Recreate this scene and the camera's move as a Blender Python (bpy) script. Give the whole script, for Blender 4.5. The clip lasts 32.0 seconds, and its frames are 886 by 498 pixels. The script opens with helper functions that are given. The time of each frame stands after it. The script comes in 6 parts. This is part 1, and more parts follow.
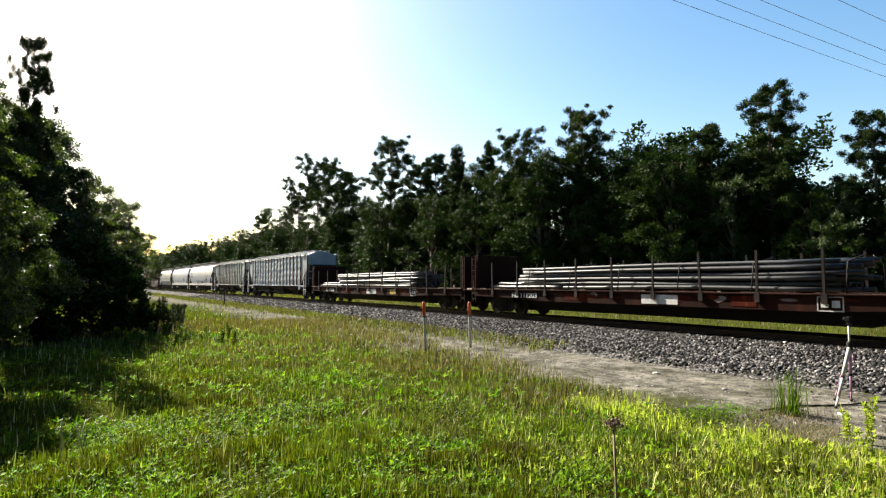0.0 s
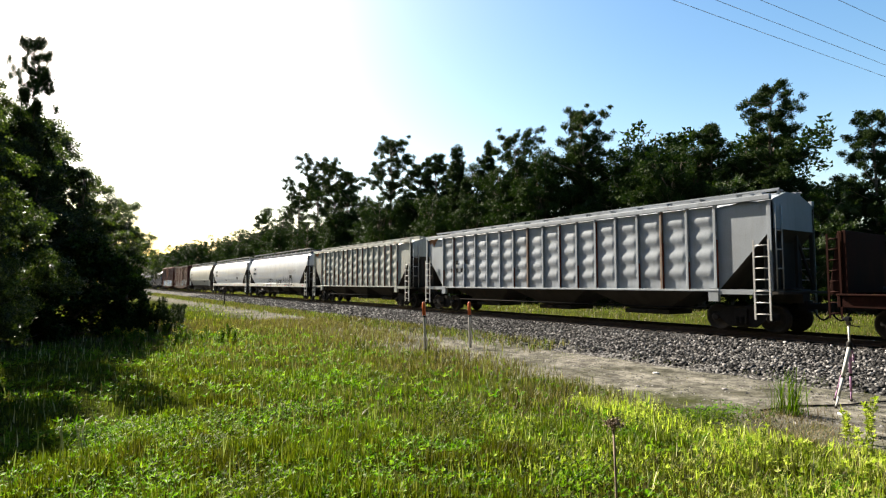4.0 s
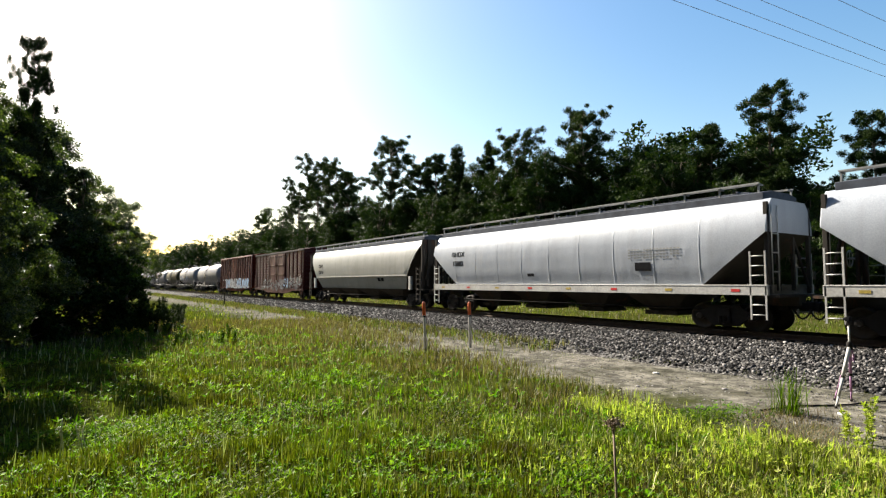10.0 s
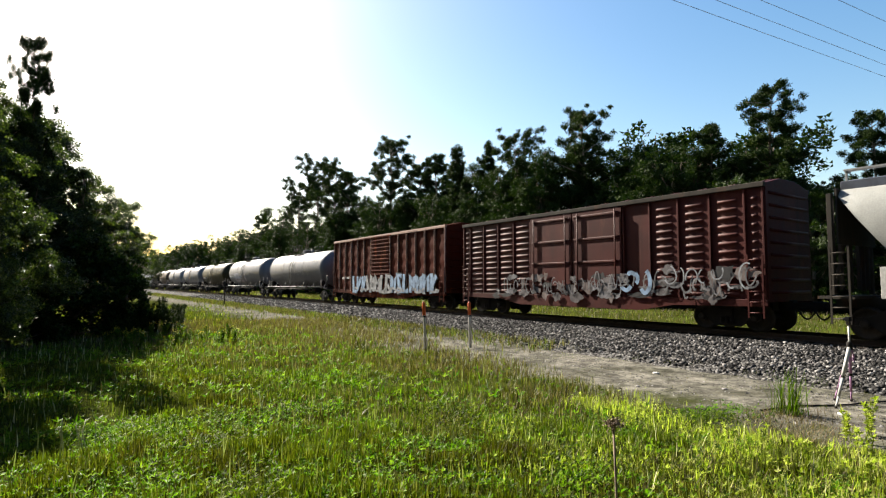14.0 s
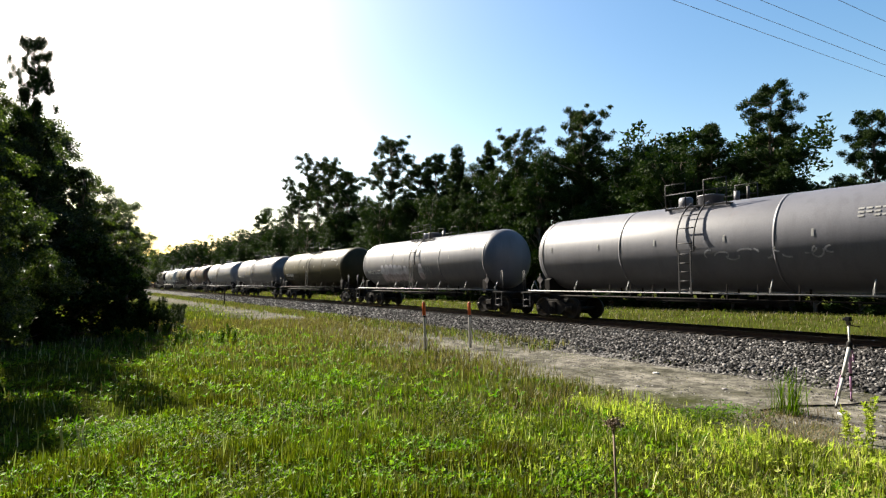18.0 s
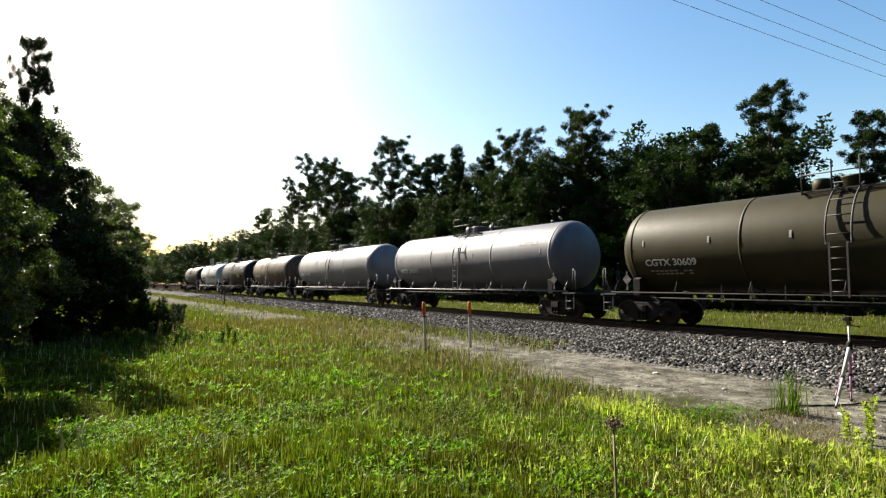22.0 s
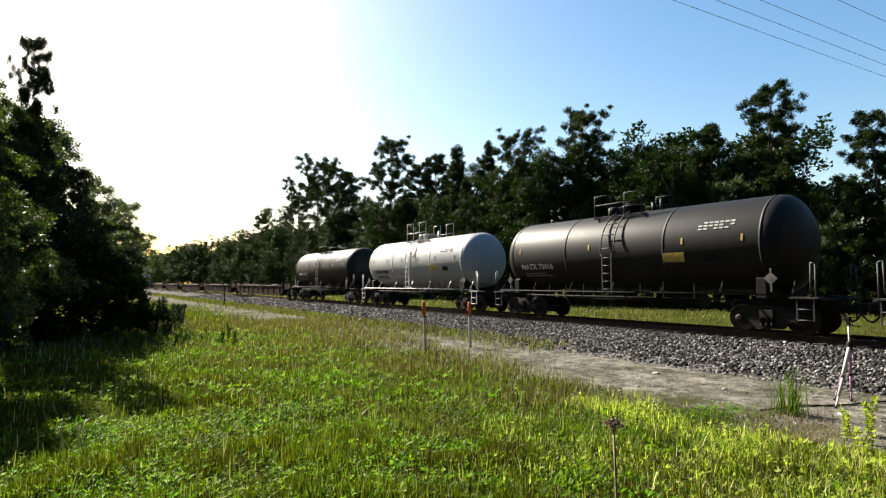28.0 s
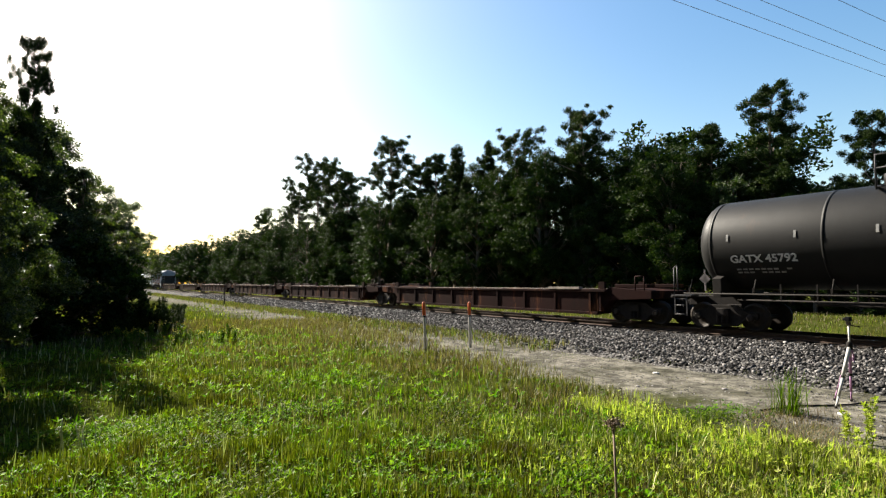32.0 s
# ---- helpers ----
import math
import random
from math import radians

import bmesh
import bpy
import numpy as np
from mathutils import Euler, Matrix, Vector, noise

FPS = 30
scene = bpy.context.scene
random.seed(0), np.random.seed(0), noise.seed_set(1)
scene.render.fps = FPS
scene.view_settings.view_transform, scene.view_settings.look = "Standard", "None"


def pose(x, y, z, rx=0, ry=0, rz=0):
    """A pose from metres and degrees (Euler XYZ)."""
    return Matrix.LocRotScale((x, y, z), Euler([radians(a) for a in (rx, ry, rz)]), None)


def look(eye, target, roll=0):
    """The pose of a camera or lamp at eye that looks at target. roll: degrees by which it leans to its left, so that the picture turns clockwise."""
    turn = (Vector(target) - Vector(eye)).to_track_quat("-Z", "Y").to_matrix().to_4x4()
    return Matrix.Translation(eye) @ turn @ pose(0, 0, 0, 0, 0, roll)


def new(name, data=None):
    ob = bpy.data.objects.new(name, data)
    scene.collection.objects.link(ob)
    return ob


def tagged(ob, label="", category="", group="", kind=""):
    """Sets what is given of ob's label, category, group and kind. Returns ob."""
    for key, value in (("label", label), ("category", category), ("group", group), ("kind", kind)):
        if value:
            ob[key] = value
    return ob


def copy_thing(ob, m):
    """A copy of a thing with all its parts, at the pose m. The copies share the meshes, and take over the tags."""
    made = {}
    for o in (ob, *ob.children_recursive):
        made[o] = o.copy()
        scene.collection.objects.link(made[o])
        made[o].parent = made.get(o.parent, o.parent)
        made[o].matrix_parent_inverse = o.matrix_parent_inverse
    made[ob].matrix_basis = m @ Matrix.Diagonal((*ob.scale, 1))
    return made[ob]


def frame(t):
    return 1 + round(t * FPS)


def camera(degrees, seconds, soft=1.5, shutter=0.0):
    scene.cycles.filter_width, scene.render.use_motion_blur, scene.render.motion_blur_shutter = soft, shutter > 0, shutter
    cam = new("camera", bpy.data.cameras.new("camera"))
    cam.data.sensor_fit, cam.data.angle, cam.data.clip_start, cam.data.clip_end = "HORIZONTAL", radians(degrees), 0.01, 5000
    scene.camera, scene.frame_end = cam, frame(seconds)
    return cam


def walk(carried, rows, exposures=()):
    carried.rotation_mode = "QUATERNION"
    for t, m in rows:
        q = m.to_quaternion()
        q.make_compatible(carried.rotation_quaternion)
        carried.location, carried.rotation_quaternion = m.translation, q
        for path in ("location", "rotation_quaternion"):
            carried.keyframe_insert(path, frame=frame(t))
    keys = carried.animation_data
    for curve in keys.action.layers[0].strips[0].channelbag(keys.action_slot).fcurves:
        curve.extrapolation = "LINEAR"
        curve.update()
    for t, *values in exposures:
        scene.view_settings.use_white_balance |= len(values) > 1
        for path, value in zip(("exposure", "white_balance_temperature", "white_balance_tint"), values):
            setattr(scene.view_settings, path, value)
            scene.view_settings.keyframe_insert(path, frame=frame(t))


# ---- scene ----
# The camera stands still beside a single railway track; the track runs along +Y, to the right of it.
cam = camera(77.7, 32.0, soft=1.25, shutter=0.0)
EYE = (0.0, 0.0, 2.2)
HEAD, TILT = 34.06, 3.53
AIM = pose(*EYE, 90 + TILT, 0, -HEAD)
walk(cam, [(0.0, AIM), (32.0, AIM)], [(0.0, 2.26, 7080, 10), (6.0, 2.22, 7080, 10), (9.0, 2.11, 7000, 10), (32.0, 2.09, 7000, 10)])

# ---- world, sun, exposure ----
SUN_LEFT = 10.0       # degrees from the track's direction towards the camera's side
SUN_HIGH = 36.0
world = bpy.data.worlds.new("world")
scene.world = world
world.use_nodes = True
wn = world.node_tree
sky = wn.nodes.new("ShaderNodeTexSky")
sky.sky_type = "NISHITA"
sky.sun_disc = False
sky.sun_elevation = radians(SUN_HIGH)
sky.sun_rotation = radians(-SUN_LEFT)
sky.altitude = 10
sky.air_density, sky.dust_density, sky.ozone_density = 1.15, 1.3, 0.0
deep_blue = wn.nodes.new("ShaderNodeHueSaturation")      # a clear, deep afternoon blue
deep_blue.inputs["Saturation"].default_value = 1.44
wn.links.new(sky.outputs[0], deep_blue.inputs["Color"])
wn.links.new(deep_blue.outputs[0], wn.nodes["Background"].inputs[0])
wn.nodes["Background"].inputs[1].default_value = 0.0505
sun = new("sun", bpy.data.lights.new("sun", "SUN"))
sun.data.energy, sun.data.angle, sun.data.color = 5.0, radians(0.6), (1.0, 0.96, 0.88)
sv = Vector((-math.sin(radians(SUN_LEFT)) * math.cos(radians(SUN_HIGH)), math.cos(radians(SUN_LEFT)) * math.cos(radians(SUN_HIGH)), math.sin(radians(SUN_HIGH))))
sun.matrix_world = look(sv * 300, (0, 0, 0))


# ---- materials ----
def nodes_of(name):
    m = bpy.data.materials.new(name)
    m.use_nodes = True
    nt = m.node_tree
    return m, nt, nt.nodes["Principled BSDF"]


def ramp(nt, fac, stops):
    r = nt.nodes.new("ShaderNodeValToRGB")
    els = r.color_ramp.elements
    while len(els) < len(stops):
        els.new(0.5)
    for e, (p, c) in zip(els, stops):
        e.position, e.color = p, (*c, 1)
    nt.links.new(fac, r.inputs[0])
    return r.outputs[0]


def noise_of(nt, coord, scale, detail=4.0, stretch=(1, 1, 1), rough=0.55):
    mp = nt.nodes.new("ShaderNodeMapping")
    mp.inputs["Scale"].default_value = stretch
    nt.links.new(coord, mp.inputs[0])
    n = nt.nodes.new("ShaderNodeTexNoise")
    n.inputs["Scale"].default_value, n.inputs["Detail"].default_value, n.inputs["Roughness"].default_value = scale, detail, rough
    nt.links.new(mp.outputs[0], n.inputs["Vector"])
    return n.outputs[0]


def mixc(nt, fac, a, b, kind="MIX"):
    m = nt.nodes.new("ShaderNodeMix")
    m.data_type, m.blend_type = "RGBA", kind
    for sock, v in ((m.inputs[0], fac), (m.inputs[6], a), (m.inputs[7], b)):
        if isinstance(v, bpy.types.NodeSocket):
            nt.links.new(v, sock)
        else:
            sock.default_value = v if isinstance(v, float) else (*v, 1)
    return m.outputs[2]


def bump(nt, bs, height, strength, dist):
    b = nt.nodes.new("ShaderNodeBump")
    b.inputs["Strength"].default_value, b.inputs["Distance"].default_value = strength, dist
    nt.links.new(height, b.inputs["Height"])
    nt.links.new(b.outputs[0], bs.inputs["Normal"])


def obj_coord(nt):
    return nt.nodes.new("ShaderNodeTexCoord").outputs["Object"]


def paint(name, base, dirt, rust=(0.16, 0.06, 0.025), dirty=0.5, rusty=0.15, rough=0.5, metal=0.0, streak=True, spec=0.3, dent=0.25):
    """Weathered paint on steel: grime in two scales, streaks that run down, spots of rust."""
    m, nt, bs = nodes_of(name)
    co = obj_coord(nt)
    big = noise_of(nt, co, 0.5, 3)
    run = noise_of(nt, co, 3.2, 4, (1, 1, 0.06) if streak else (1, 1, 1))
    fine = noise_of(nt, co, 26, 4)
    f1 = ramp(nt, big, [(0.35, (0, 0, 0)), (0.75, (dirty, dirty, dirty))])
    c1 = mixc(nt, f1, base, dirt)
    f2 = ramp(nt, run, [(0.48, (0, 0, 0)), (0.78, (dirty * 0.9,) * 3)])
    c2 = mixc(nt, f2, c1, dirt)
    f3 = ramp(nt, noise_of(nt, co, 1.3, 7, (1, 1, 0.25), 0.7), [(0.62 - 0.22 * rusty, (0, 0, 0)), (0.72 - 0.15 * rusty, (min(1, rusty * 2.2),) * 3)])
    c3 = mixc(nt, f3, c2, rust)
    g = ramp(nt, fine, [(0.3, (0.86, 0.86, 0.86)), (0.7, (1.06, 1.06, 1.06))])
    c4 = mixc(nt, 1.0, c3, g, "MULTIPLY")
    nt.links.new(c4, bs.inputs["Base Color"])
    rr = ramp(nt, fine, [(0.3, (rough - 0.06,) * 3), (0.75, (min(1, rough + 0.14),) * 3)])
    nt.links.new(rr, bs.inputs["Roughness"])
    bs.inputs["Metallic"].default_value, bs.inputs["Specular IOR Level"].default_value = metal, spec
    bump(nt, bs, big if dent < 0.3 else noise_of(nt, co, 1.1, 2, (1, 1, 0.5)), dent, 0.04)
    return m


def plain(name, base, rough=0.6, metal=0.0, var=0.25, scale=12.0, bumpy=0.2, spec=0.3):
    m, nt, bs = nodes_of(name)
    co = obj_coord(nt)
    n = noise_of(nt, co, scale, 5)
    lo, hi = tuple(c * (1 - var) for c in base), tuple(min(1, c * (1 + var)) for c in base)
    c = mixc(nt, 1.0, ramp(nt, n, [(0.3, lo), (0.7, hi)]), ramp(nt, noise_of(nt, co, scale * 0.12, 3), [(0.35, (0.8, 0.8, 0.8)), (0.7, (1.1, 1.1, 1.1))]), "MULTIPLY")
    nt.links.new(c, bs.inputs["Base Color"])
    bs.inputs["Roughness"].default_value, bs.inputs["Metallic"].default_value, bs.inputs["Specular IOR Level"].default_value = rough, metal, spec
    bump(nt, bs, n, bumpy, 0.01)
    return m


def leafy(name, stops, glow=0.45, rough=0.55, island=True, patch=0.0, spec=0.3):
    """Leaves or blades that let light through; each blade has its own tone."""
    m, nt, bs = nodes_of(name)
    geo = nt.nodes.new("ShaderNodeNewGeometry")
    c = ramp(nt, geo.outputs["Random Per Island"], stops)
    co = nt.nodes.new("ShaderNodeTexCoord").outputs["Object"]
    info = nt.nodes.new("ShaderNodeObjectInfo")
    c = mixc(nt, 1.0, c, ramp(nt, info.outputs["Random"], [(0.0, (0.8, 0.82, 0.75)), (1.0, (1.15, 1.1, 1.0))]), "MULTIPLY")
    if patch:
        f = ramp(nt, noise_of(nt, co, patch, 5, (1, 1, 1), 0.65), [(0.34, (0.62, 0.40, 0.46)), (0.48, (0.92, 0.86, 0.84)), (0.64, (1.12, 1.38, 1.0))])
        c = mixc(nt, 1.0, c, f, "MULTIPLY")
    nt.links.new(c, bs.inputs["Base Color"])
    bs.inputs["Roughness"].default_value = rough
    bs.inputs["Specular IOR Level"].default_value = spec
    tr = nt.nodes.new("ShaderNodeBsdfTranslucent")
    nt.links.new(mixc(nt, 1.0, c, (0.98, 1.3, 0.4), "MULTIPLY"), tr.inputs[0])
    mx = nt.nodes.new("ShaderNodeMixShader")
    mx.inputs[0].default_value = glow
    nt.links.new(bs.outputs[0], mx.inputs[1])
    nt.links.new(tr.outputs[0], mx.inputs[2])
    nt.links.new(mx.outputs[0], nt.nodes["Material Output"].inputs[0])
    return m


M_TANK_GREY = paint("tank_grey", (0.1, 0.101, 0.116), (0.047, 0.045, 0.051), rusty=0.05, dirty=0.5, rough=0.47, spec=0.42)
M_TANK_PALE = paint("tank_pale", (0.135, 0.138, 0.153), (0.064, 0.063, 0.067), rusty=0.05, dirty=0.5, rough=0.47, spec=0.42)
M_TANK_OLIVE = paint("tank_olive", (0.027, 0.0235, 0.0095), (0.012, 0.0105, 0.005), rusty=0.05, dirty=0.6, rough=0.52, spec=0.12)
M_TANK_RUST = paint("tank_rusty", (0.051, 0.0408, 0.034), (0.0272, 0.0204, 0.01632), rust=(0.1632, 0.0612, 0.0272), rusty=0.5, dirty=0.6, rough=0.5, spec=0.2)
M_TANK_BLACK = paint("tank_black", (0.0115, 0.0118, 0.012), (0.0065, 0.0063, 0.006), rusty=0.04, dirty=0.6, rough=0.5, spec=0.12)
M_TANK_WHITE = paint("tank_white", (0.2709, 0.284, 0.289), (0.1479, 0.1445, 0.134), rust=(0.1691, 0.07326, 0.03381), rusty=0.08, dirty=0.35, rough=0.4)
M_HOP_GREY = paint("hopper_grey", (0.255, 0.28, 0.308), (0.125, 0.127, 0.123), rusty=0.1, dirty=0.55, rough=0.55, dent=0.5)
M_HOP_RUSTY = paint("hopper_stained", (0.262, 0.278, 0.255), (0.122, 0.108, 0.086), rust=(0.1404, 0.05263, 0.02047), rusty=0.3, dirty=0.6, rough=0.6)
M_HOP_WHITE = paint("hopper_white", (0.3023, 0.327, 0.3689), (0.1814, 0.1902, 0.2022), rusty=0.03, dirty=0.4, rough=0.38, dent=0.5)
M_HOP_CREAM = paint("hopper_cream", (0.2341, 0.2378, 0.224), (0.1351, 0.1306, 0.117), rusty=0.04, dirty=0.45, rough=0.45, dent=0.6)
M_RIB_RUST = paint("rusted_post_paint", (0.1988, 0.1696, 0.1404), (0.1053, 0.07018, 0.04678), rust=(0.117, 0.04386, 0.01754), rusty=0.75, dirty=0.7, rough=0.7)
# hopper ends and undersides: grime, with their shade put into the base colour
M_GRIME_SHADE = paint("grime_with_shade", (0.0496, 0.0432, 0.0368), (0.0208, 0.0184, 0.016), rusty=0.2, dirty=0.7, rough=0.85, spec=0.1)
M_BOX_RED = paint("boxcar_oxide", (0.058, 0.009, 0.007), (0.022, 0.0055, 0.005), rust=(0.085, 0.024, 0.014), rusty=0.25, dirty=0.7, rough=0.55, spec=0.14)
M_BOX_RUST = paint("boxcar_rust", (0.058, 0.010, 0.0045), (0.020, 0.007, 0.0045), rust=(0.17, 0.040, 0.012), rusty=0.42, dirty=0.6, rough=0.75, spec=0.04)
M_FLAT = paint("flatcar_oxide", (0.02142, 0.006664, 0.00476), (0.008568, 0.005236, 0.004284), rust=(0.04046, 0.01523, 0.007616), rusty=0.4, dirty=0.7, rough=0.7, spec=0.05)
M_WELL = paint("well_car_oxide", (0.0175, 0.0062, 0.0055), (0.008, 0.0052, 0.0046), rusty=0.3, dirty=0.7, rough=0.7, spec=0.03)
M_STEEL = plain("dark_running_gear", (0.014, 0.012, 0.011), 0.8, 0.0, spec=0.12)
M_WHEEL = plain("worn_wheel_steel", (0.03, 0.024, 0.02), 0.6, 0.2, spec=0.2)
M_RAIL = plain("rusty_rail", (0.045, 0.028, 0.02), 0.75, 0.0, scale=8, spec=0.15)
M_RAILTOP = plain("polished_rail_head", (0.5, 0.5, 0.5), 0.25, 1.0, 0.1)
M_TIE = plain("creosoted_tie", (0.03, 0.024, 0.02), 0.9, 0.0, 0.4, spec=0.1)
M_WHITE_STEEL = plain("white_steel", (0.3754, 0.3694, 0.3512), 0.5, 0.0, 0.2)
M_PALE_STEEL = plain("galvanised_grating", (0.2312, 0.2312, 0.2254), 0.55, 0.0, 0.25)
# bluish shade of the upright roof edge, put into the base colour
M_ROOF_SHADE = plain("roof_edge_shade", (0.055, 0.062, 0.078), 0.7, 0.0, 0.3, 3, spec=0.1)
M_GREY_STEEL = plain("grey_steel", (0.19, 0.19, 0.185), 0.55, 0.0, 0.25)
M_PIPE = paint("pipe_steel", (0.04, 0.043, 0.046), (0.00896, 0.00896, 0.00896), rusty=0.1, dirty=0.6, metal=0.0, streak=False, rough=0.4, spec=0.25)
M_WIRE = plain("weathered_wire", (0.4, 0.43, 0.46), 0.5)
M_DARK_RAIL = plain("dark_painted_steel", (0.035, 0.034, 0.036), 0.6, 0.0, 0.3, spec=0.2)
M_STAKE = plain("dark_stake_steel", (0.022, 0.016, 0.014), 0.8, 0.0, 0.4, spec=0.1)
M_WORN_HIGHLIGHT = plain("worn_edge_highlight", (0.26, 0.22, 0.19), 0.5, 0.0, 0.5, 3)
M_TIMBER = plain("old_timber", (0.15, 0.11, 0.075), 0.85, 0.0, 0.4)
M_LETTER_W = plain("white_lettering", (0.4632, 0.4632, 0.4503), 0.6, 0.0, 0.2)
M_LETTER_K = plain("black_lettering", (0.012, 0.012, 0.014), 0.8, 0.0, 0.2, spec=0.03)
M_YELLOW = plain("faded_yellow", (0.30, 0.22, 0.04), 0.6, 0.0, 0.3)
M_TAG_BLUE = plain("pale_blue_spray", (0.17, 0.25, 0.36), 0.6, 0.0, 0.55, 3)
M_TAG_SILVER = plain("silver_spray", (0.23, 0.235, 0.25), 0.5, 0.0, 0.55, 3)
M_TAG_BLACK = plain("black_spray", (0.02, 0.02, 0.022), 0.6, 0.0, 0.3, 5)
M_PATCH = plain("faded_brown_overpaint", (0.15, 0.12, 0.112), 0.75, 0.0, 0.45, 2.5, spec=0.1)
M_TAG_PALE = plain("pale_overpaint", (0.4, 0.39, 0.42), 0.65, 0.0, 0.35, 3, spec=0.1)
M_TAG_PINK = plain("dull_pink_overpaint", (0.31, 0.27, 0.285), 0.7, 0.0, 0.4, 3, spec=0.1)
M_FLANK = plain("rust_red_flank", (0.13, 0.035, 0.018), 0.8, 0.0, 0.6, 2.5, spec=0.1)
M_RUST = plain("running_rust", (0.27, 0.10, 0.035), 0.8, 0.0, 0.5, 4)
M_POSTS = plain("worn_post_paint", (0.26, 0.16, 0.125), 0.7, 0.0, 0.4, 6)
M_SMOKE = plain("grey_overspray", (0.11, 0.10, 0.10), 0.8, 0.0, 0.6, 4, spec=0.05)
M_TAG_DULL = plain("dull_silver_spray", (0.15, 0.145, 0.15), 0.7, 0.0, 0.6, 4, spec=0.05)
M_RED = plain("red_reflector", (0.45, 0.03, 0.03), 0.4)
M_ORANGE = plain("orange_marker_cap", (0.48, 0.085, 0.02), 0.5, 0.0, 0.2)
M_POST = plain("white_marker_plastic", (0.4375, 0.4246, 0.3989), 0.5, 0.0, 0.15)
M_BARK = plain("pine_bark", (0.13, 0.095, 0.07), 0.9, 0.0, 0.5, 9, 0.8)
M_STONE = None


def stone_material():
    m, nt, bs = nodes_of("ballast_stone")
    geo = nt.nodes.new("ShaderNodeNewGeometry")
    c = ramp(nt, geo.outputs["Random Per Island"], [(0.0, (0.009315, 0.009315, 0.009315)), (0.4, (0.02795, 0.02729, 0.02729)), (0.75, (0.06656, 0.06389, 0.06323)), (1.0, (0.2396, 0.2296, 0.2263))])
    co = obj_coord(nt)
    c = mixc(nt, 1.0, c, ramp(nt, noise_of(nt, co, 30, 4), [(0.3, (0.75, 0.74, 0.72)), (0.7, (1.1, 1.1, 1.1))]), "MULTIPLY")
    nt.links.new(c, bs.inputs["Base Color"])
    bs.inputs["Roughness"].default_value, bs.inputs["Specular IOR Level"].default_value = 0.9, 0.04
    return m


def ground_material():
    m, nt, bs = nodes_of("sandy_soil")
    co = obj_coord(nt)
    big = noise_of(nt, co, 0.6, 4)
    fine = noise_of(nt, co, 18, 6)
    grit = ramp(nt, noise_of(nt, co, 2.2, 8, (1, 1, 1), 0.75), [(0.38, (0.04628, 0.04364, 0.03835)), (0.5, (0.09918, 0.09389, 0.08066)), (0.64, (0.1785, 0.1686, 0.1454))])
    sand = mixc(nt, 1.0, grit, ramp(nt, fine, [(0.3, (0.7, 0.7, 0.7)), (0.7, (1.15, 1.15, 1.15))]), "MULTIPLY")
    soil = ramp(nt, fine, [(0.3, (0.01817, 0.02422, 0.004844)), (0.7, (0.04541, 0.05147, 0.01211))])
    sep = nt.nodes.new("ShaderNodeSeparateXYZ")
    nt.links.new(co, sep.inputs[0])
    # a worn strip of sand lies along the foot of the ballast
    mr = nt.nodes.new("ShaderNodeMapRange")
    mr.inputs[1].default_value, mr.inputs[2].default_value = 10.8, 12.6
    shift = nt.nodes.new("ShaderNodeMath")
    shift.operation = "MULTIPLY_ADD"
    shift.inputs[1].default_value = 5.0
    nt.links.new(noise_of(nt, co, 0.55, 6), shift.inputs[0])
    nt.links.new(sep.outputs[0], shift.inputs[2])
    nt.links.new(shift.outputs[0], mr.inputs[0])
    mr2 = nt.nodes.new("ShaderNodeMapRange")
    mr2.inputs[1].default_value, mr2.inputs[2].default_value, mr2.inputs[3].default_value, mr2.inputs[4].default_value = 22.0, 24.5, 1.0, 0.0
    nt.links.new(sep.outputs[0], mr2.inputs[0])
    mul = nt.nodes.new("ShaderNodeMath")
    mul.operation = "MULTIPLY"
    nt.links.new(mr.outputs[0], mul.inputs[0])
    nt.links.new(mr2.outputs[0], mul.inputs[1])
    c = mixc(nt, mul.outputs[0], soil, sand)
    c = mixc(nt, 1.0, c, ramp(nt, big, [(0.34, (0.52, 0.53, 0.46)), (0.5, (0.92, 0.92, 0.9)), (0.68, (1.18, 1.16, 1.14))]), "MULTIPLY")
    nt.links.new(c, bs.inputs["Base Color"])
    bs.inputs["Roughness"].default_value, bs.inputs["Specular IOR Level"].default_value = 1.0, 0.0
    bump(nt, bs, fine, 0.6, 0.03)
    return m


M_STONE = stone_material()
M_GROUND = ground_material()
M_GRASS = leafy("meadow_grass", [(0.0, (0.020, 0.024, 0.0035)), (0.35, (0.044, 0.055, 0.006)), (0.75, (0.086, 0.098, 0.010)), (0.92, (0.135, 0.135, 0.034)), (1.0, (0.25, 0.235, 0.15))], 0.44, patch=0.3, spec=0.2)
M_GRASS_DRY = leafy("dry_grass", [(0.0, (0.05, 0.033, 0.0185)), (0.5, (0.092, 0.061, 0.035)), (1.0, (0.2055, 0.1601, 0.1025))], 0.35)
M_WEED = leafy("bright_weed", [(0.0, (0.02458, 0.05587, 0.00419)), (0.6, (0.05971, 0.1083, 0.008381)), (1.0, (0.1405, 0.1956, 0.02444))], 0.55, patch=0.5, spec=0.15)
M_STRAW = leafy("pale_straw", [(0.0, (0.2111, 0.2393, 0.09149)), (0.5, (0.3237, 0.3378, 0.1901)), (1.0, (0.4504, 0.4364, 0.3237))], 0.12)
# pale growth; its base colour is raised to carry sunlit brightness too
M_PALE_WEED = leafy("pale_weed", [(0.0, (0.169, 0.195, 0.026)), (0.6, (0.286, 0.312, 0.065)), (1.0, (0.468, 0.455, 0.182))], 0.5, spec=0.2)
M_FLOWER = plain("yellow_petals", (0.62, 0.46, 0.04), 0.6)
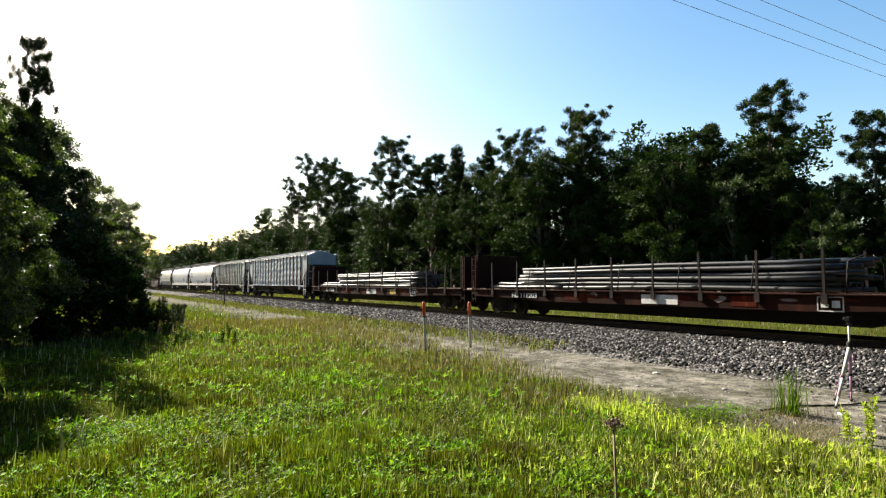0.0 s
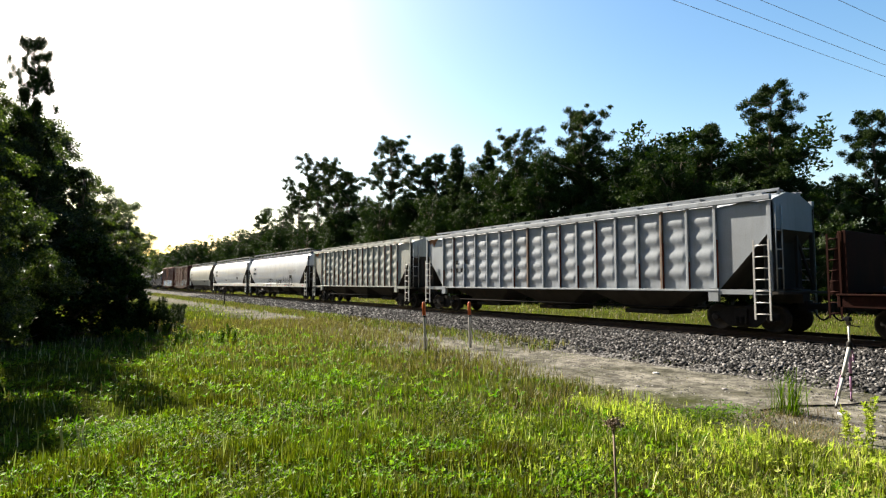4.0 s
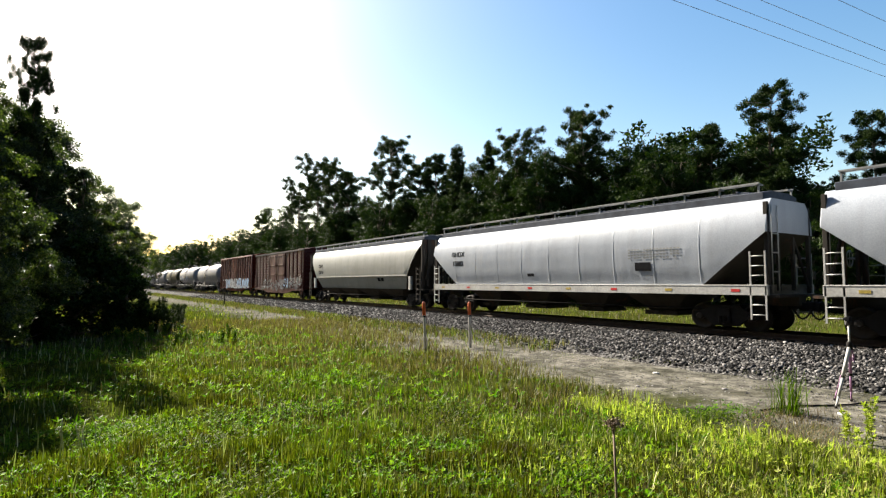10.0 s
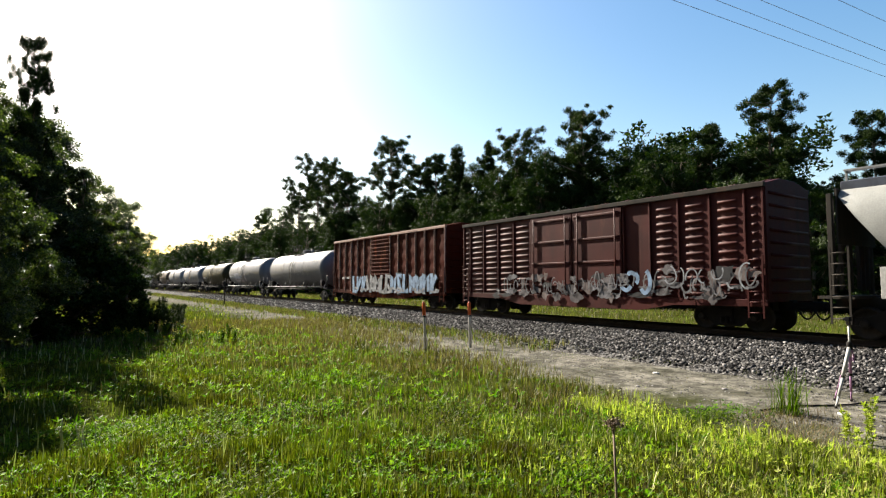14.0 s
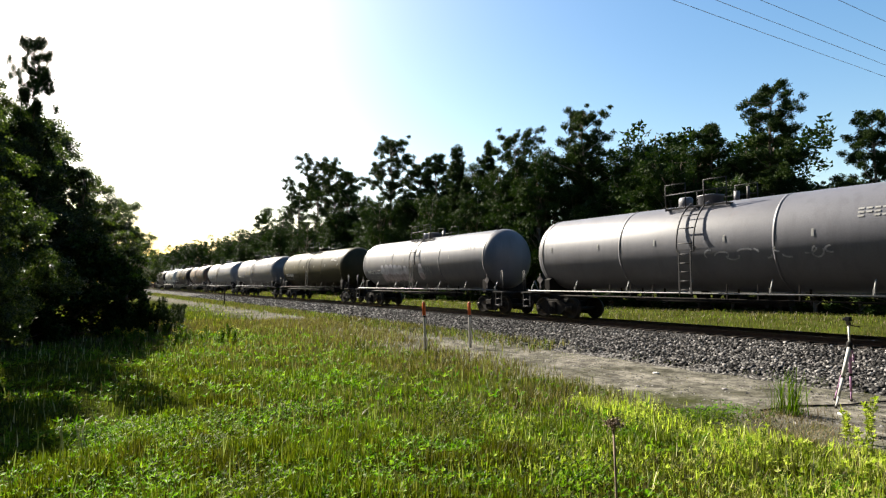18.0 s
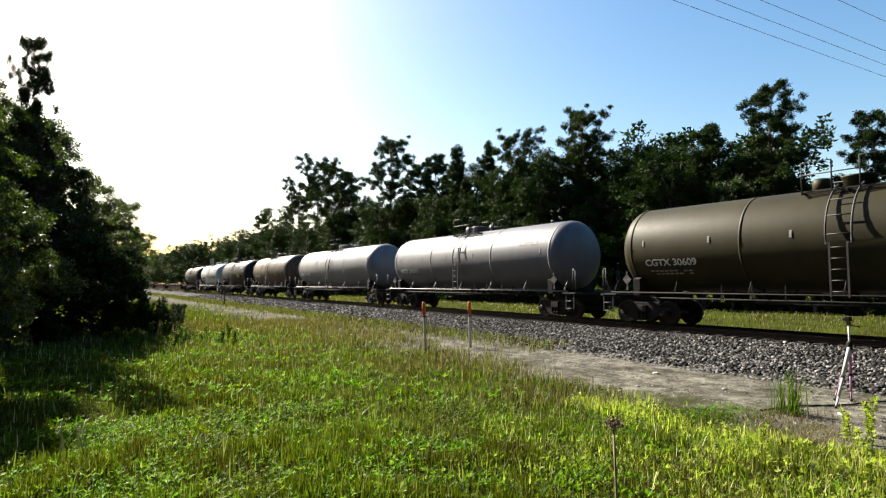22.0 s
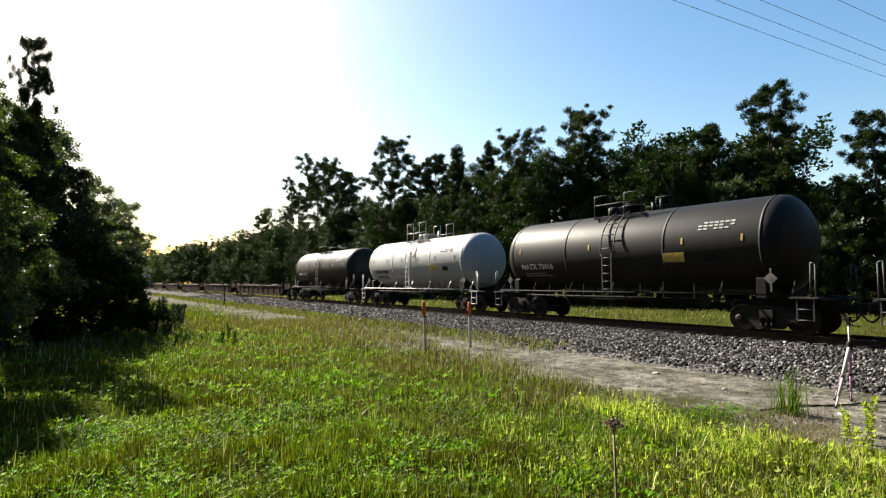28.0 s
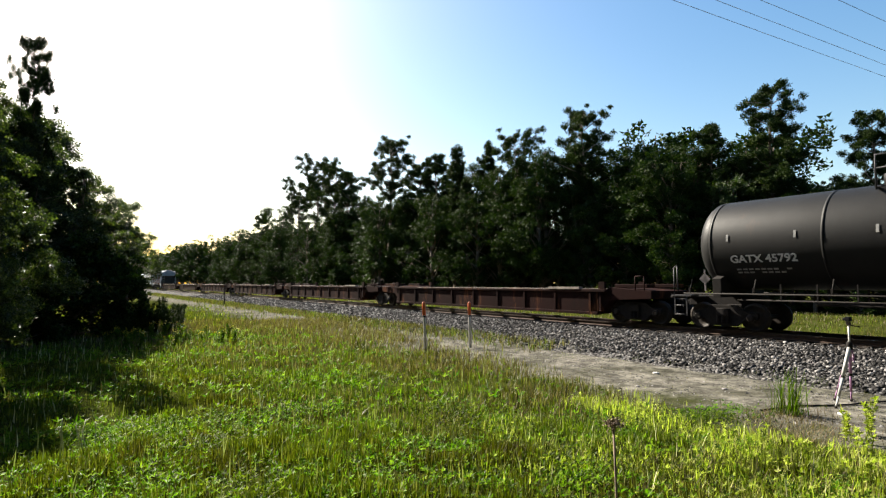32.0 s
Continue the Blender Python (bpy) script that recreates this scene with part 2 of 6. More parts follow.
M_DRIED = plain("dried_seed_head", (0.20, 0.15, 0.11), 0.9, 0.0, 0.4)
M_PINE = leafy("pine_needles", [(0.0, (0.010, 0.018, 0.006)), (0.6, (0.019, 0.033, 0.009)), (1.0, (0.038, 0.055, 0.014))], 0.12, spec=0.03)
M_LEAF = leafy("broad_leaves", [(0.0, (0.009, 0.018, 0.005)), (0.6, (0.018, 0.034, 0.008)), (1.0, (0.042, 0.062, 0.013))], 0.14, spec=0.03)
M_THICKET = leafy("thicket_leaves", [(0.0, (0.00877, 0.01629, 0.005011)), (0.6, (0.03, 0.042, 0.013)), (1.0, (0.08, 0.09, 0.036))], 0.42, spec=0.25)
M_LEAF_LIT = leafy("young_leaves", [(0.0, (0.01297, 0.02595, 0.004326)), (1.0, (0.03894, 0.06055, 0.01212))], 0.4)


# ---- building blocks ----
class Geo:
    """Collects the faces of one mesh."""

    def __init__(self):
        self.v, self.f, self.s = [], [], []

    def add(self, verts, faces, smooth=False):
        n = len(self.v)
        self.v.extend(verts)
        self.f.extend([tuple(i + n for i in f) for f in faces])
        self.s.extend([smooth] * len(faces))
        return self

    def box(self, c, d):
        x, y, z = c
        a, b, e = d[0] / 2, d[1] / 2, d[2] / 2
        v = [(x + i * a, y + j * b, z + k * e) for i in (-1, 1) for j in (-1, 1) for k in (-1, 1)]
        return self.add(v, [(0, 1, 3, 2), (4, 6, 7, 5), (0, 4, 5, 1), (2, 3, 7, 6), (0, 2, 6, 4), (1, 5, 7, 3)])

    def rod(self, p, q, r, n=8, r2=None, smooth=True):
        p, q = Vector(p), Vector(q)
        w = (q - p).normalized()
        u = w.orthogonal().normalized()
        t = w.cross(u)
        r2 = r if r2 is None else r2
        v = [tuple(p + (u * math.cos(a) + t * math.sin(a)) * r) for a in (2 * math.pi * i / n for i in range(n))]
        v += [tuple(q + (u * math.cos(a) + t * math.sin(a)) * r2) for a in (2 * math.pi * i / n for i in range(n))]
        self.add(v, [(i, (i + 1) % n, n + (i + 1) % n, n + i) for i in range(n)], smooth)
        k = len(self.v) - 2 * n
        self.f += [tuple(k + n - 1 - i for i in range(n)), tuple(k + n + i for i in range(n))]
        self.s += [False, False]
        return self

    def path(self, pts, r, n=6):
        """One bent tube along the points."""
        p = [Vector(q) for q in pts]
        v, u = [], None
        for i, c in enumerate(p):
            w = (p[min(i + 1, len(p) - 1)] - p[max(i - 1, 0)]).normalized()
            u = w.orthogonal().normalized() if u is None else (u - w * u.dot(w)).normalized()
            t = w.cross(u)
            v += [tuple(c + (u * math.cos(a) + t * math.sin(a)) * r) for a in (2 * math.pi * k / n for k in range(n))]
        m = len(p)
        self.add(v, [(k * n + i, k * n + (i + 1) % n, (k + 1) * n + (i + 1) % n, (k + 1) * n + i) for k in range(m - 1) for i in range(n)], True)
        k = len(self.v) - m * n
        self.f += [tuple(k + n - 1 - i for i in range(n)), tuple(k + n * (m - 1) + i for i in range(n))]
        self.s += [False, False]
        return self

    def lathe(self, rings, n=32, axis="y", c=(0, 0, 0), closed=True):
        """rings: (place along the axis, radius)."""
        v, f = [], []
        for d, r in rings:
            for i in range(n):
                a = 2 * math.pi * i / n
                x, y = r * math.cos(a), r * math.sin(a)
                p = (x, d, y) if axis == "y" else ((d, x, y) if axis == "x" else (x, y, d))
                v.append((p[0] + c[0], p[1] + c[1], p[2] + c[2]))
        for k in range(len(rings) - 1):
            f += [(k * n + i, k * n + (i + 1) % n, (k + 1) * n + (i + 1) % n, (k + 1) * n + i) for i in range(n)]
        self.add(v, f, True)
        if closed:
            k = len(self.v) - n * len(rings)
            self.f += [tuple(k + n - 1 - i for i in range(n)), tuple(k + n * (len(rings) - 1) + i for i in range(n))]
            self.s += [False, False]
        return self

    def prism(self, poly, axis, a, b):
        """A flat outline pushed from a to b along the axis; the outline's pair are the other two axes in order."""
        def put(u, w, d):
            return (d, u, w) if axis == "x" else ((u, d, w) if axis == "y" else (u, w, d))
        n = len(poly)
        v = [put(u, w, a) for u, w in poly] + [put(u, w, b) for u, w in poly]
        return self.add(v, [tuple(range(n))[::-1], tuple(range(n, 2 * n))] + [(i, (i + 1) % n, n + (i + 1) % n, n + i) for i in range(n)])

    def ladder(self, x, y0, y1, z0, z1, n, r=0.018):
        for y in (y0, y1):
            self.box((x, y, (z0 + z1) / 2), (0.04, 0.05, z1 - z0))
        for i in range(n):
            z = z0 + (z1 - z0) * (i + 0.5) / n
            self.rod((x, y0, z), (x, y1, z), r, 6)
        return self

    def mesh(self, name):
        me = bpy.data.meshes.new(name)
        me.from_pydata(self.v, [], self.f)
        me.polygons.foreach_set("use_smooth", self.s)
        bm = bmesh.new()
        bm.from_mesh(me)
        if len(bm.faces) < 20000:
            bmesh.ops.recalc_face_normals(bm, faces=bm.faces)
        bm.to_mesh(me)
        bm.free()
        me.update()
        return me


def part(name, g, material, parent, label="", bevel=0.0):
    me = g.mesh(name) if isinstance(g, Geo) else g
    if material:
        me.materials.clear()
        me.materials.append(material)
    ob = new(name, me)
    ob.parent = parent
    if label:
        ob["label"] = label
    if bevel:
        b = ob.modifiers.new("bevel", "BEVEL")
        b.width, b.segments, b.limit_method = bevel, 2, "ANGLE"
    return ob


def words(text, size, place, material, parent, label="", lean=0.0, squeeze=1.0, name="lettering"):
    """Letters on the side that faces the road; place is the middle of the line."""
    cu = bpy.data.curves.new(name, "FONT")
    cu.body, cu.size, cu.align_x, cu.align_y, cu.extrude = text, size, "CENTER", "CENTER", 0.003
    cu.offset = size * 0.022
    cu.materials.append(material)
    ob = new(name, cu)
    ob.parent = parent
    ob.matrix_basis = Matrix.Translation(place) @ pose(0, 0, 0, 0, -lean, 0) @ pose(0, 0, 0, 90, 0, -90) @ Matrix.Diagonal((squeeze, 1, 1, 1))
    if label:
        ob["label"] = label
    return ob


def decal(g, surf, y0, y1, z0, z1, lift=0.0, n=4):
    """A thin patch on a curved side; surf(z) is the side's place across the car."""
    for k in range(n):
        za, zb = z0 + (z1 - z0) * k / n, z0 + (z1 - z0) * (k + 1) / n
        g.add([(surf(za) - lift, y0, za), (surf(za) - lift, y1, za), (surf(zb) - lift, y1, zb), (surf(zb) - lift, y0, zb)], [(0, 1, 2, 3)])
    return g


def bars(g, surf, y, z, w, h, rows, cols, rng, fill=0.75):
    """Small lines of lettering too fine to read, as bars."""
    for r in range(rows):
        for c in range(cols):
            if rng.random() < 0.15:
                continue
            cw = w / cols
            ym, zm = y + w / 2 - (c + 0.5) * cw, z - r * h / rows
            decal(g, surf, ym - cw * fill / 2, ym + cw * fill / 2, zm - h / rows * 0.25, zm + h / rows * 0.25, 0.0, 1)
    return g


# ---- the ground and the track ----
TRACK_X, RAIL_Z = 19.36, 0.6


def ground_z(x, y):
    lump = 0.07 * noise.noise((x * 0.22, y * 0.22, 0.0)) + 0.03 * noise.noise((x * 0.9, y * 0.9, 3.0))
    rise = 0.32 * max(0.0, min(1.0, (9.0 - math.hypot(x, y)) / 7.0))
    far = max(0.0, min(1.0, (x - 25.0) / 6.0)) * 0.12
    flat = 1.0 if x < 12.5 or x > 26 else 0.3
    return lump * flat + rise + far


def axis_steps(lo, hi, fine0, fine1, step, grow):
    out, s, p = [], step, fine0
    while p > lo:
        out.append(p)
        p -= s
        s *= grow
    out.append(lo)
    out.reverse()
    p, s = fine0 + step, step
    while p < hi:
        out.append(p)
        if p > fine1:
            s *= grow
        p += s
    out.append(hi)
    return out


def build_ground():
    xs, ys = axis_steps(-2500, 2500, -14, 34, 0.5, 1.3), axis_steps(-2500, 2500, -4, 46, 0.5, 1.3)
    g = Geo()
    v = [(x, y, ground_z(x, y) if abs(x) < 90 and abs(y) < 160 else 0.0) for y in ys for x in xs]
    n = len(xs)
    g.add(v, [(j * n + i, j * n + i + 1, (j + 1) * n + i + 1, (j + 1) * n + i) for j in range(len(ys) - 1) for i in range(n - 1)], True)
    return tagged(part("ground", g, M_GROUND, None), "sandy soil with a worn strip along the ballast", "ground", kind="structure")


BED = [(12.6, -0.12), (13.4, 0.07), (14.6, 0.16), (16.6, 0.34), (17.5, 0.37), (21.2, 0.37), (22.6, 0.3), (24.6, -0.05), (25.0, -0.15)]


def bed_z(x):
    return float(np.interp(x, [p[0] for p in BED], [p[1] for p in BED]))


def build_track():
    ys = [-420 + 4 * i for i in range(98)] + [-28 + i * 0.5 for i in range(96)] + [20 + 2 * i for i in range(300)]
    cols = [12.6 + i * 0.31 for i in range(41)]
    g = Geo()
    rng = random.Random(4)
    v = [(x + rng.uniform(-0.06, 0.06), y, bed_z(x) + (rng.uniform(-0.025, 0.025) if 0 < i < 40 else 0)) for y in ys for i, x in enumerate(cols)]
    n = len(cols)
    g.add(v, [(j * n + i, j * n + i + 1, (j + 1) * n + i + 1, (j + 1) * n + i) for j in range(len(ys) - 1) for i in range(n - 1)], True)
    bed = tagged(part("ballast_bed", g, M_BALLAST, None), "bed of grey crushed stone under the track", "ballast", kind="structure")
    track = tagged(new("railway_track"), "single track with worn steel rails on dark timber ties", "track", kind="structure")
    prof = [(-0.07, -0.17), (0.07, -0.17), (0.07, -0.155), (0.012, -0.13), (0.012, -0.05), (0.036, -0.04), (0.036, 0.0), (-0.036, 0.0), (-0.036, -0.04), (-0.012, -0.05), (-0.012, -0.13), (-0.07, -0.155)]
    for side in (-1, 1):
        cx = TRACK_X + side * 0.754
        r = part("rail", Geo().prism([(cx + u, RAIL_Z + w - 0.004) for u, w in prof], "y", -420, 610), M_RAIL, track)
        part("rail_head", Geo().box((cx, 95, RAIL_Z - 0.003), (0.05, 1030, 0.006)), M_RAILTOP, r, "rail head polished by wheels")
    return track


def ballast_surface():
    m, nt, bs = nodes_of("ballast_surface")
    co = obj_coord(nt)
    vo = nt.nodes.new("ShaderNodeTexVoronoi")
    vo.inputs["Scale"].default_value = 14
    nt.links.new(co, vo.inputs["Vector"])
    sep = nt.nodes.new("ShaderNodeSeparateColor")
    nt.links.new(vo.outputs["Color"], sep.inputs[0])
    c = ramp(nt, sep.outputs[0], [(0.0, (0.012, 0.012, 0.012)), (0.5, (0.05, 0.048, 0.047)), (1.0, (0.17, 0.165, 0.16))])
    c = mixc(nt, 1.0, c, ramp(nt, noise_of(nt, co, 0.8, 3), [(0.35, (0.8, 0.78, 0.75)), (0.7, (1.08, 1.08, 1.08))]), "MULTIPLY")
    nt.links.new(c, bs.inputs["Base Color"])
    bs.inputs["Roughness"].default_value, bs.inputs["Specular IOR Level"].default_value = 0.95, 0.02
    inv = nt.nodes.new("ShaderNodeMath")
    inv.operation = "SUBTRACT"
    inv.inputs[0].default_value = 1.0
    nt.links.new(vo.outputs["Distance"], inv.inputs[1])
    bump(nt, bs, inv.outputs[0], 1.0, 0.06)
    return m


M_BALLAST = ballast_surface()


def scatter_mesh(name, template_v, template_f, places, sizes, turns, material, parent=None, squash=None):
    """Many small copies of one shape in one mesh, by arrays. turns: (n, 3, 3)."""
    tv = np.asarray(template_v)
    if tv.ndim == 2:
        tv = np.broadcast_to(tv, (len(places), *tv.shape))
    v = np.einsum("nij,nkj->nki", turns, tv * sizes[:, None, None]) + places[:, None, :]
    k = tv.shape[1]
    n = len(places)
    me = bpy.data.meshes.new(name)
    counts = np.array([len(f) for f in template_f])
    loops = np.concatenate([np.array(f) for f in template_f])
    all_loops = (loops[None, :] + (np.arange(n) * k)[:, None]).ravel()
    all_counts = np.tile(counts, n)
    me.vertices.add(n * k)
    me.vertices.foreach_set("co", v.reshape(-1).astype(np.float32))
    me.loops.add(len(all_loops))
    me.loops.foreach_set("vertex_index", all_loops.astype(np.int32))
    me.polygons.add(len(all_counts))
    me.polygons.foreach_set("loop_start", np.r_[0, np.cumsum(all_counts)[:-1]].astype(np.int32))
    me.update(calc_edges=True)
    me.materials.append(material)
    ob = new(name, me)
    ob.parent = parent
    return ob


def random_turns(n, rs, tilt=None):
    """Turn matrices: any way round, or upright within a tilt."""
    if tilt is None:
        q = rs.normal(size=(n, 4))
        q /= np.linalg.norm(q, axis=1)[:, None]
        w, x, y, z = q.T
        return np.stack([np.stack([1 - 2 * (y * y + z * z), 2 * (x * y - z * w), 2 * (x * z + y * w)], -1),
                         np.stack([2 * (x * y + z * w), 1 - 2 * (x * x + z * z), 2 * (y * z - x * w)], -1),
                         np.stack([2 * (x * z - y * w), 2 * (y * z + x * w), 1 - 2 * (x * x + y * y)], -1)], 1)
    a, b = rs.uniform(0, 2 * np.pi, n), rs.normal(0, tilt, n)
    ca, sa, cb, sb = np.cos(a), np.sin(a), np.cos(b), np.sin(b)
    o = np.zeros(n)
    rz = np.stack([np.stack([ca, -sa, o], -1), np.stack([sa, ca, o], -1), np.stack([o, o, o + 1], -1)], 1)
    rx = np.stack([np.stack([o + 1, o, o], -1), np.stack([o, cb, -sb], -1), np.stack([o, sb, cb], -1)], 1)
    return rz @ rx


def build_stones():
    rs = np.random.RandomState(7)
    ico = bmesh.new()
    bmesh.ops.create_icosphere(ico, subdivisions=1, radius=1.0)
    tv = np.array([v.co[:] for v in ico.verts])
    tf = [[v.index for v in f.verts] for f in ico.faces]
    ico.free()
    for name, n, x0, x1, y0, y1, s0, s1 in (("ballast_stones", 26000, 13.2, 18.3, -3, 30, 0.026, 0.058), ("ballast_stones", 9000, 13.6, 18.2, 30, 90, 0.05, 0.1), ("ballast_stones", 4000, 18.3, 24.0, -3, 40, 0.03, 0.06)):
        x, y = rs.uniform(x0, x1, n), y0 + (y1 - y0) * rs.uniform(0, 1, n) ** 1.25
        edge = np.clip((x - 13.0) / 1.2, 0.12, 1)
        keep = rs.uniform(0, 1, n) < edge
        x, y = x[keep], y[keep]
        n = len(x)
        z = np.array([bed_z(a) for a in x]) + rs.uniform(-0.01, 0.02, n)
        sh = tv[None] * (1 + rs.uniform(-0.35, 0.35, (n, len(tv), 1))) * rs.uniform(0.6, 1.2, (n, 1, 3))
        ob = scatter_mesh(name, sh, tf, np.stack([x, y, z], 1), rs.uniform(s0, s1, n), random_turns(n, rs), M_STONE)
        tagged(ob, "loose grey crushed stones on the track bed", "ballast", kind="stuff")


def bare(x, y):
    """Share of bare soil: the worn strip at the foot of the ballast."""
    edge = float(np.interp(y, [1, 3, 5.3, 7, 14, 25], [8.9, 8.4, 8.0, 9.2, 10.7, 12.6])) + 0.5 * noise.noise((x * 0.35, y * 0.35, 9.0)) + 0.7 * noise.noise((x * 1.1, y * 1.1, 4.0))
    return max(0.0, min(1.0, (x - edge + 0.6) / 1.2))


def build_gravel():
    rs = np.random.RandomState(17)
    n = 9000
    p = np.stack([rs.uniform(8.8, 13.6, n), rs.uniform(0.5, 22, n)], 1)
    keep = np.array([rs.uniform() < 0.15 + 0.85 * bare(x, y) * max(0.1, 0.5 + noise.noise((x * 0.9, y * 0.9, 1.0))) for x, y in p])
    p = p[keep]
    n = len(p)
    tv = np.array([(1, 0, -0.3), (0.2, 0.95, -0.3), (-0.9, 0.4, -0.3), (-0.6, -0.8, -0.3), (0.5, -0.85, -0.3), (0.15, 0.1, 0.55)])
    tf = [[0, 1, 5], [1, 2, 5], [2, 3, 5], [3, 4, 5], [4, 0, 5]]
    q = np.column_stack([p, [max(ground_z(x, y), bed_z(x) if x > 12.7 else -1) for x, y in p]])
    tagged(scatter_mesh("gravel", tv[None] * (1 + rs.uniform(-0.3, 0.3, (n, 6, 3))), tf, q, rs.uniform(0.008, 0.035, n), random_turns(n, rs, 0.2), M_STONE), "fine grey gravel strewn on the bare strip", "gravel", kind="stuff")


build_ground()
TRACK = build_track()
build_stones()
build_gravel()


# ---- grass and weeds ----
FWD = np.array([math.sin(radians(HEAD)), math.cos(radians(HEAD))])
RIGHT = np.array([math.cos(radians(HEAD)), -math.sin(radians(HEAD))])
BLADE = np.array([(-0.03, 0, 0), (0.03, 0, 0), (0.026, 0.10, 0.5), (-0.026, 0.10, 0.5), (0.0, 0.34, 1.0)])
BLADE_F = [[0, 1, 2, 3], [3, 2, 4]]
SPRIG = np.array([(0, 0, 0), (0.34, 0.16, 0.35), (0.95, 0, 0.5), (0.34, -0.16, 0.35), (-0.16, 0.3, 0.45), (0, 0.9, 0.75), (0.16, 0.3, 0.45), (-0.3, -0.2, 0.4), (-0.85, -0.25, 0.6), (-0.38, 0.06, 0.4), (0.16, -0.3, 0.5), (0.1, -0.8, 0.9), (-0.16, -0.3, 0.5)])
SPRIG_F = [[0, 1, 2, 3], [0, 4, 5, 6], [0, 7, 8, 9], [0, 10, 11, 12]]


def field(rs, d0, d1, n, power=2.0):
    d = (rs.uniform(d0 ** power, d1 ** power, n)) ** (1 / power)
    a = rs.uniform(-0.78, 0.80, n)
    return (d * np.cos(a))[:, None] * FWD + (d * np.sin(a))[:, None] * RIGHT, d


def level(p, drop=0.01):
    return np.column_stack([p, [ground_z(x, y) - drop for x, y in p]])


def build_grass():
    rs = np.random.RandomState(11)
    for d0, d1, n, s0, s1, wide in [(1.8, 8.5, 140000, 0.06, 0.24, 0.95), (8.5, 18.0, 125000, 0.07, 0.2, 1.4), (18.0, 60.0, 80000, 0.12, 0.32, 2.6)]:
        p, d = field(rs, d0, d1, n)
        clump = np.array([noise.noise((x * 1.1, y * 1.1, 5.0)) + 0.6 * noise.noise((x * 3.1, y * 3.1, 8.0)) for x, y in p])
        keep = np.array([rs.uniform() > bare(x, y) ** 0.6 and x < 12.8 + rs.uniform(-0.4, 0.4) and rs.uniform() > 0.16 * (x - 5.8) for x, y in p]) & (clump + rs.uniform(-0.7, 0.9, n) > -0.2)
        p, clump = p[keep], clump[keep]
        n = len(p)
        size = rs.uniform(s0, s1, n) * (0.8 + 0.6 * clump)
        tv = BLADE[None] * np.stack([rs.uniform(0.6, 1.6, n) * wide, rs.uniform(0.1, 1.1, n), np.ones(n)], 1)[:, None, :]
        tagged(scatter_mesh("meadow_grass", tv, BLADE_F, level(p), size, random_turns(n, rs, 0.2), M_GRASS), "lush green meadow grass, backlit by the sun", "grass", kind="stuff")
    # the meadow goes on round the place where the camera stands
    n = 95000
    d, a = 30 * rs.uniform(0.0004, 1, n) ** 0.85, rs.uniform(0.75, 2 * math.pi - 0.73, n)
    p = (d * np.cos(a))[:, None] * FWD + (d * np.sin(a))[:, None] * RIGHT
    p = np.concatenate([p, (rs.uniform(0.4, 1.9, 4000) * np.cos(np.linspace(-0.8, 0.8, 4000)))[:, None] * FWD + (rs.uniform(0.4, 1.9, 4000) * np.sin(np.linspace(-0.8, 0.8, 4000)))[:, None] * RIGHT])
    p = p[[x < 12.6 and rs.uniform() > bare(x, y) for x, y in p]]
    n = len(p)
    tv = BLADE[None] * np.stack([rs.uniform(1.0, 2.2, n), rs.uniform(0.3, 1.8, n), np.ones(n)], 1)[:, None, :]
    tagged(scatter_mesh("meadow_grass", tv, BLADE_F, level(p), rs.uniform(0.1, 0.28, n), random_turns(n, rs, 0.3), M_GRASS), "lush green meadow grass, backlit by the sun", "grass", kind="stuff")
    # broad-leaved weeds, low and bright
    for d0, d1, n, s0, s1 in [(1.8, 10.0, 40000, 0.022, 0.07), (10.0, 26.0, 22000, 0.05, 0.12)]:
        p, d = field(rs, d0, d1, n)
        cl = np.array([noise.noise((x * 0.8, y * 0.8, 15.0)) for x, y in p])
        keep = np.array([rs.uniform() > bare(x, y) ** 0.7 and x < 12.4 and rs.uniform() > 0.2 * (x - 4.5) for x, y in p]) & (cl + rs.uniform(-0.5, 0.5, n) > -0.1)
        p = p[keep]
        n = len(p)
        q = level(p)
        q[:, 2] += rs.uniform(0.0, 0.14, n)
        tagged(scatter_mesh("meadow_weeds", SPRIG[None] * rs.uniform(0.7, 1.3, (n, 13, 1)), SPRIG_F, q, rs.uniform(s0, s1, n), random_turns(n, rs, 0.4), M_WEED), "low broad-leaved weeds in the meadow", "weeds", kind="stuff")
    # dry brownish patches towards the track, and single straw stalks
    p, d = field(rs, 5.0, 34, 135000)
    keep = np.array([x < 13 and rs.uniform(-0.35, 0.35) + noise.noise((x * 0.28, y * 0.28, 2.0)) + 0.09 * (x - 6.6) + 0.02 * (y - 12) > -0.14 and rs.uniform() > bare(x, y) ** 0.9 * 0.9 for x, y in p])
    p, d = p[keep], d[keep]
    n = len(p)
    tv = BLADE[None] * np.stack([0.5 + 0.05 * d, rs.uniform(0.1, 1.2, n), np.ones(n)], 1)[:, None, :]
    tagged(scatter_mesh("dry_grass", tv, BLADE_F, level(p), rs.uniform(0.09, 0.26, n) * np.array([1 - 0.65 * bare(x, y) for x, y in p]), random_turns(n, rs, 0.3), M_GRASS_DRY), "dry brownish grass in patches", "grass", kind="stuff")
    p, d = field(rs, 2.3, 26, 2600, 1.5)
    p = p + 0.35 * np.sin(3.1 * p[:, ::-1])
    keep = np.array([x < 11.5 and rs.uniform() > 1.5 * bare(x, y) for x, y in p])
    p, d = p[keep], d[keep]
    n = len(p)
    tv = BLADE[None] * np.stack([0.5 + 0.045 * d, rs.uniform(0.05, 0.6, n), np.ones(n)], 1)[:, None, :]
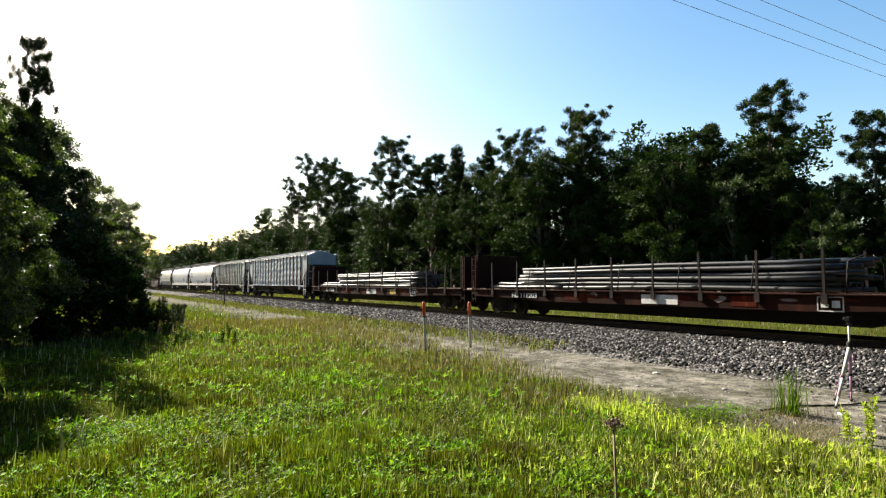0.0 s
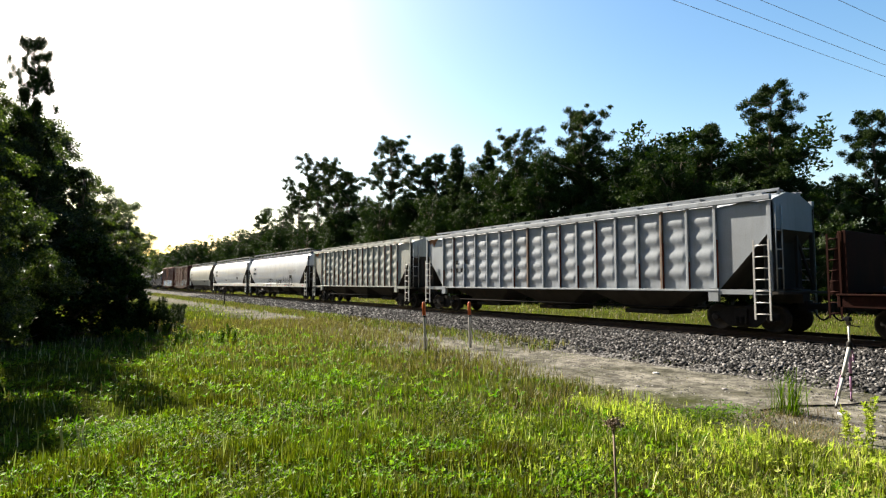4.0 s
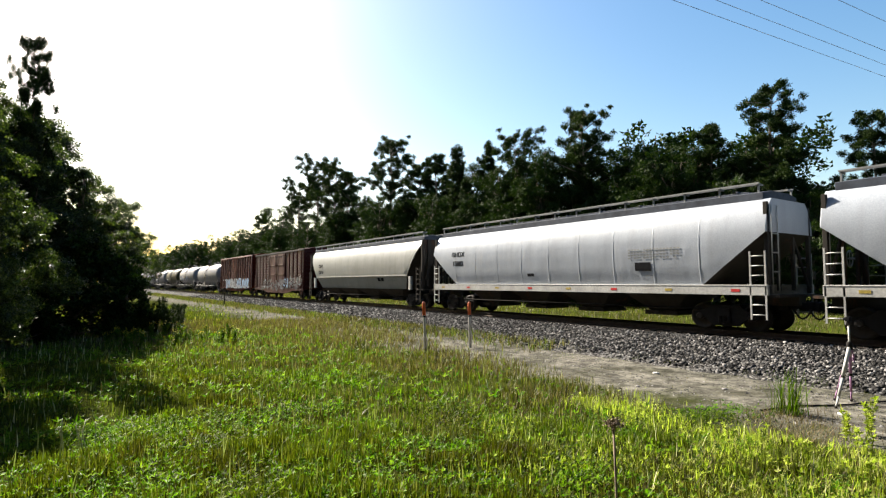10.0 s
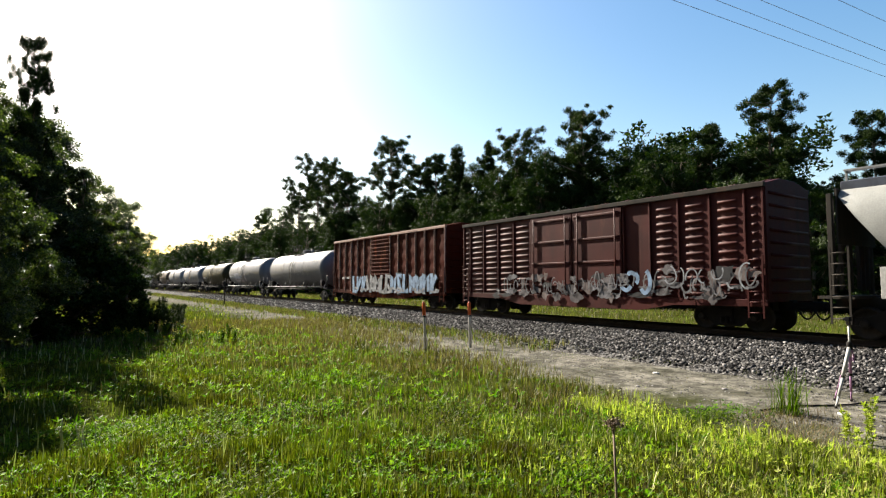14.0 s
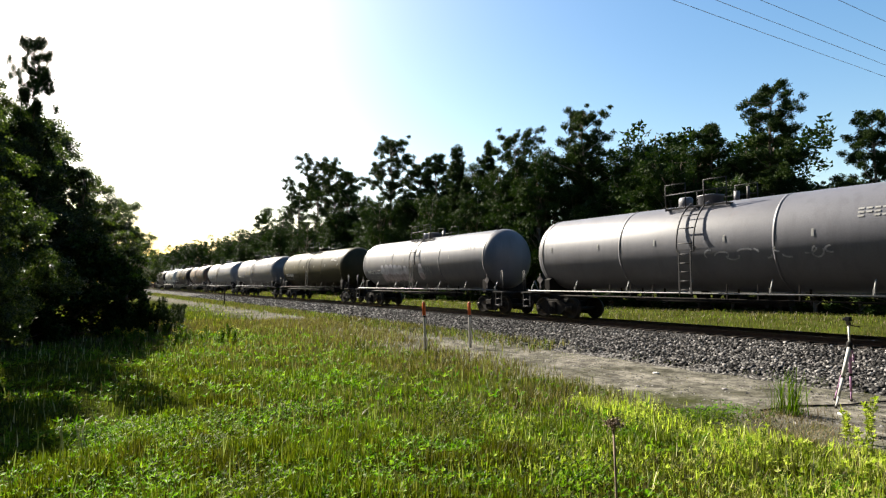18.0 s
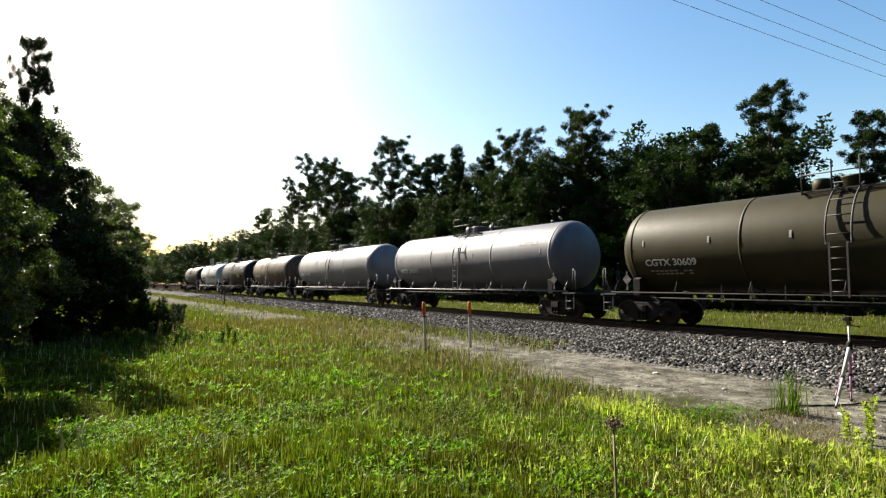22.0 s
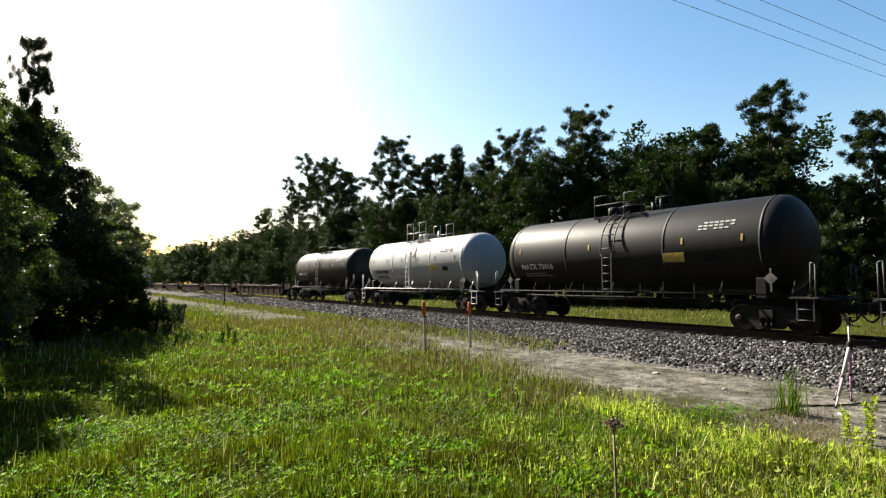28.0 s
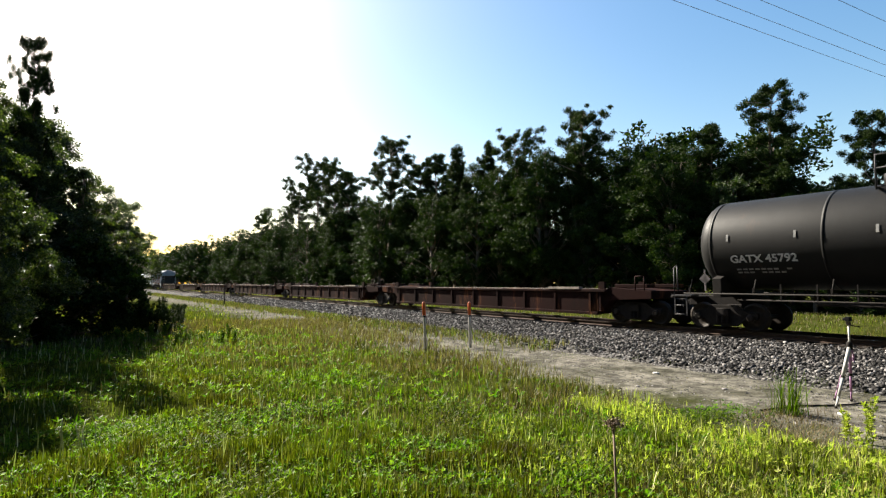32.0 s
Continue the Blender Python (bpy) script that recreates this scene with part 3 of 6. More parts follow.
    tagged(scatter_mesh("straw_stalks", tv, BLADE_F, level(p, -0.06), rs.uniform(0.12, 0.3, n), random_turns(n, rs, 0.14), M_STRAW), "thin pale straw stalks among the grass", "grass", kind="stuff")
    # paler growth along the strip's edge, with part of its sunlit brightness in the colour
    n = 64000
    p = np.stack([rs.uniform(2.6, 10.4, n), rs.uniform(-1.5, 7.5, n)], 1)
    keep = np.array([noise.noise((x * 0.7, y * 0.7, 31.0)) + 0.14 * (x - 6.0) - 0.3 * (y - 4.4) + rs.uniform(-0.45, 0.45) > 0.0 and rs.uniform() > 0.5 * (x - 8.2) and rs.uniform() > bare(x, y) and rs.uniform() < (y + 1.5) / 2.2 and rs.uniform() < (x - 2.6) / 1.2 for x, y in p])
    p = p[keep]
    n = len(p)
    cut = int(n * 0.7)
    tv = BLADE[None] * np.stack([rs.uniform(0.7, 1.6, cut), rs.uniform(0.2, 1.5, cut), np.ones(cut)], 1)[:, None, :]
    tagged(scatter_mesh("pale_grass", tv, BLADE_F, level(p[:cut]), rs.uniform(0.07, 0.22, cut), random_turns(cut, rs, 0.28), M_PALE_WEED), "bright blades of grass with sunlit brightness in their colour", "grass", kind="stuff")
    p = p[cut:]
    p = p[rs.uniform(0, 1, len(p)) < 0.35]
    n = len(p)
    q = level(p)
    q[:, 2] += rs.uniform(0.02, 0.2, n)
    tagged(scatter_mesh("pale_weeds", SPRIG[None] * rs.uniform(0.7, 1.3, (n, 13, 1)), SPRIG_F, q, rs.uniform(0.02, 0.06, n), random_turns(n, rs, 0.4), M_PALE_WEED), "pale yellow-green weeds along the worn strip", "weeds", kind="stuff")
    # tufts that creep onto the bare strip
    n = 4500
    c = np.stack([rs.uniform(9, 14, 160), rs.uniform(1, 26, 160)], 1)
    p = c[rs.randint(0, 160, n)] + rs.normal(0, 0.10, (n, 2))
    tv = BLADE[None] * np.stack([rs.uniform(0.6, 1.2, n), rs.uniform(0.3, 1.6, n), np.ones(n)], 1)[:, None, :]
    q = level(p)
    q[:, 2] = np.maximum(q[:, 2], [bed_z(x) if x > 12.7 else -1 for x in q[:, 0]])
    tagged(scatter_mesh("strip_tufts", tv, BLADE_F, q, rs.uniform(0.03, 0.09, n), random_turns(n, rs, 0.4), M_GRASS), "small tufts on the bare strip", "grass", kind="stuff")
    for cx, cy, wx, wy, n, mat, name, what in ((8.2, 5.1, 0.75, 0.3, 1500, M_WEED, "weed_mat", "low green mat of weeds on the bare strip"), (8.9, 3.9, 0.7, 0.45, 1600, M_GRASS_DRY, "thatch", "matted brown thatch at the strip's edge"),
                                               (9.9, 4.4, 0.5, 0.3, 700, M_GRASS_DRY, "thatch", "matted brown thatch at the strip's edge"), (7.2, 7.6, 0.9, 0.5, 1500, M_GRASS_DRY, "thatch", "matted brown thatch at the strip's edge")):
        p = np.stack([rs.normal(cx, wx, n), rs.normal(cy, wy, n)], 1)
        if mat is M_WEED:
            q = level(p)
            q[:, 2] += rs.uniform(0, 0.07, n)
            ob = scatter_mesh(name, SPRIG[None] * rs.uniform(0.7, 1.3, (n, 13, 1)), SPRIG_F, q, rs.uniform(0.02, 0.055, n), random_turns(n, rs, 0.4), mat)
        else:
            tv = BLADE[None] * np.stack([rs.uniform(0.5, 1.0, n), rs.uniform(0.8, 2.4, n), rs.uniform(0.3, 0.8, n)], 1)[:, None, :]
            ob = scatter_mesh(name, tv, BLADE_F, level(p), rs.uniform(0.08, 0.2, n), random_turns(n, rs, 0.4), mat)
        tagged(ob, what, "weeds" if mat is M_WEED else "grass", kind="stuff")
    # low dull growth along the foot of the ballast, farther down the line
    n = 26000
    x, y = 13.9 - np.abs(rs.normal(0, 0.9, n)), 13 + 110 * rs.uniform(0, 1, n) ** 1.7
    ok = rs.uniform(0, 1, n) < np.clip((y - 12) / 12, 0.1, 1)
    x, y = x[ok], y[ok]
    n = len(x)
    tv = BLADE[None] * np.stack([rs.uniform(0.8, 1.5, n) * (1 + y / 40), rs.uniform(0.3, 1.6, n), np.ones(n)], 1)[:, None, :]
    q = level(np.stack([x, y], 1))
    q[:, 2] = np.maximum(q[:, 2], [bed_z(a) if a > 12.7 else -1 for a in x])
    sz, tn, cut = rs.uniform(0.08, 0.28, n), random_turns(n, rs, 0.3), n // 2
    tagged(scatter_mesh("strip_grass", tv[:cut], BLADE_F, q[:cut], sz[:cut], tn[:cut], M_GRASS), "low grass along the foot of the ballast", "grass", kind="stuff")
    tagged(scatter_mesh("dry_strip_grass", tv[cut:], BLADE_F, q[cut:], sz[cut:], tn[cut:], M_GRASS_DRY), "dry brown grass along the foot of the ballast", "grass", kind="stuff")
    # the sunny verge beyond the track
    n = 56000
    y = -8 + 160 * rs.uniform(0, 1, n) ** 1.6
    x = 23.6 + (12.4 + 0.2 * np.maximum(0, 50 - y)) * rs.uniform(0, 1, n)
    tv = BLADE[None] * np.stack([rs.uniform(0.9, 1.7, n) * (1 + y / 60), rs.uniform(0.3, 1.6, n), np.ones(n)], 1)[:, None, :]
    q, sz, tn, cut = level(np.stack([x, y], 1)), rs.uniform(0.08, 0.26, n) * (1 + 0.004 * y), random_turns(n, rs, 0.3), int(n * 0.55)
    tagged(scatter_mesh("verge_grass", tv[:cut], BLADE_F, q[:cut], sz[:cut], tn[:cut], M_GRASS), "sunlit grass verge between the track and the wood", "grass", kind="stuff")
    tagged(scatter_mesh("dry_verge_grass", tv[cut:], BLADE_F, q[cut:], sz[cut:], tn[cut:], M_GRASS_DRY), "dry grass on the verge beyond the track", "grass", kind="stuff")


build_grass()


# ---- trees ----
SPIKY = [(0, 0, 0), (1.0, 0.22, 0.05), (0.92, -0.24, 0.12), (0.22, 0.95, 0.2), (-0.25, 1.0, 0.0), (-0.9, 0.28, 0.25), (-0.95, -0.2, 0.0), (0.22, -0.95, 0.15), (-0.24, -0.98, 0.3), (0.26, 0.15, 0.95), (-0.24, 0.1, 1.0)]
SPIKY_F = [[0, 1, 2], [0, 3, 4], [0, 5, 6], [0, 7, 8], [0, 9, 10]]
LEAFY = [(0.15, 0, 0), (0.75, 0.34, 0.06), (1.0, -0.22, 0.1), (-0.34, 0.45, 0.2), (0.1, 1.0, 0.3), (0.34, 0.4, 0.1), (-0.45, -0.34, 0.1), (-1.0, 0.05, 0.2), (-0.4, 0.34, 0.2), (0.34, -0.4, 0.25), (-0.05, -1.0, 0.15), (-0.34, -0.45, 0.0)]
LEAFY_F = [[0, 1, 2], [3, 4, 5], [6, 7, 8], [9, 10, 11]]


def limb(g, p, q, r0, r1, rng, bend=0.08, n=4):
    p, q = Vector(p), Vector(q)
    prev, pr = p, r0
    ln = (q - p).length
    for i in range(1, n + 1):
        t = i / n
        c = p.lerp(q, t) + (Vector((rng.uniform(-1, 1), rng.uniform(-1, 1), rng.uniform(-0.5, 0.5))) * bend * ln if i < n else Vector((0, 0, 0)))
        rr = r0 + (r1 - r0) * t
        g.rod(prev, c, pr, 7, rr)
        prev, pr = c, rr


PINE_FORMS = [(0.34, 0.20, 0.42, 0.42), (0.60, 0.20, 0.30, 0.75), (0.30, 0.105, 0.62, 0.30), (0.40, 0.17, 0.45, 0.45)]     # foot of the crown, reach, taper, rise of the limbs


def make_tree(kind, height, seed, material, label, rich=1.0, leaf=1.0, form=0):
    """kind: pine (bare stem, limbs with tufts of needles), broad (rounded, leafy), shrub (leafy to the ground)."""
    rng = random.Random(seed)
    rs = np.random.RandomState(seed)
    root = new("tree" if kind != "shrub" else "shrub")
    stem = Geo()
    lean = (rng.uniform(-0.5, 0.5), rng.uniform(-0.5, 0.5))
    limb(stem, (0, 0, -0.3), (lean[0], lean[1], height * 0.97), 0.013 * height + 0.04, 0.03, rng, 0.012, 8)
    cl = []

    def tuft(c, r, n, flat, lo, hi):
        d = rs.normal(size=(n, 3))
        d *= (r * rs.uniform(0.05, 1.0, n) ** 0.6 / np.linalg.norm(d, axis=1))[:, None]
        cl.append(np.column_stack([c[0] + d[:, 0], c[1] + d[:, 1], np.maximum(0.05, c[2] + d[:, 2] * flat), rs.uniform(lo, hi, n)]))

    if kind == "pine":
        foot, spread, taper, rise = PINE_FORMS[form]
        base = height * foot
        k = int((height - base) * 4.6)
        for i in range(k):
            t = (i + rng.random()) / k
            z = base + (height - base) * t * 0.97
            dome = (1.06 - t) ** taper * (0.5 + 0.5 * min(1, t * 3.5))
            reach = height * spread * dome * (rng.uniform(0.7, 1.2) if rng.random() < 0.6 else rng.uniform(0.2, 0.7))
            a = i * 2.4 + rng.uniform(-0.6, 0.6)
            up = (rng.uniform(-0.25, 0.65) + rise * 0.4) * reach
            heart = Vector((lean[0] * z / height, lean[1] * z / height, z))
            tip = heart + Vector((reach * math.cos(a), reach * math.sin(a), up))
            limb(stem, heart, tip, 0.03 + 0.018 * reach * (1 - 0.5 * t), 0.012, rng, 0.06, 3)
            m = 2 + int(reach * 1.5)
            for j in range(m):
                w = 0.35 + 0.65 * (j + 0.4 + 0.6 * rng.random()) / m
                b = a + rng.choice((-1, 1)) * rng.uniform(0.5, 1.4)
                out = rng.uniform(0.1, 0.42) * (0.5 + 0.28 * reach) * (1.25 - 0.5 * w)
                c = heart.lerp(tip, min(w, 1.0)) + Vector((out * math.cos(b), out * math.sin(b), rng.uniform(-0.25, 0.5) * (0.4 + 0.3 * reach)))
                r = rng.uniform(0.24, 0.56)
                tuft(c, r, int(44 * (r / 0.4) ** 2), 0.82, 0.1, 0.22)
        tuft((lean[0], lean[1], height - 0.2), 0.45, 60, 1.0, 0.1, 0.2)
        tv, tf = SPIKY, SPIKY_F
    else:
        low = 0.02 if kind == "shrub" else 0.2
        nl = 22 if kind == "broad" else 18
        for i in range(nl):
            t = low + (0.97 - low) * (i + rng.random()) / nl
            wide = height * (0.27 if kind == "broad" else 0.42) * math.sin(min(1.0, (t - low) / (1 - low) * 1.15 + 0.22) * math.pi * 0.92) ** 0.6
            a = i * 2.4 + rng.uniform(-0.6, 0.6)
            r = wide * rng.uniform(0.35, 1.05)
            c = (r * math.cos(a), r * math.sin(a), height * t)
            rad = height * rng.uniform(0.05, 0.13)
            limb(stem, (lean[0] * t * 0.7, lean[1] * t * 0.7, height * max(0.05, t - 0.2)), c, 0.04 + 0.003 * height, 0.015, rng, 0.07, 3)
            # each bough ends in several uneven sprays of leaves
            m = 5 + int(5 * rad / height / 0.1)
            for j in range(m):
                d = rs.normal(size=3) + np.array([0.5 * math.cos(a), 0.5 * math.sin(a), 0.35])
                d *= rad * rng.uniform(0.3, 1.15) / np.linalg.norm(d)
                rr = rad * rng.uniform(0.28, 0.6)
                q = (c[0] + d[0] * 1.2, c[1] + d[1] * 1.2, c[2] + d[2] * 0.9)
                tuft(q, rr, max(4, int((9 + 1.75 * height) * rich * (rr / height / 0.042) ** 1.7)), 0.75, 0.11 * leaf, 0.24 * leaf)
                if rich > 0.5 and j % 3 == 0:
                    stem.rod(c, q, 0.022, 5, 0.008)
        tv, tf = LEAFY, LEAFY_F
    cl = np.concatenate(cl)
    part("trunk", stem, M_BARK, root)
    sh = np.array(tv)[None] * (1 + rs.uniform(-0.3, 0.3, (len(cl), len(tv), 3)))
    scatter_mesh("crown", sh, tf, cl[:, :3], cl[:, 3], random_turns(len(cl), rs), material, root)
    tagged(root, label, "tree" if kind != "shrub" else "shrub")
    root["high"] = height
    return root


def spot(px, lateral):
    """Place on the ground, lateral metres across the track's direction, in the direction of a bearing (degrees to the right of the view)."""
    b = radians(HEAD + px)
    return lateral, lateral / math.tan(b)


PROTO = {}
FAR = []


KINDS = {"pine": ("pine", 18.0, "tall dark pine with an open tufted crown", 1.0, 1.0), "broad": ("broad", 13.0, "dark green broadleaf tree at the wood's edge", 1.0, 1.0),
         "deep": ("broad", 13.0, "dark broadleaf tree deep in the wood", 0.24, 2.1), "bright": ("broad", 9.0, "young bright green tree catching the sun", 1.0, 0.9),
         "shrub": ("shrub", 4.0, "dense leafy shrub at the foot of the trees", 0.8, 1.0), "near": ("broad", 9.0, "leafy dark tree of the thicket beside the meadow", 3.4, 0.6)}


def proto(kind, i):
    key = (kind, i)
    if key not in PROTO:
        base, high, label, rich, leaf = KINDS[kind]
        mat = {"pine": M_PINE, "bright": M_LEAF_LIT, "near": M_THICKET}.get(kind, M_LEAF)
        PROTO[key] = [make_tree(base, high, 100 + 17 * i + len(kind) * 1000, mat, label, rich, leaf, i % 4), True]
    return PROTO[key]


def plant(kind, i, x, y, height, rng, wide=1.0, group="trees of the wood"):
    p = proto(kind, i)
    s = height / p[0]["high"]
    m = pose(x, y, ground_z(x, y) if abs(y) < 160 else 0, 0, 0, rng.uniform(0, 360))
    if kind == "deep" and not p[1]:
        FAR.append((p[0], m @ Matrix.Diagonal((s * wide, s * wide, s, 1))))
        return None
    if p[1]:
        p[1] = False
        ob = p[0]
        ob.matrix_basis = m
    else:
        ob = copy_thing(p[0], m)
    ob.scale = (s * wide, s * wide, s)
    tagged(ob, group=group)
    return ob


def edge_x(y):
    """The wood's edge: it draws away from the track on this side of the long straight."""
    return 35.5 + 0.2 * max(0.0, 50.0 - y)


def build_wood():
    rng = random.Random(21)
    # the trees that make the skyline: bearing from the view's axis, distance across, height, kind
    sky_line = [(31.2, 42, 16.3, "pine", 0), (28.8, 41, 11.6, "pine", 3), (26.3, 44, 15.3, "pine", 3), (38.6, 46, 13.8, "pine", 0), (21.4, 40, 13.2, "broad", 0), (18.8, 42, 14.6, "broad", 1),
                (14.2, 41, 18.4, "pine", 1), (11.0, 43, 16.2, "broad", 2), (8.0, 40, 17.8, "pine", 1), (4.6, 41, 18.9, "pine", 2), (1.6, 40, 19.3, "pine", 2), (2.6, 42, 17.6, "broad", 1), (-0.6, 41, 19.6, "pine", 3),
                (-2.6, 39, 18.2, "pine", 3), (-5.5, 38, 22.2, "pine", 1), (-8.0, 40, 17.0, "broad", 3), (-11.2, 38, 22.2, "pine", 1), (-13.2, 37, 24.2, "pine", 1), (-15.0, 37, 21.8, "pine", 1), (-9.9, 39, 20.6, "pine", 0), (-16.6, 37, 18.0, "broad", 0),
                (-18.2, 37, 18.4, "pine", 3), (-20.4, 37, 16.6, "broad", 2), (-22.3, 36, 16.0, "broad", 3), (-23.8, 36, 16.2, "broad", 0), (-25.2, 35, 15.5, "pine", 0), (-26.4, 35, 15.6, "broad", 1)]
    for b, lat, h, kind, form in sky_line:
        x, y = spot(b, lat)
        far = max(1.0, (edge_x(y) + 3.5) / lat)
        x, y = spot(b, lat * far)
        plant(kind, form, x, y, 2.2 + (h - 2.2) * far, rng, 1.0)
    # the body of the wood behind and between
    for k in range(190):
        y = -25 + 225 * (k / 190) ** 1.25 + rng.uniform(-2, 2)
        deep = rng.choice((2.0, 4.5, 9.5, 15.5)) + rng.uniform(-1.5, 1.5)
        x = edge_x(y) + deep
        kind = rng.choice(("broad", "broad", "pine", "broad")) if deep < 6.5 else "deep"
        h = (rng.uniform(9.5, 13.0) + deep * 0.12) * edge_x(y) / 35.5 * (0.68 if y < 21 else 0.95 if y < 30 else 1.12)
        plant(kind, rng.randrange(4), x, y, h, rng, 1.1)
    # young trees that stand out of the edge into the sun: bearing, height
    for i, (b, h) in enumerate(((-7.0, 9.6), (27.6, 10.2), (35.4, 8.8), (14.5, 9.0))):
        x, y = spot(b, 36.0)
        x, y = spot(b, edge_x(y) + 1.0)
        plant("bright", i % 2, x, y, h, rng, 0.8, group="young trees at the wood's edge")
    for k in range(80):
        y = -25 + 240 * (k / 80) ** 1.15 + rng.uniform(-1, 1)
        plant("deep", rng.randrange(4), edge_x(y) + rng.choice((5.0, 9.0)) + rng.uniform(-1, 1), y, rng.uniform(4.5, 7.0), rng, 1.7)
    for k in range(90):
        y = -20 + 220 * (k / 90) ** 1.2 + rng.uniform(-1, 1)
        plant("shrub", rng.randrange(3), edge_x(y) + rng.uniform(-0.6, 2.5), y, rng.uniform(2.2, 5.0), rng, 1.3, "shrubs at the wood's edge")


def build_left_thicket():
    rng = random.Random(5)
    for x, y, h, kind in ((0.2, 28.5, 7.8, "broad"), (-2.6, 26.5, 9.8, "broad"), (-1.5, 26.5, 11.6, "pine"), (-2.0, 31.0, 10.2, "broad"), (1.5, 33.0, 6.8, "broad"), (-6.5, 27.0, 12.0, "broad"),
                          (3.0, 41.0, 6.6, "broad"), (-9.0, 22.5, 10.0, "broad"), (-12.5, 19.0, 9.5, "broad")):
        plant("near" if kind == "broad" else kind, rng.randrange(3) if kind == "broad" else 0, x, y, h * (0.92 if kind == "broad" else 1), rng, 1.08 if kind == "broad" else 0.46, "thicket beside the meadow")
    # mostly out of view at the left; added to throw shade on the meadow
    for x, y, h in ((-2.4, 16.5, 6.6), (-5.7, 15.5, 7.8), (-8.5, 13.0, 8.6), (-5.0, 21.5, 8.2), (-2.3, 11.5, 4.4), (-3.2, 8.5, 4.3), (-1.8, 14.6, 4.6)):
        plant("near", rng.randrange(3), x, y, h, rng, 0.95, "thicket beside the meadow")
    # unseen tall wood added beside and behind the camera, to block sky fill light
    for k in range(96):
        y = 62 - 140 * k / 95
        x = (-15.0, -18.5, -22.0)[k % 3] + rng.uniform(-1.2, 1.2) - 0.10 * max(0.0, y)
        plant("deep", rng.randrange(4), x, y, rng.uniform(17, 23), rng, 1.15, "trees behind the meadow")
    # more unseen trees added behind, on both sides of the track, against skylight
    for k in range(66):
        x = rng.uniform(-12, 12.5) if k < 36 else rng.uniform(27, 46)
        y = -11 - 1.15 * k if k < 36 else -22 - 2.2 * (k - 36)
        plant("deep", rng.randrange(4), x, y, rng.uniform(17, 23), rng, 1.15, "trees behind the meadow")
    # the wood closes in far down the line
    for k in range(60):
        y = 190 + 260 * k / 60
        plant(rng.choice(("deep", "pine", "deep")), rng.randrange(4), 31 + rng.uniform(0, 9), y, rng.uniform(12, 16.5), rng, 1.25)
    for k in range(26):
        y = 75 + 380 * (k / 26)
        plant("deep", rng.randrange(4), 1.0 + 0.012 * y + rng.uniform(-5, 1), y, rng.uniform(7, 11), rng, 1.2, "trees along the near side of the line")
    for k in range(20):
        plant("deep", rng.randrange(4), (-14 + 2.6 * k) if k < 10 else (25 + 1.6 * (k - 10)), 470 + rng.uniform(-6, 6), rng.uniform(12, 16), rng, 1.4)
    for k in range(16):
        x = -11.6 + 13.5 * k / 15
        plant("shrub", k % 3, x + rng.uniform(-0.4, 0.4), 21 + 0.42 * (x + 11) + rng.uniform(-0.8, 0.8), rng.uniform(2.2, 4.2), rng, 1.1, "shrubs of the thicket")


def join_far_wood():
    """The trees deep in the wood, which nobody could count, and the unseen light-blocking ones behind the meadow, as
    one mesh.
    """
    cache, vs, ls, st, mi = {}, [], [], [], []
    nv = nl = 0
    for root, m in FAR:
        if root.name not in cache:
            got = []
            for ob in root.children:
                me = ob.data
                co, lv, ps = np.empty(len(me.vertices) * 3, np.float32), np.empty(len(me.loops), np.int32), np.empty(len(me.polygons), np.int32)
                me.vertices.foreach_get("co", co)
                me.loops.foreach_get("vertex_index", lv)
                me.polygons.foreach_get("loop_start", ps)
                got.append((co.reshape(-1, 3), lv, ps, 0 if ob.name.startswith("crown") else 1))
            cache[root.name] = got
        a = np.array(m)
        for co, lv, ps, k in cache[root.name]:
            vs.append(co @ a[:3, :3].T + a[:3, 3])
            ls.append(lv + nv)
            st.append(ps + nl)
            mi.append(np.full(len(ps), k, np.int32))
            nv, nl = nv + len(co), nl + len(lv)
    me = bpy.data.meshes.new("far_wood")
    me.vertices.add(nv)
    me.loops.add(nl)
    me.polygons.add(sum(len(p) for p in st))
    me.vertices.foreach_set("co", np.concatenate(vs).astype(np.float32).ravel())
    me.loops.foreach_set("vertex_index", np.concatenate(ls))
    me.polygons.foreach_set("loop_start", np.concatenate(st))
    me.polygons.foreach_set("material_index", np.concatenate(mi))
    me.materials.append(M_LEAF)
    me.materials.append(M_BARK)
    me.update(calc_edges=True)
    tagged(new("far_wood", me), "dense dark wood round the place, with unseen trees added to block skylight", "wood", kind="stuff")


build_wood()
build_left_thicket()
join_far_wood()


# ---- the freight train ----
# Cars: x across (the road's side is negative), y along the track, z above the rail; each stands at the middle of its length.
WHEEL_R = 0.457
WHEELSETS = []


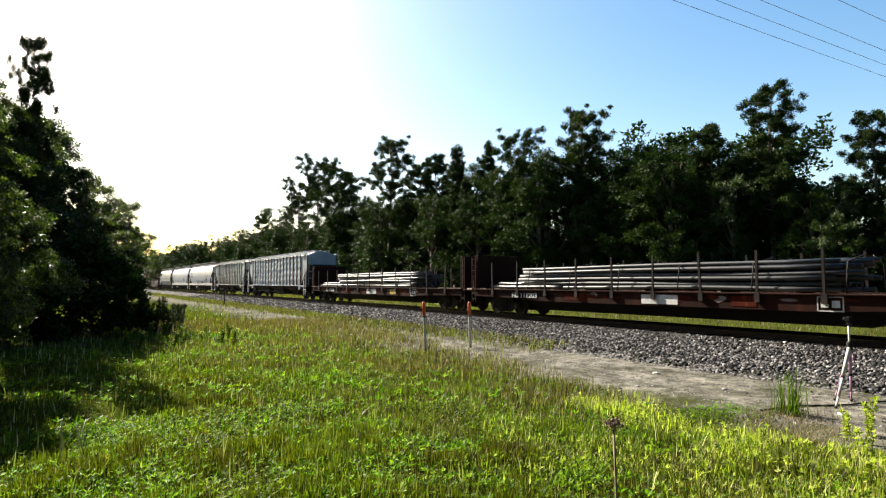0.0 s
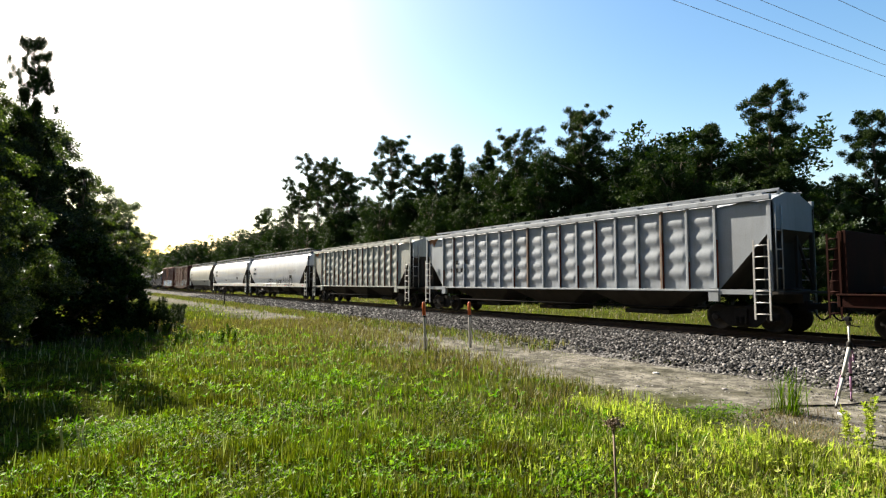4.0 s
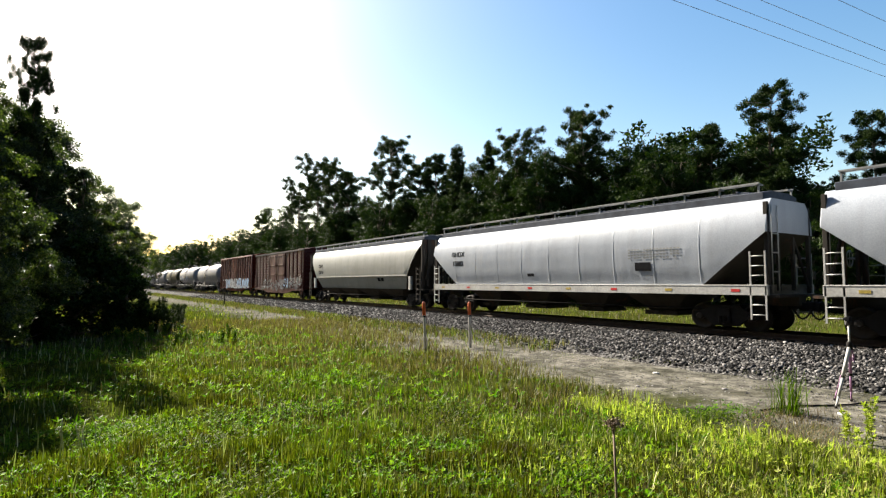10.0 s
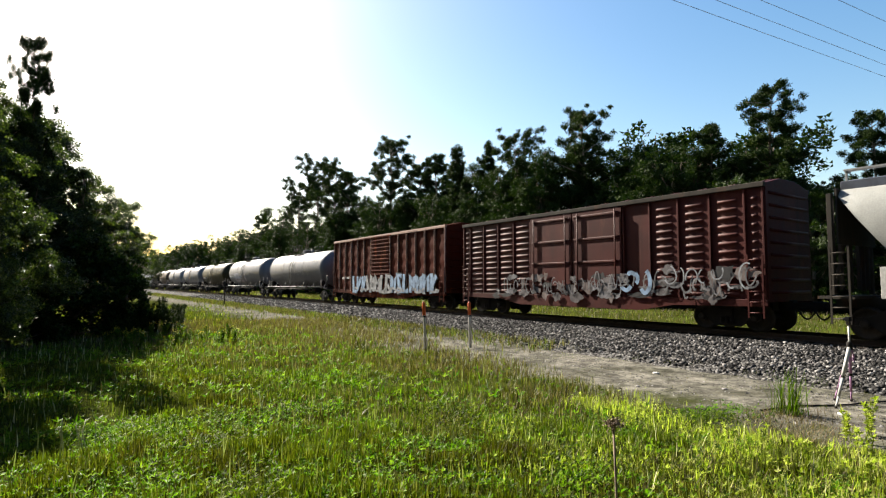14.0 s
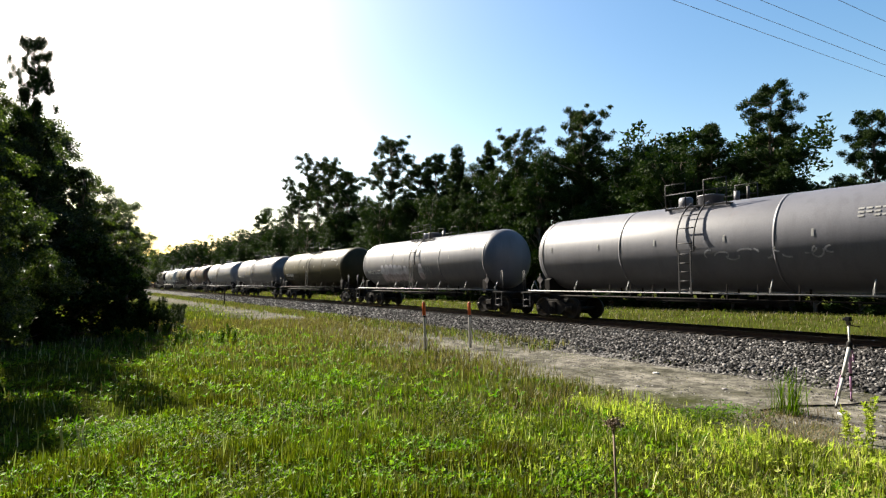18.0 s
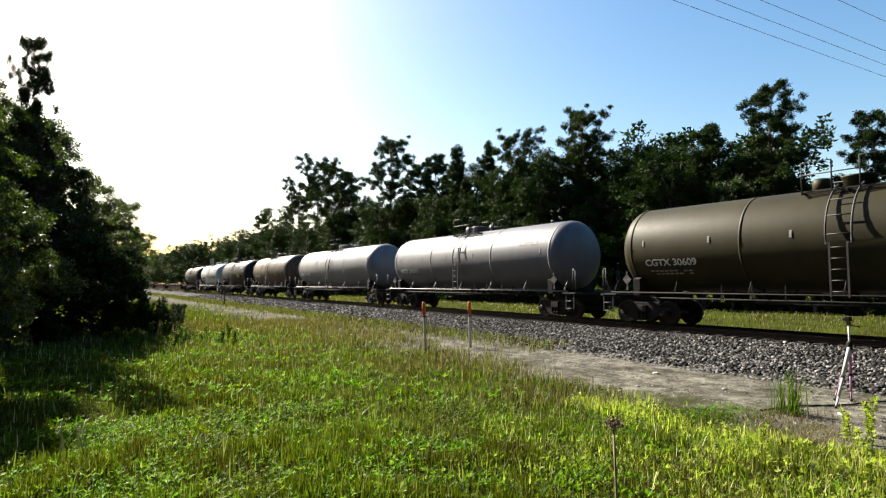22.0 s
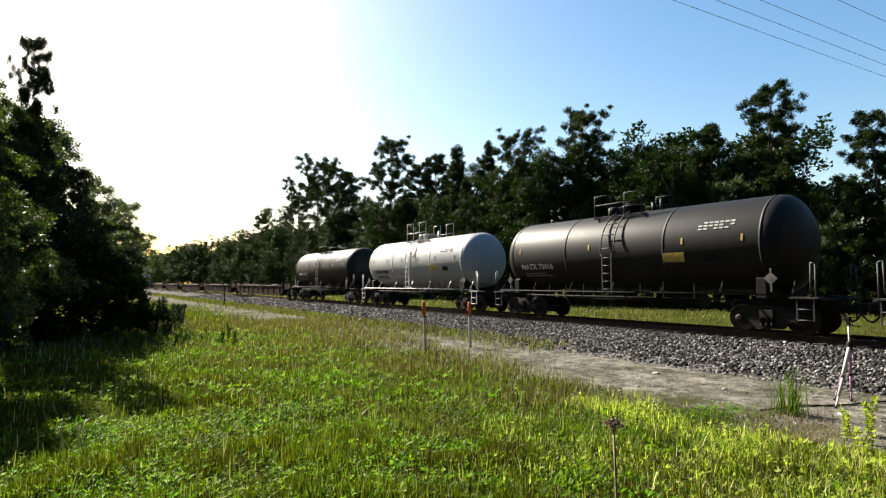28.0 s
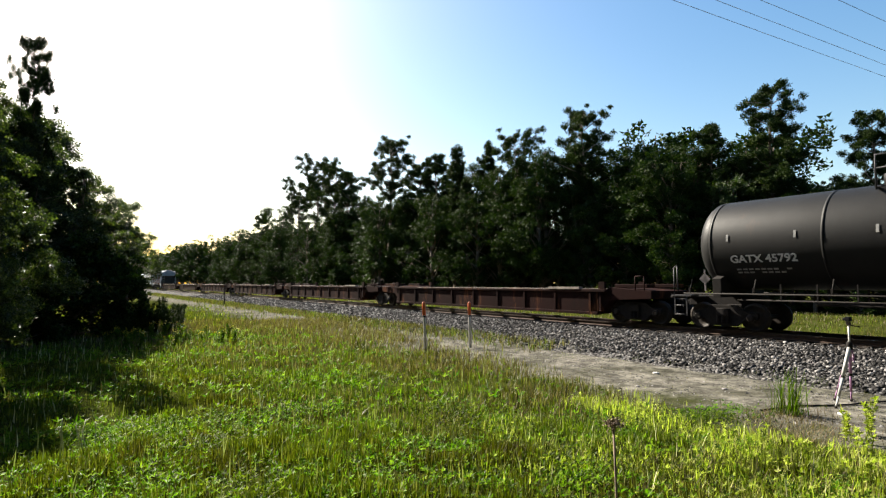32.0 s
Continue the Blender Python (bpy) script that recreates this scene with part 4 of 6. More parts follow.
def make_truck():
    """A two-axle freight truck: bolster, two cast side frames, two wheelsets."""
    root = Geo().box((0, 0, 0.62), (2.3, 0.42, 0.26)).box((0, 0, 0.80), (0.7, 0.5, 0.12))
    truck = part("truck", root, M_STEEL, None, "cast steel truck, black with grime", 0.02)
    for s in (-1, 1):
        x = s * 1.0
        g = Geo()
        out = [(-1.12, 0.42), (-1.12, 0.62), (-0.75, 0.66), (-0.42, 0.86), (0.42, 0.86), (0.75, 0.66), (1.12, 0.62), (1.12, 0.42), (0.72, 0.40), (0.42, 0.16), (-0.42, 0.16), (-0.72, 0.40)]
        g.prism(out, "x", x - 0.06, x + 0.06)
        for k in (-0.16, 0.0, 0.16):
            for j in range(5):
                g.lathe([(0.26 + 0.05 * j, 0.065), (0.285 + 0.05 * j, 0.075), (0.31 + 0.05 * j, 0.065)], 8, "z", (x + s * 0.09, k, 0))
        part("side_frame", g, M_STEEL, truck, "", 0.015)
        br = Geo().box((s * 0.72, 0.34, 0.42), (0.12, 0.08, 0.3)).box((s * 0.72, -0.34, 0.42), (0.12, 0.08, 0.3)).rod((s * 0.72, 0.34, 0.36), (-s * 0.72, 0.34, 0.36), 0.04)
        part("brake_beam", br, M_STEEL, truck)
    for y in (-0.889, 0.889):
        g = Geo().rod((-1.05, 0, 0), (1.05, 0, 0), 0.08, 12)
        for s in (-1, 1):
            g.lathe([(s * 0.69, 0.2), (s * 0.69, WHEEL_R + 0.02), (s * 0.72, WHEEL_R + 0.02), (s * 0.73, WHEEL_R), (s * 0.83, WHEEL_R - 0.005), (s * 0.83, 0.38), (s * 0.79, 0.35), (s * 0.79, 0.18), (s * 0.83, 0.13), (s * 0.9, 0.13)], 28, "x")
            g.lathe([(s * 0.94, 0.12), (s * 1.1, 0.12), (s * 1.13, 0.08)], 14, "x")
            for k in range(3):
                a = k * 2.094
                g.rod((s * 1.12, 0.06 * math.cos(a), 0.06 * math.sin(a)), (s * 1.145, 0.06 * math.cos(a), 0.06 * math.sin(a)), 0.018, 6)
        w = part("wheelset", g, M_WHEEL, truck, "steel wheels with worn bright treads")
        w.location = (0, y, WHEEL_R)
        WHEELSETS.append(w)
    return truck


TRUCK = make_truck()
TRUCK_USED = [False]


def add_truck(car, y):
    m = pose(0, y, 0)
    if TRUCK_USED[0]:
        ob = copy_thing(TRUCK, m)
        WHEELSETS.extend([c for c in ob.children if c.name.startswith("wheelset")])
    else:
        ob, TRUCK_USED[0] = TRUCK, True
        ob.matrix_basis = m
    ob.parent = car
    return ob


def add_coupler(car, y, s):
    g = Geo().box((0, y - s * 0.55, 0.87), (0.16, 0.7, 0.2)).box((0.03, y - s * 0.12, 0.87), (0.3, 0.28, 0.28)).box((-0.14, y + s * 0.06, 0.87), (0.1, 0.2, 0.24)).box((0, y - s * 0.9, 0.87), (0.34, 0.3, 0.34))
    part("coupler", g, M_STEEL, car, "", 0.02)
    h = [(-0.45, y - s * (0.5 - 0.09 * i), 0.78 - 0.3 * math.sin(i / 6 * math.pi)) for i in range(7)]
    part("air_hose", Geo().path(h, 0.028, 6), M_STEEL, car)


TRAIN = []


def start_car(name, lo, hi, label, category, kind_group=""):
    """An empty for a car whose couplings lie lo and hi metres along the train."""
    ob = new(name)
    tagged(ob, label, category, kind_group or "cars of the freight train")
    TRAIN.append((ob, (lo + hi) / 2))
    for s in (-1, 1):
        add_coupler(ob, s * (hi - lo) / 2, s)
    return ob, hi - lo


def stroke(g, surf, pts, fat, lift):
    """A band of paint along a line of (y, z) points, lying on the side."""
    q, n = [], len(pts)
    for i, (y, z) in enumerate(pts):
        (ya, za), (yb, zb) = pts[max(0, i - 1)], pts[min(n - 1, i + 1)]
        ln = math.hypot(yb - ya, zb - za) or 1
        f = fat / 2 * (1.25 if 0 < i < n - 1 and n < 7 else 1.0)
        ny, nz = -(zb - za) / ln * f, (yb - ya) / ln * f
        q += [(y + ny, z + nz), (y - ny, z - nz)]
    g.add([(surf(z) - lift - 0.0004 * (i // 2), y, z) for i, (y, z) in enumerate(q)], [(2 * i, 2 * i + 1, 2 * i + 3, 2 * i + 2) for i in range(n - 1)])


def spray(car, material, label, rng, surf, y0, y1, z0, z1, n, fat=0.16, lift=0.0):
    """Sprayed scrawl, as loose curved strokes lying on the side, each a part."""
    for k in range(n):
        g = Geo()
        y = y0 + (y1 - y0) * (k + 0.5) / n + rng.uniform(-0.1, 0.1)
        w = abs(y1 - y0) / n * rng.uniform(0.35, 0.6)
        a0, da = rng.uniform(0, 6.28), rng.uniform(1.2, 4.6) * rng.choice((-1, 1))
        hz = (z1 - z0) * rng.uniform(0.2, 0.5)
        zc = (z0 + z1) / 2 + rng.uniform(-1, 1) * ((z1 - z0) / 2 - hz)
        kink = rng.uniform(-0.5, 0.5)
        m = 9
        stroke(g, surf, [(y + w * math.cos(a0 + da * i / m) + kink * w * (i / m), zc + hz * math.sin(a0 + da * i / m + kink * (i > m // 2))) for i in range(m + 1)], fat, lift + 0.004 * (k % 3))
        part("spray_stroke", g, material, car, label)


def block_shapes(rng, y0, y1, z0, z1, n):
    """Angular sprayed figures: lines of (y, z) points, one for each figure."""
    out = []
    w = (y1 - y0) / n
    for k in range(n):
        c = y0 + w * (k + 0.5)
        q = [(c - w * 0.36, z0), (c - w * 0.3, z1), (c + w * 0.34, z1 - 0.1), (c + w * 0.3, z0 + 0.06), (c - w * 0.05, (z0 + z1) / 2)]
        order = rng.choice(((1, 0, 3), (0, 1, 4, 2, 3), (1, 4, 3), (2, 1, 4, 3, 0), (0, 2, 4), (1, 0, 4, 2), (2, 1, 0, 3, 4)))
        out.append([(q[i][0] + rng.uniform(-0.08, 0.08), q[i][1] + rng.uniform(-0.08, 0.08)) for i in order])
    return out


def tank_car(lo, hi, material, label, mark="", rails=M_GREY_STEEL, radius=1.6, letter=M_LETTER_W, yellow=0, seed=0, tag=None, dome=1.0, patch=False, streak=False):
    rng = random.Random(seed)
    trim = rails if rails is M_WHITE_STEEL else M_DARK_RAIL
    car, ln = start_car("tank_car", lo, hi, label, "tank car")
    R, zc, half = radius, 2.9, ln / 2 - 1.35
    hd = R * 0.5
    rings = []
    for i in range(9):
        a = i / 8 * math.pi / 2
        rings.append((-half + hd - hd * math.cos(a), max(0.02, R * math.sin(a))))
    body = rings + [(-r[0], r[1]) for r in reversed(rings)]
    tank = part("tank", Geo().lathe(body, 56, "y", (0, 0, zc)), material, car)
    for y in (-half + hd + 0.05, -half * 0.36, half * 0.36, half - hd - 0.05):
        part("jacket_band", Geo().lathe([(y - 0.04, R + 0.002), (y - 0.04, R + 0.012), (y + 0.04, R + 0.012), (y + 0.04, R + 0.002)], 56, "y", (0, 0, zc), False), material, tank)
    # the manway on top, with its platform and rails
    top = zc + R
    part("manway", Geo().lathe([(top - 0.1, 0.42), (top + 0.22, 0.42), (top + 0.24, 0.47), (top + 0.29, 0.47), (top + 0.32, 0.3)], 20, "z"), material, car)
    part("valve_housing", Geo().lathe([(top - 0.1, 0.26), (top + 0.3, 0.26), (top + 0.36, 0.2)], 16, "z", (0.1, 1.05, 0)), material, car)
    part("safety_valve", Geo().rod((0.1, -0.9, top - 0.05), (0.1, -0.9, top + 0.35), 0.1, 12), material, car)
    part("vent_pipe", Geo().rod((-0.3, -1.5, top - 0.1), (-0.3, -1.5, top + 0.4), 0.05, 8), trim, car)
    pl = Geo()
    for i in range(9):
        pl.box((-1.0 + 0.045 * i, 0, top + 0.02 - 0.18), (0.022, 2.4, 0.03))
    for i in range(9):
        pl.box((1.0 - 0.045 * i, 0, top + 0.02 - 0.18), (0.022, 2.4, 0.03))
    for y in (-1.15, 0, 1.15):
        pl.box((0, y, top - 0.2), (2.1, 0.05, 0.05))
    part("platform", pl, trim, car, "steel grating walkway round the manway")["kind"] = "stuff"
    for s in (-1, 1):
        rl = Geo()
        x = s * 1.05
        zr = top + 0.72 * dome
        for y0, y1 in ((-1.15, -0.35), (0.35, 1.15)):
            part("platform_railing", Geo().path([(x, y0, top - 0.25), (x, y0, zr), (x, y1, zr), (x, y1, top - 0.25)], 0.022, 6), trim, car)
        part("railing_bar", Geo().rod((x, -1.15, top + 0.35), (x, 1.15, top + 0.35), 0.018, 6), trim, car)
        # ladder up the side, bent over the shoulder of the tank
        ld = Geo()
        xs = s * (R + 0.16)
        ld.ladder(xs, -0.22, 0.22, 1.2, 2.75, 5)
        arc = [(s * (R + 0.13) * math.cos(a), zc + (R + 0.13) * math.sin(a)) for a in (-0.12 + 0.16 * i for i in range(9))]
        for y in (-0.32, 0.32):
            ld.path([(xs, y * 0.7, 2.7)] + [(x2, y, z2) for x2, z2 in arc], 0.03, 6)
        for x2, z2 in arc[1::2]:
            ld.rod((x2, -0.32, z2), (x2, 0.32, z2), 0.02, 6)
        part("ladder", ld, trim, car)
        # handrail along the foot of the tank
        hr = Geo().rod((s * 1.5, -half - 0.2, 1.24), (s * 1.5, half + 0.2, 1.24), 0.026, 6)
        k = 6
        for i in range(k + 1):
            y = -half + 2 * half * i / k
            hr.rod((s * 1.5, y, 1.24), (s * 1.3, y, 1.7), 0.022, 6).box((s * 1.47, y, 1.34), (0.03, 0.06, 0.18))
        part("handrail", hr, rails, car)
        for e in (-1, 1):
            ye = e * (ln / 2 - 0.75)
            er = Geo().rod((s * 1.45, ye, 1.15), (s * 1.45, ye, 2.15), 0.024, 6).rod((s * 1.45, ye, 2.15), (s * 1.45, ye - e * 0.12, 2.2), 0.024, 6).rod((s * 1.45, ye - e * 0.12, 2.2), (s * 1.45, ye - e * 0.14, 1.3), 0.024, 6)
            er.box((s * 1.3, ye - e * 0.3, 1.16), (0.5, 0.75, 0.05))
            for z in (0.5, 0.82):
                er.rod((s * 1.5, ye - e * 0.05, z), (s * 1.5, ye - e * 0.5, z), 0.018, 6)
            for yy in (0.05, 0.5):
                er.box((s * 1.5, ye - e * yy, 0.82), (0.03, 0.04, 0.7))
            part("end_grab_rail", er, trim, car)
    # stub sills, saddles, piping beneath
    for e in (-1, 1):
        g = Geo().box((0, e * (ln / 2 - 1.9), 0.98), (0.5, 2.6, 0.36)).prism([(-1.4, 1.12), (1.4, 1.12), (1.42, 1.75), (1.0, 1.9), (-1.0, 1.9), (-1.42, 1.75)], "y", e * (ln / 2 - 2.15), e * (ln / 2 - 2.45))
        g.box((0, e * (ln / 2 - 0.95), 1.1), (2.9, 0.7, 0.06))
        part("stub_sill", g, M_STEEL, car, "", 0.015)
        add_truck(car, e * (ln / 2 - 2.3))
        yp = e * (half - 0.6)
        pc = Geo().prism([(yp - 0.2, 1.74), (yp, 1.94), (yp + 0.2, 1.74), (yp, 1.54)], "x", -1.53, -1.515).box((-1.5, yp, 1.46), (0.03, 0.06, 0.26)).box((-1.52, yp, 1.98), (0.03, 0.05, 0.14))
        part("placard", pc, M_SMOKE, car, "grey diamond placard in its holder")
    g = Geo().rod((0, 0.3, 1.5), (0, 0.3, 0.75), 0.16, 14).rod((0, 0.3, 0.8), (0, 0.3, 0.62), 0.24, 14).rod((-0.55, -2.4, 0.95), (-0.55, 2.9, 0.95), 0.06, 8).rod((-1.3, -half + 1.5, 1.05), (-1.3, half - 1.5, 1.05), 0.025, 6)
    g.rod((0.5, -1.6, 0.92), (0.5, -0.7, 0.92), 0.2, 14).box((0.1, -2.3, 1.0), (0.5, 0.5, 0.34))
    for y in (-2.2, -1.2, 1.6, 2.6, -3.4, 3.6):
        g.box((-0.55, y, 1.15), (0.05, 0.06, 0.5)).box((-1.3, y, 1.3), (0.04, 0.04, 0.5))
    part("bottom_outlet", g, M_STEEL, car, "outlet valve, brake reservoir and piping under the tank")
    def surf(z):
        return -math.sqrt(max(0.01, (R + 0.014) ** 2 - (z - zc) ** 2))
    if mark:
        a = 0.36
        words(mark, 0.35, (-(R + 0.014) * math.cos(a), half - 2.45, zc - (R + 0.014) * math.sin(a)), letter, car, "", math.degrees(a), 1.05)
        part("data_stencil", bars(Geo(), surf, half - 2.4, zc - 0.86, 1.7, 0.2, 2, 9, rng), letter if letter is M_LETTER_K else M_GREY_STEEL, car, "small lines of stencilled data")["kind"] = "stuff"
    bb = bars(Geo(), surf, -half + 2.3, zc + 0.75, 1.3, 0.32, 3, 7, rng)
    part("data_stencil", bb, letter if letter is M_LETTER_K else M_GREY_STEEL, car, "block of small stencilled data")["kind"] = "stuff"
    for i in range(6):
        if rng.random() < 0.75:
            y = -half + 1.4 + (2 * half - 2.8) * i / 5
            part("reflector", decal(Geo(), surf, y - 0.035, y + 0.035, zc + 0.06, zc + 0.28), M_YELLOW if yellow and letter is M_LETTER_W else M_LETTER_K if yellow else M_GREY_STEEL, car)
    if yellow:
        part("yellow_panel", decal(Geo(), surf, -half * 0.42 - 0.42, -half * 0.42 + 0.42, zc - 0.55, zc - 0.22), M_YELLOW, car)
        part("dark_panel", decal(Geo(), surf, -half * 0.62 - 0.28, -half * 0.62 + 0.28, zc - 0.58, zc - 0.34), M_LETTER_K, car)
    if tag:
        spray(car, tag[0], "sprayed scrawl on the tank's side", rng, surf, tag[1], tag[2], tag[3], tag[4], tag[5], tag[6])
    if patch:
        for first, count, foot in ((4.5, 66, zc - 1.22), (-0.42, 11, zc - 1.05)):
            g, low, edge = Geo(), Geo(), []
            for i in range(count):
                y = first - i * 0.06
                hump = 0.24 * abs(math.sin(i * 0.31)) ** 0.5 + 0.08 * math.sin(i * 0.075) - (0.16 if i % 21 in (9, 10) else 0) - (0.3 if i < 2 or i > count - 3 else 0)
                mid = zc - 0.72 + 0.05 * math.sin(i * 0.4) + 0.03 * math.sin(i * 1.3)
                edge.append((y, foot - 0.05 * math.sin(i * 0.5) + 0.03 * math.sin(i * 1.7), mid, max(mid + 0.05, zc - 0.36 + hump)))
            for one, nxt in zip(edge, edge[1:]):
                for geo, lo_k in ((low, 1), (g, 2)):
                    for k in range(4):
                        quad = []
                        for (c, f) in ((one, k / 4), (nxt, k / 4), (nxt, (k + 1) / 4), (one, (k + 1) / 4)):
                            z = c[lo_k] + (c[lo_k + 1] - c[lo_k]) * f
                            quad.append((surf(z) - 0.002, c[0], z))
                        geo.add(quad, [(0, 1, 2, 3)])
            part("overpainted_panel", g, M_TAG_PALE, car, "silver patch with a ragged top edge sprayed over the side")
            part("overpainted_panel", low, M_TAG_PINK, car, "dull pinkish foot of the sprayed patch")
        spray(car, M_TAG_SILVER, "thin sprayed scrawl beside the patch", rng, surf, -0.9, -2.0, zc - 0.95, zc - 0.25, 6, 0.04)
    if streak:
        g = Geo()
        def over(a):
            return (-(R + 0.012) * math.cos(a), zc + (R + 0.012) * math.sin(a))
        for y, w, a0 in ((-0.42, 0.1, 0.5), (-0.5, 0.06, 0.25), (-0.36, 0.05, 0.1), (0.3, 0.04, 0.7)):
            for i in range(10):
                a, b = a0 + (1.5 - a0) * i / 10, a0 + (1.5 - a0) * (i + 1) / 10
                (xa, za), (xb, zb) = over(a), over(b)
                ww = w * (0.4 + 0.6 * i / 10)
                g.add([(xa, y - ww, za), (xa, y + ww, za), (xb, y + ww * 1.05, zb), (xb, y - ww * 1.05, zb)], [(0, 1, 2, 3)], True)
        part("rust_streak", g, M_RUST, car, "rust run down from the manway")
    return car


def hopper_body(half, z0, z1, cut, zend, section, steps=44):
    """Body of a covered hopper: section(z) is half its width; the ends slope in below zend."""
    g = Geo()
    ys = sorted(set([-half, -half + 0.02, half - 0.02, half, -half + cut, half - cut] + [-half + 2 * half * i / steps for i in range(steps + 1)]))
    n = 15
    rows = []
    for y in ys:
        d = half - abs(y)
        zb = z0 if d >= cut else zend + (z0 - zend) * (d / cut)
        side = [zb + (z1 - zb) * i / (n - 1) for i in range(n)]
        ring = [(-section(z), y, z) for z in side] + [(section(z), y, z) for z in reversed(side)]
        rows.append(ring)
    m = 2 * n
    v = [p for r in rows for p in r]
    f = [(k * m + i, k * m + (i + 1) % m, (k + 1) * m + (i + 1) % m, (k + 1) * m + i) for k in range(len(rows) - 1) for i in range(m)]
    g.add(v, [f[j] for j in range(len(f)) if j % m != m - 1], True)
    k = len(g.v) - m
    g.f += [tuple(range(m))[::-1], tuple(range(k, k + m))]
    g.s += [False, False]
    low = Geo().add(v, [f[j] for j in range(len(f)) if j % m == m - 1])
    return g, low


def hopper_ends(car, half, ln, material, rails, zsill, ztop, wide=1.5, short=False, half_ladder=0.0):
    for e in (-1, 1):
        y = e * (half - 0.06)
        g = Geo()
        for x in (-wide + 0.1, wide - 0.1):
            g.box((x, y, (zsill + ztop) / 2 - 0.1), (0.14, 0.12, ztop - zsill - 0.2))
        for x in (-0.5, 0.5):
            g.box((x, y - e * 0.1, (zsill + ztop) / 2 - 0.3), (0.1, 0.1, ztop - zsill - 0.8))
        g.rod((-wide + 0.1, y, zsill + 0.1), (-0.5, y - e * 0.1, ztop - 1.2), 0.05, 6).rod((wide - 0.1, y, zsill + 0.1), (0.5, y - e * 0.1, ztop - 1.2), 0.05, 6)
        # posts and platform take the dark colour that also stands in for shade
        part("end_frame", g, M_GRIME_SHADE, car, "end posts, grime and shade in their dark colour", 0.008)
        part("end_platform", Geo().box((0, e * (half - 0.15), zsill - 0.06), (2 * wide, 0.9, 0.08)).box((0, e * (half - 0.4), zsill - 0.22), (0.5, 1.4, 0.34)), M_GRIME_SHADE, car)
        zt = half_ladder or (ztop - 0.15 if not short else zsill + 1.35)
        for s in (-1, 1):
            l = Geo().ladder(s * (wide + 0.06), y, y - e * 0.46, 0.45, zt, 7 if short or half_ladder else 11)
            part("ladder", l, rails, car)
        part("end_ladder", Geo().rod((-0.9, y + e * 0.1, zsill), (-0.9, y + e * 0.1, ztop - 0.3), 0.02).rod((-1.3, y + e * 0.1, zsill), (-1.3, y + e * 0.1, ztop - 0.3), 0.02).rod((-0.9, y + e * 0.1, zsill + 0.7), (-1.3, y + e * 0.1, zsill + 0.7), 0.02).rod((-0.9, y + e * 0.1, zsill + 1.3), (-1.3, y + e * 0.1, zsill + 1.3), 0.02).rod((-0.9, y + e * 0.1, zsill + 1.9), (-1.3, y + e * 0.1, zsill + 1.9), 0.02), rails, car)
        add_truck(car, e * (ln / 2 - 2.35))
    part("brake_wheel", Geo().lathe([(-0.02, 0.24), (0.0, 0.28), (0.02, 0.24)], 20, "y", (0.7, half + 0.12, zsill + 1.1), False).rod((0.46, half + 0.12, zsill + 1.1), (0.94, half + 0.12, zsill + 1.1), 0.015).rod((0.7, half + 0.12, zsill + 0.86), (0.7, half + 0.12, zsill + 1.34), 0.015).rod((0.7, half - 0.1, zsill + 1.1), (0.7, half + 0.14, zsill + 1.1), 0.03), rails, car)


def hopper_bays(car, half, n, zt, material, low=0.42):
    span = 2 * (half - 2.6)
    for i in range(n):
        c = -half + 2.6 + span * (i + 0.5) / n
        w = span / n * 0.5
        g = Geo()
        v = [(-1.35, c - w, zt), (1.35, c - w, zt), (1.35, c + w, zt), (-1.35, c + w, zt), (-0.6, c - w * 0.3, low + 0.15), (0.6, c - w * 0.3, low + 0.15), (0.6, c + w * 0.3, low + 0.15), (-0.6, c + w * 0.3, low + 0.15)]
        g.add(v, [(0, 1, 2, 3), (4, 7, 6, 5), (0, 4, 5, 1), (1, 5, 6, 2), (2, 6, 7, 3), (3, 7, 4, 0)])
        g.box((0, c, low + 0.08), (1.5, w * 0.8, 0.16)).rod((-0.95, c, low + 0.1), (0.95, c, low + 0.1), 0.06, 8)
        part("discharge_bay", g, material, car, "sloping discharge hopper with its gate")
    g = Geo().rod((-1.1, -half + 2.4, 0.72), (-1.1, half - 2.4, 0.72), 0.03, 6).box((0, 0, zt - 0.1), (0.36, 2 * half - 3.4, 0.3))
    part("center_sill", g, M_STEEL, car)


def roof_walk(car, half, z, rails, xr=0.62, high=0.22, hatch=True, material=None):
    for s in (-1, 1):
        g = Geo()
        for k in range(3):
            g.box((s * (xr + 0.1 * k), 0, z + high), (0.05, 2 * half - 0.2, 0.02))
        g.box((s * (xr + 0.26), 0, z + high + 0.01), (0.03, 2 * half - 0.1, 0.045))
        n = int(half * 2 / 1.25)
        for i in range(n + 1):
            y = -half + 0.1 + (2 * half - 0.2) * i / n
            g.box((s * (xr + 0.2), y, z + high / 2), (0.05, 0.05, high)).box((s * (xr + 0.1), y, z + high - 0.03), (0.32, 0.05, 0.05))
        part("running_board", g, rails, car, "steel grating walkway on the roof")
    if hatch:
        g = Geo().box((0, 0, z + 0.12), (0.6, 2 * half - 1.6, 0.16))
        for i in range(9):
            y = -half + 1.2 + (2 * half - 2.4) * i / 8
            g.box((0, y, z + 0.22), (0.66, 0.07, 0.06)).box((0.3, y, z + 0.2), (0.1, 0.12, 0.14))
        part("roof_hatch", g, material or rails, car, "long trough hatch on the roof", 0.01)


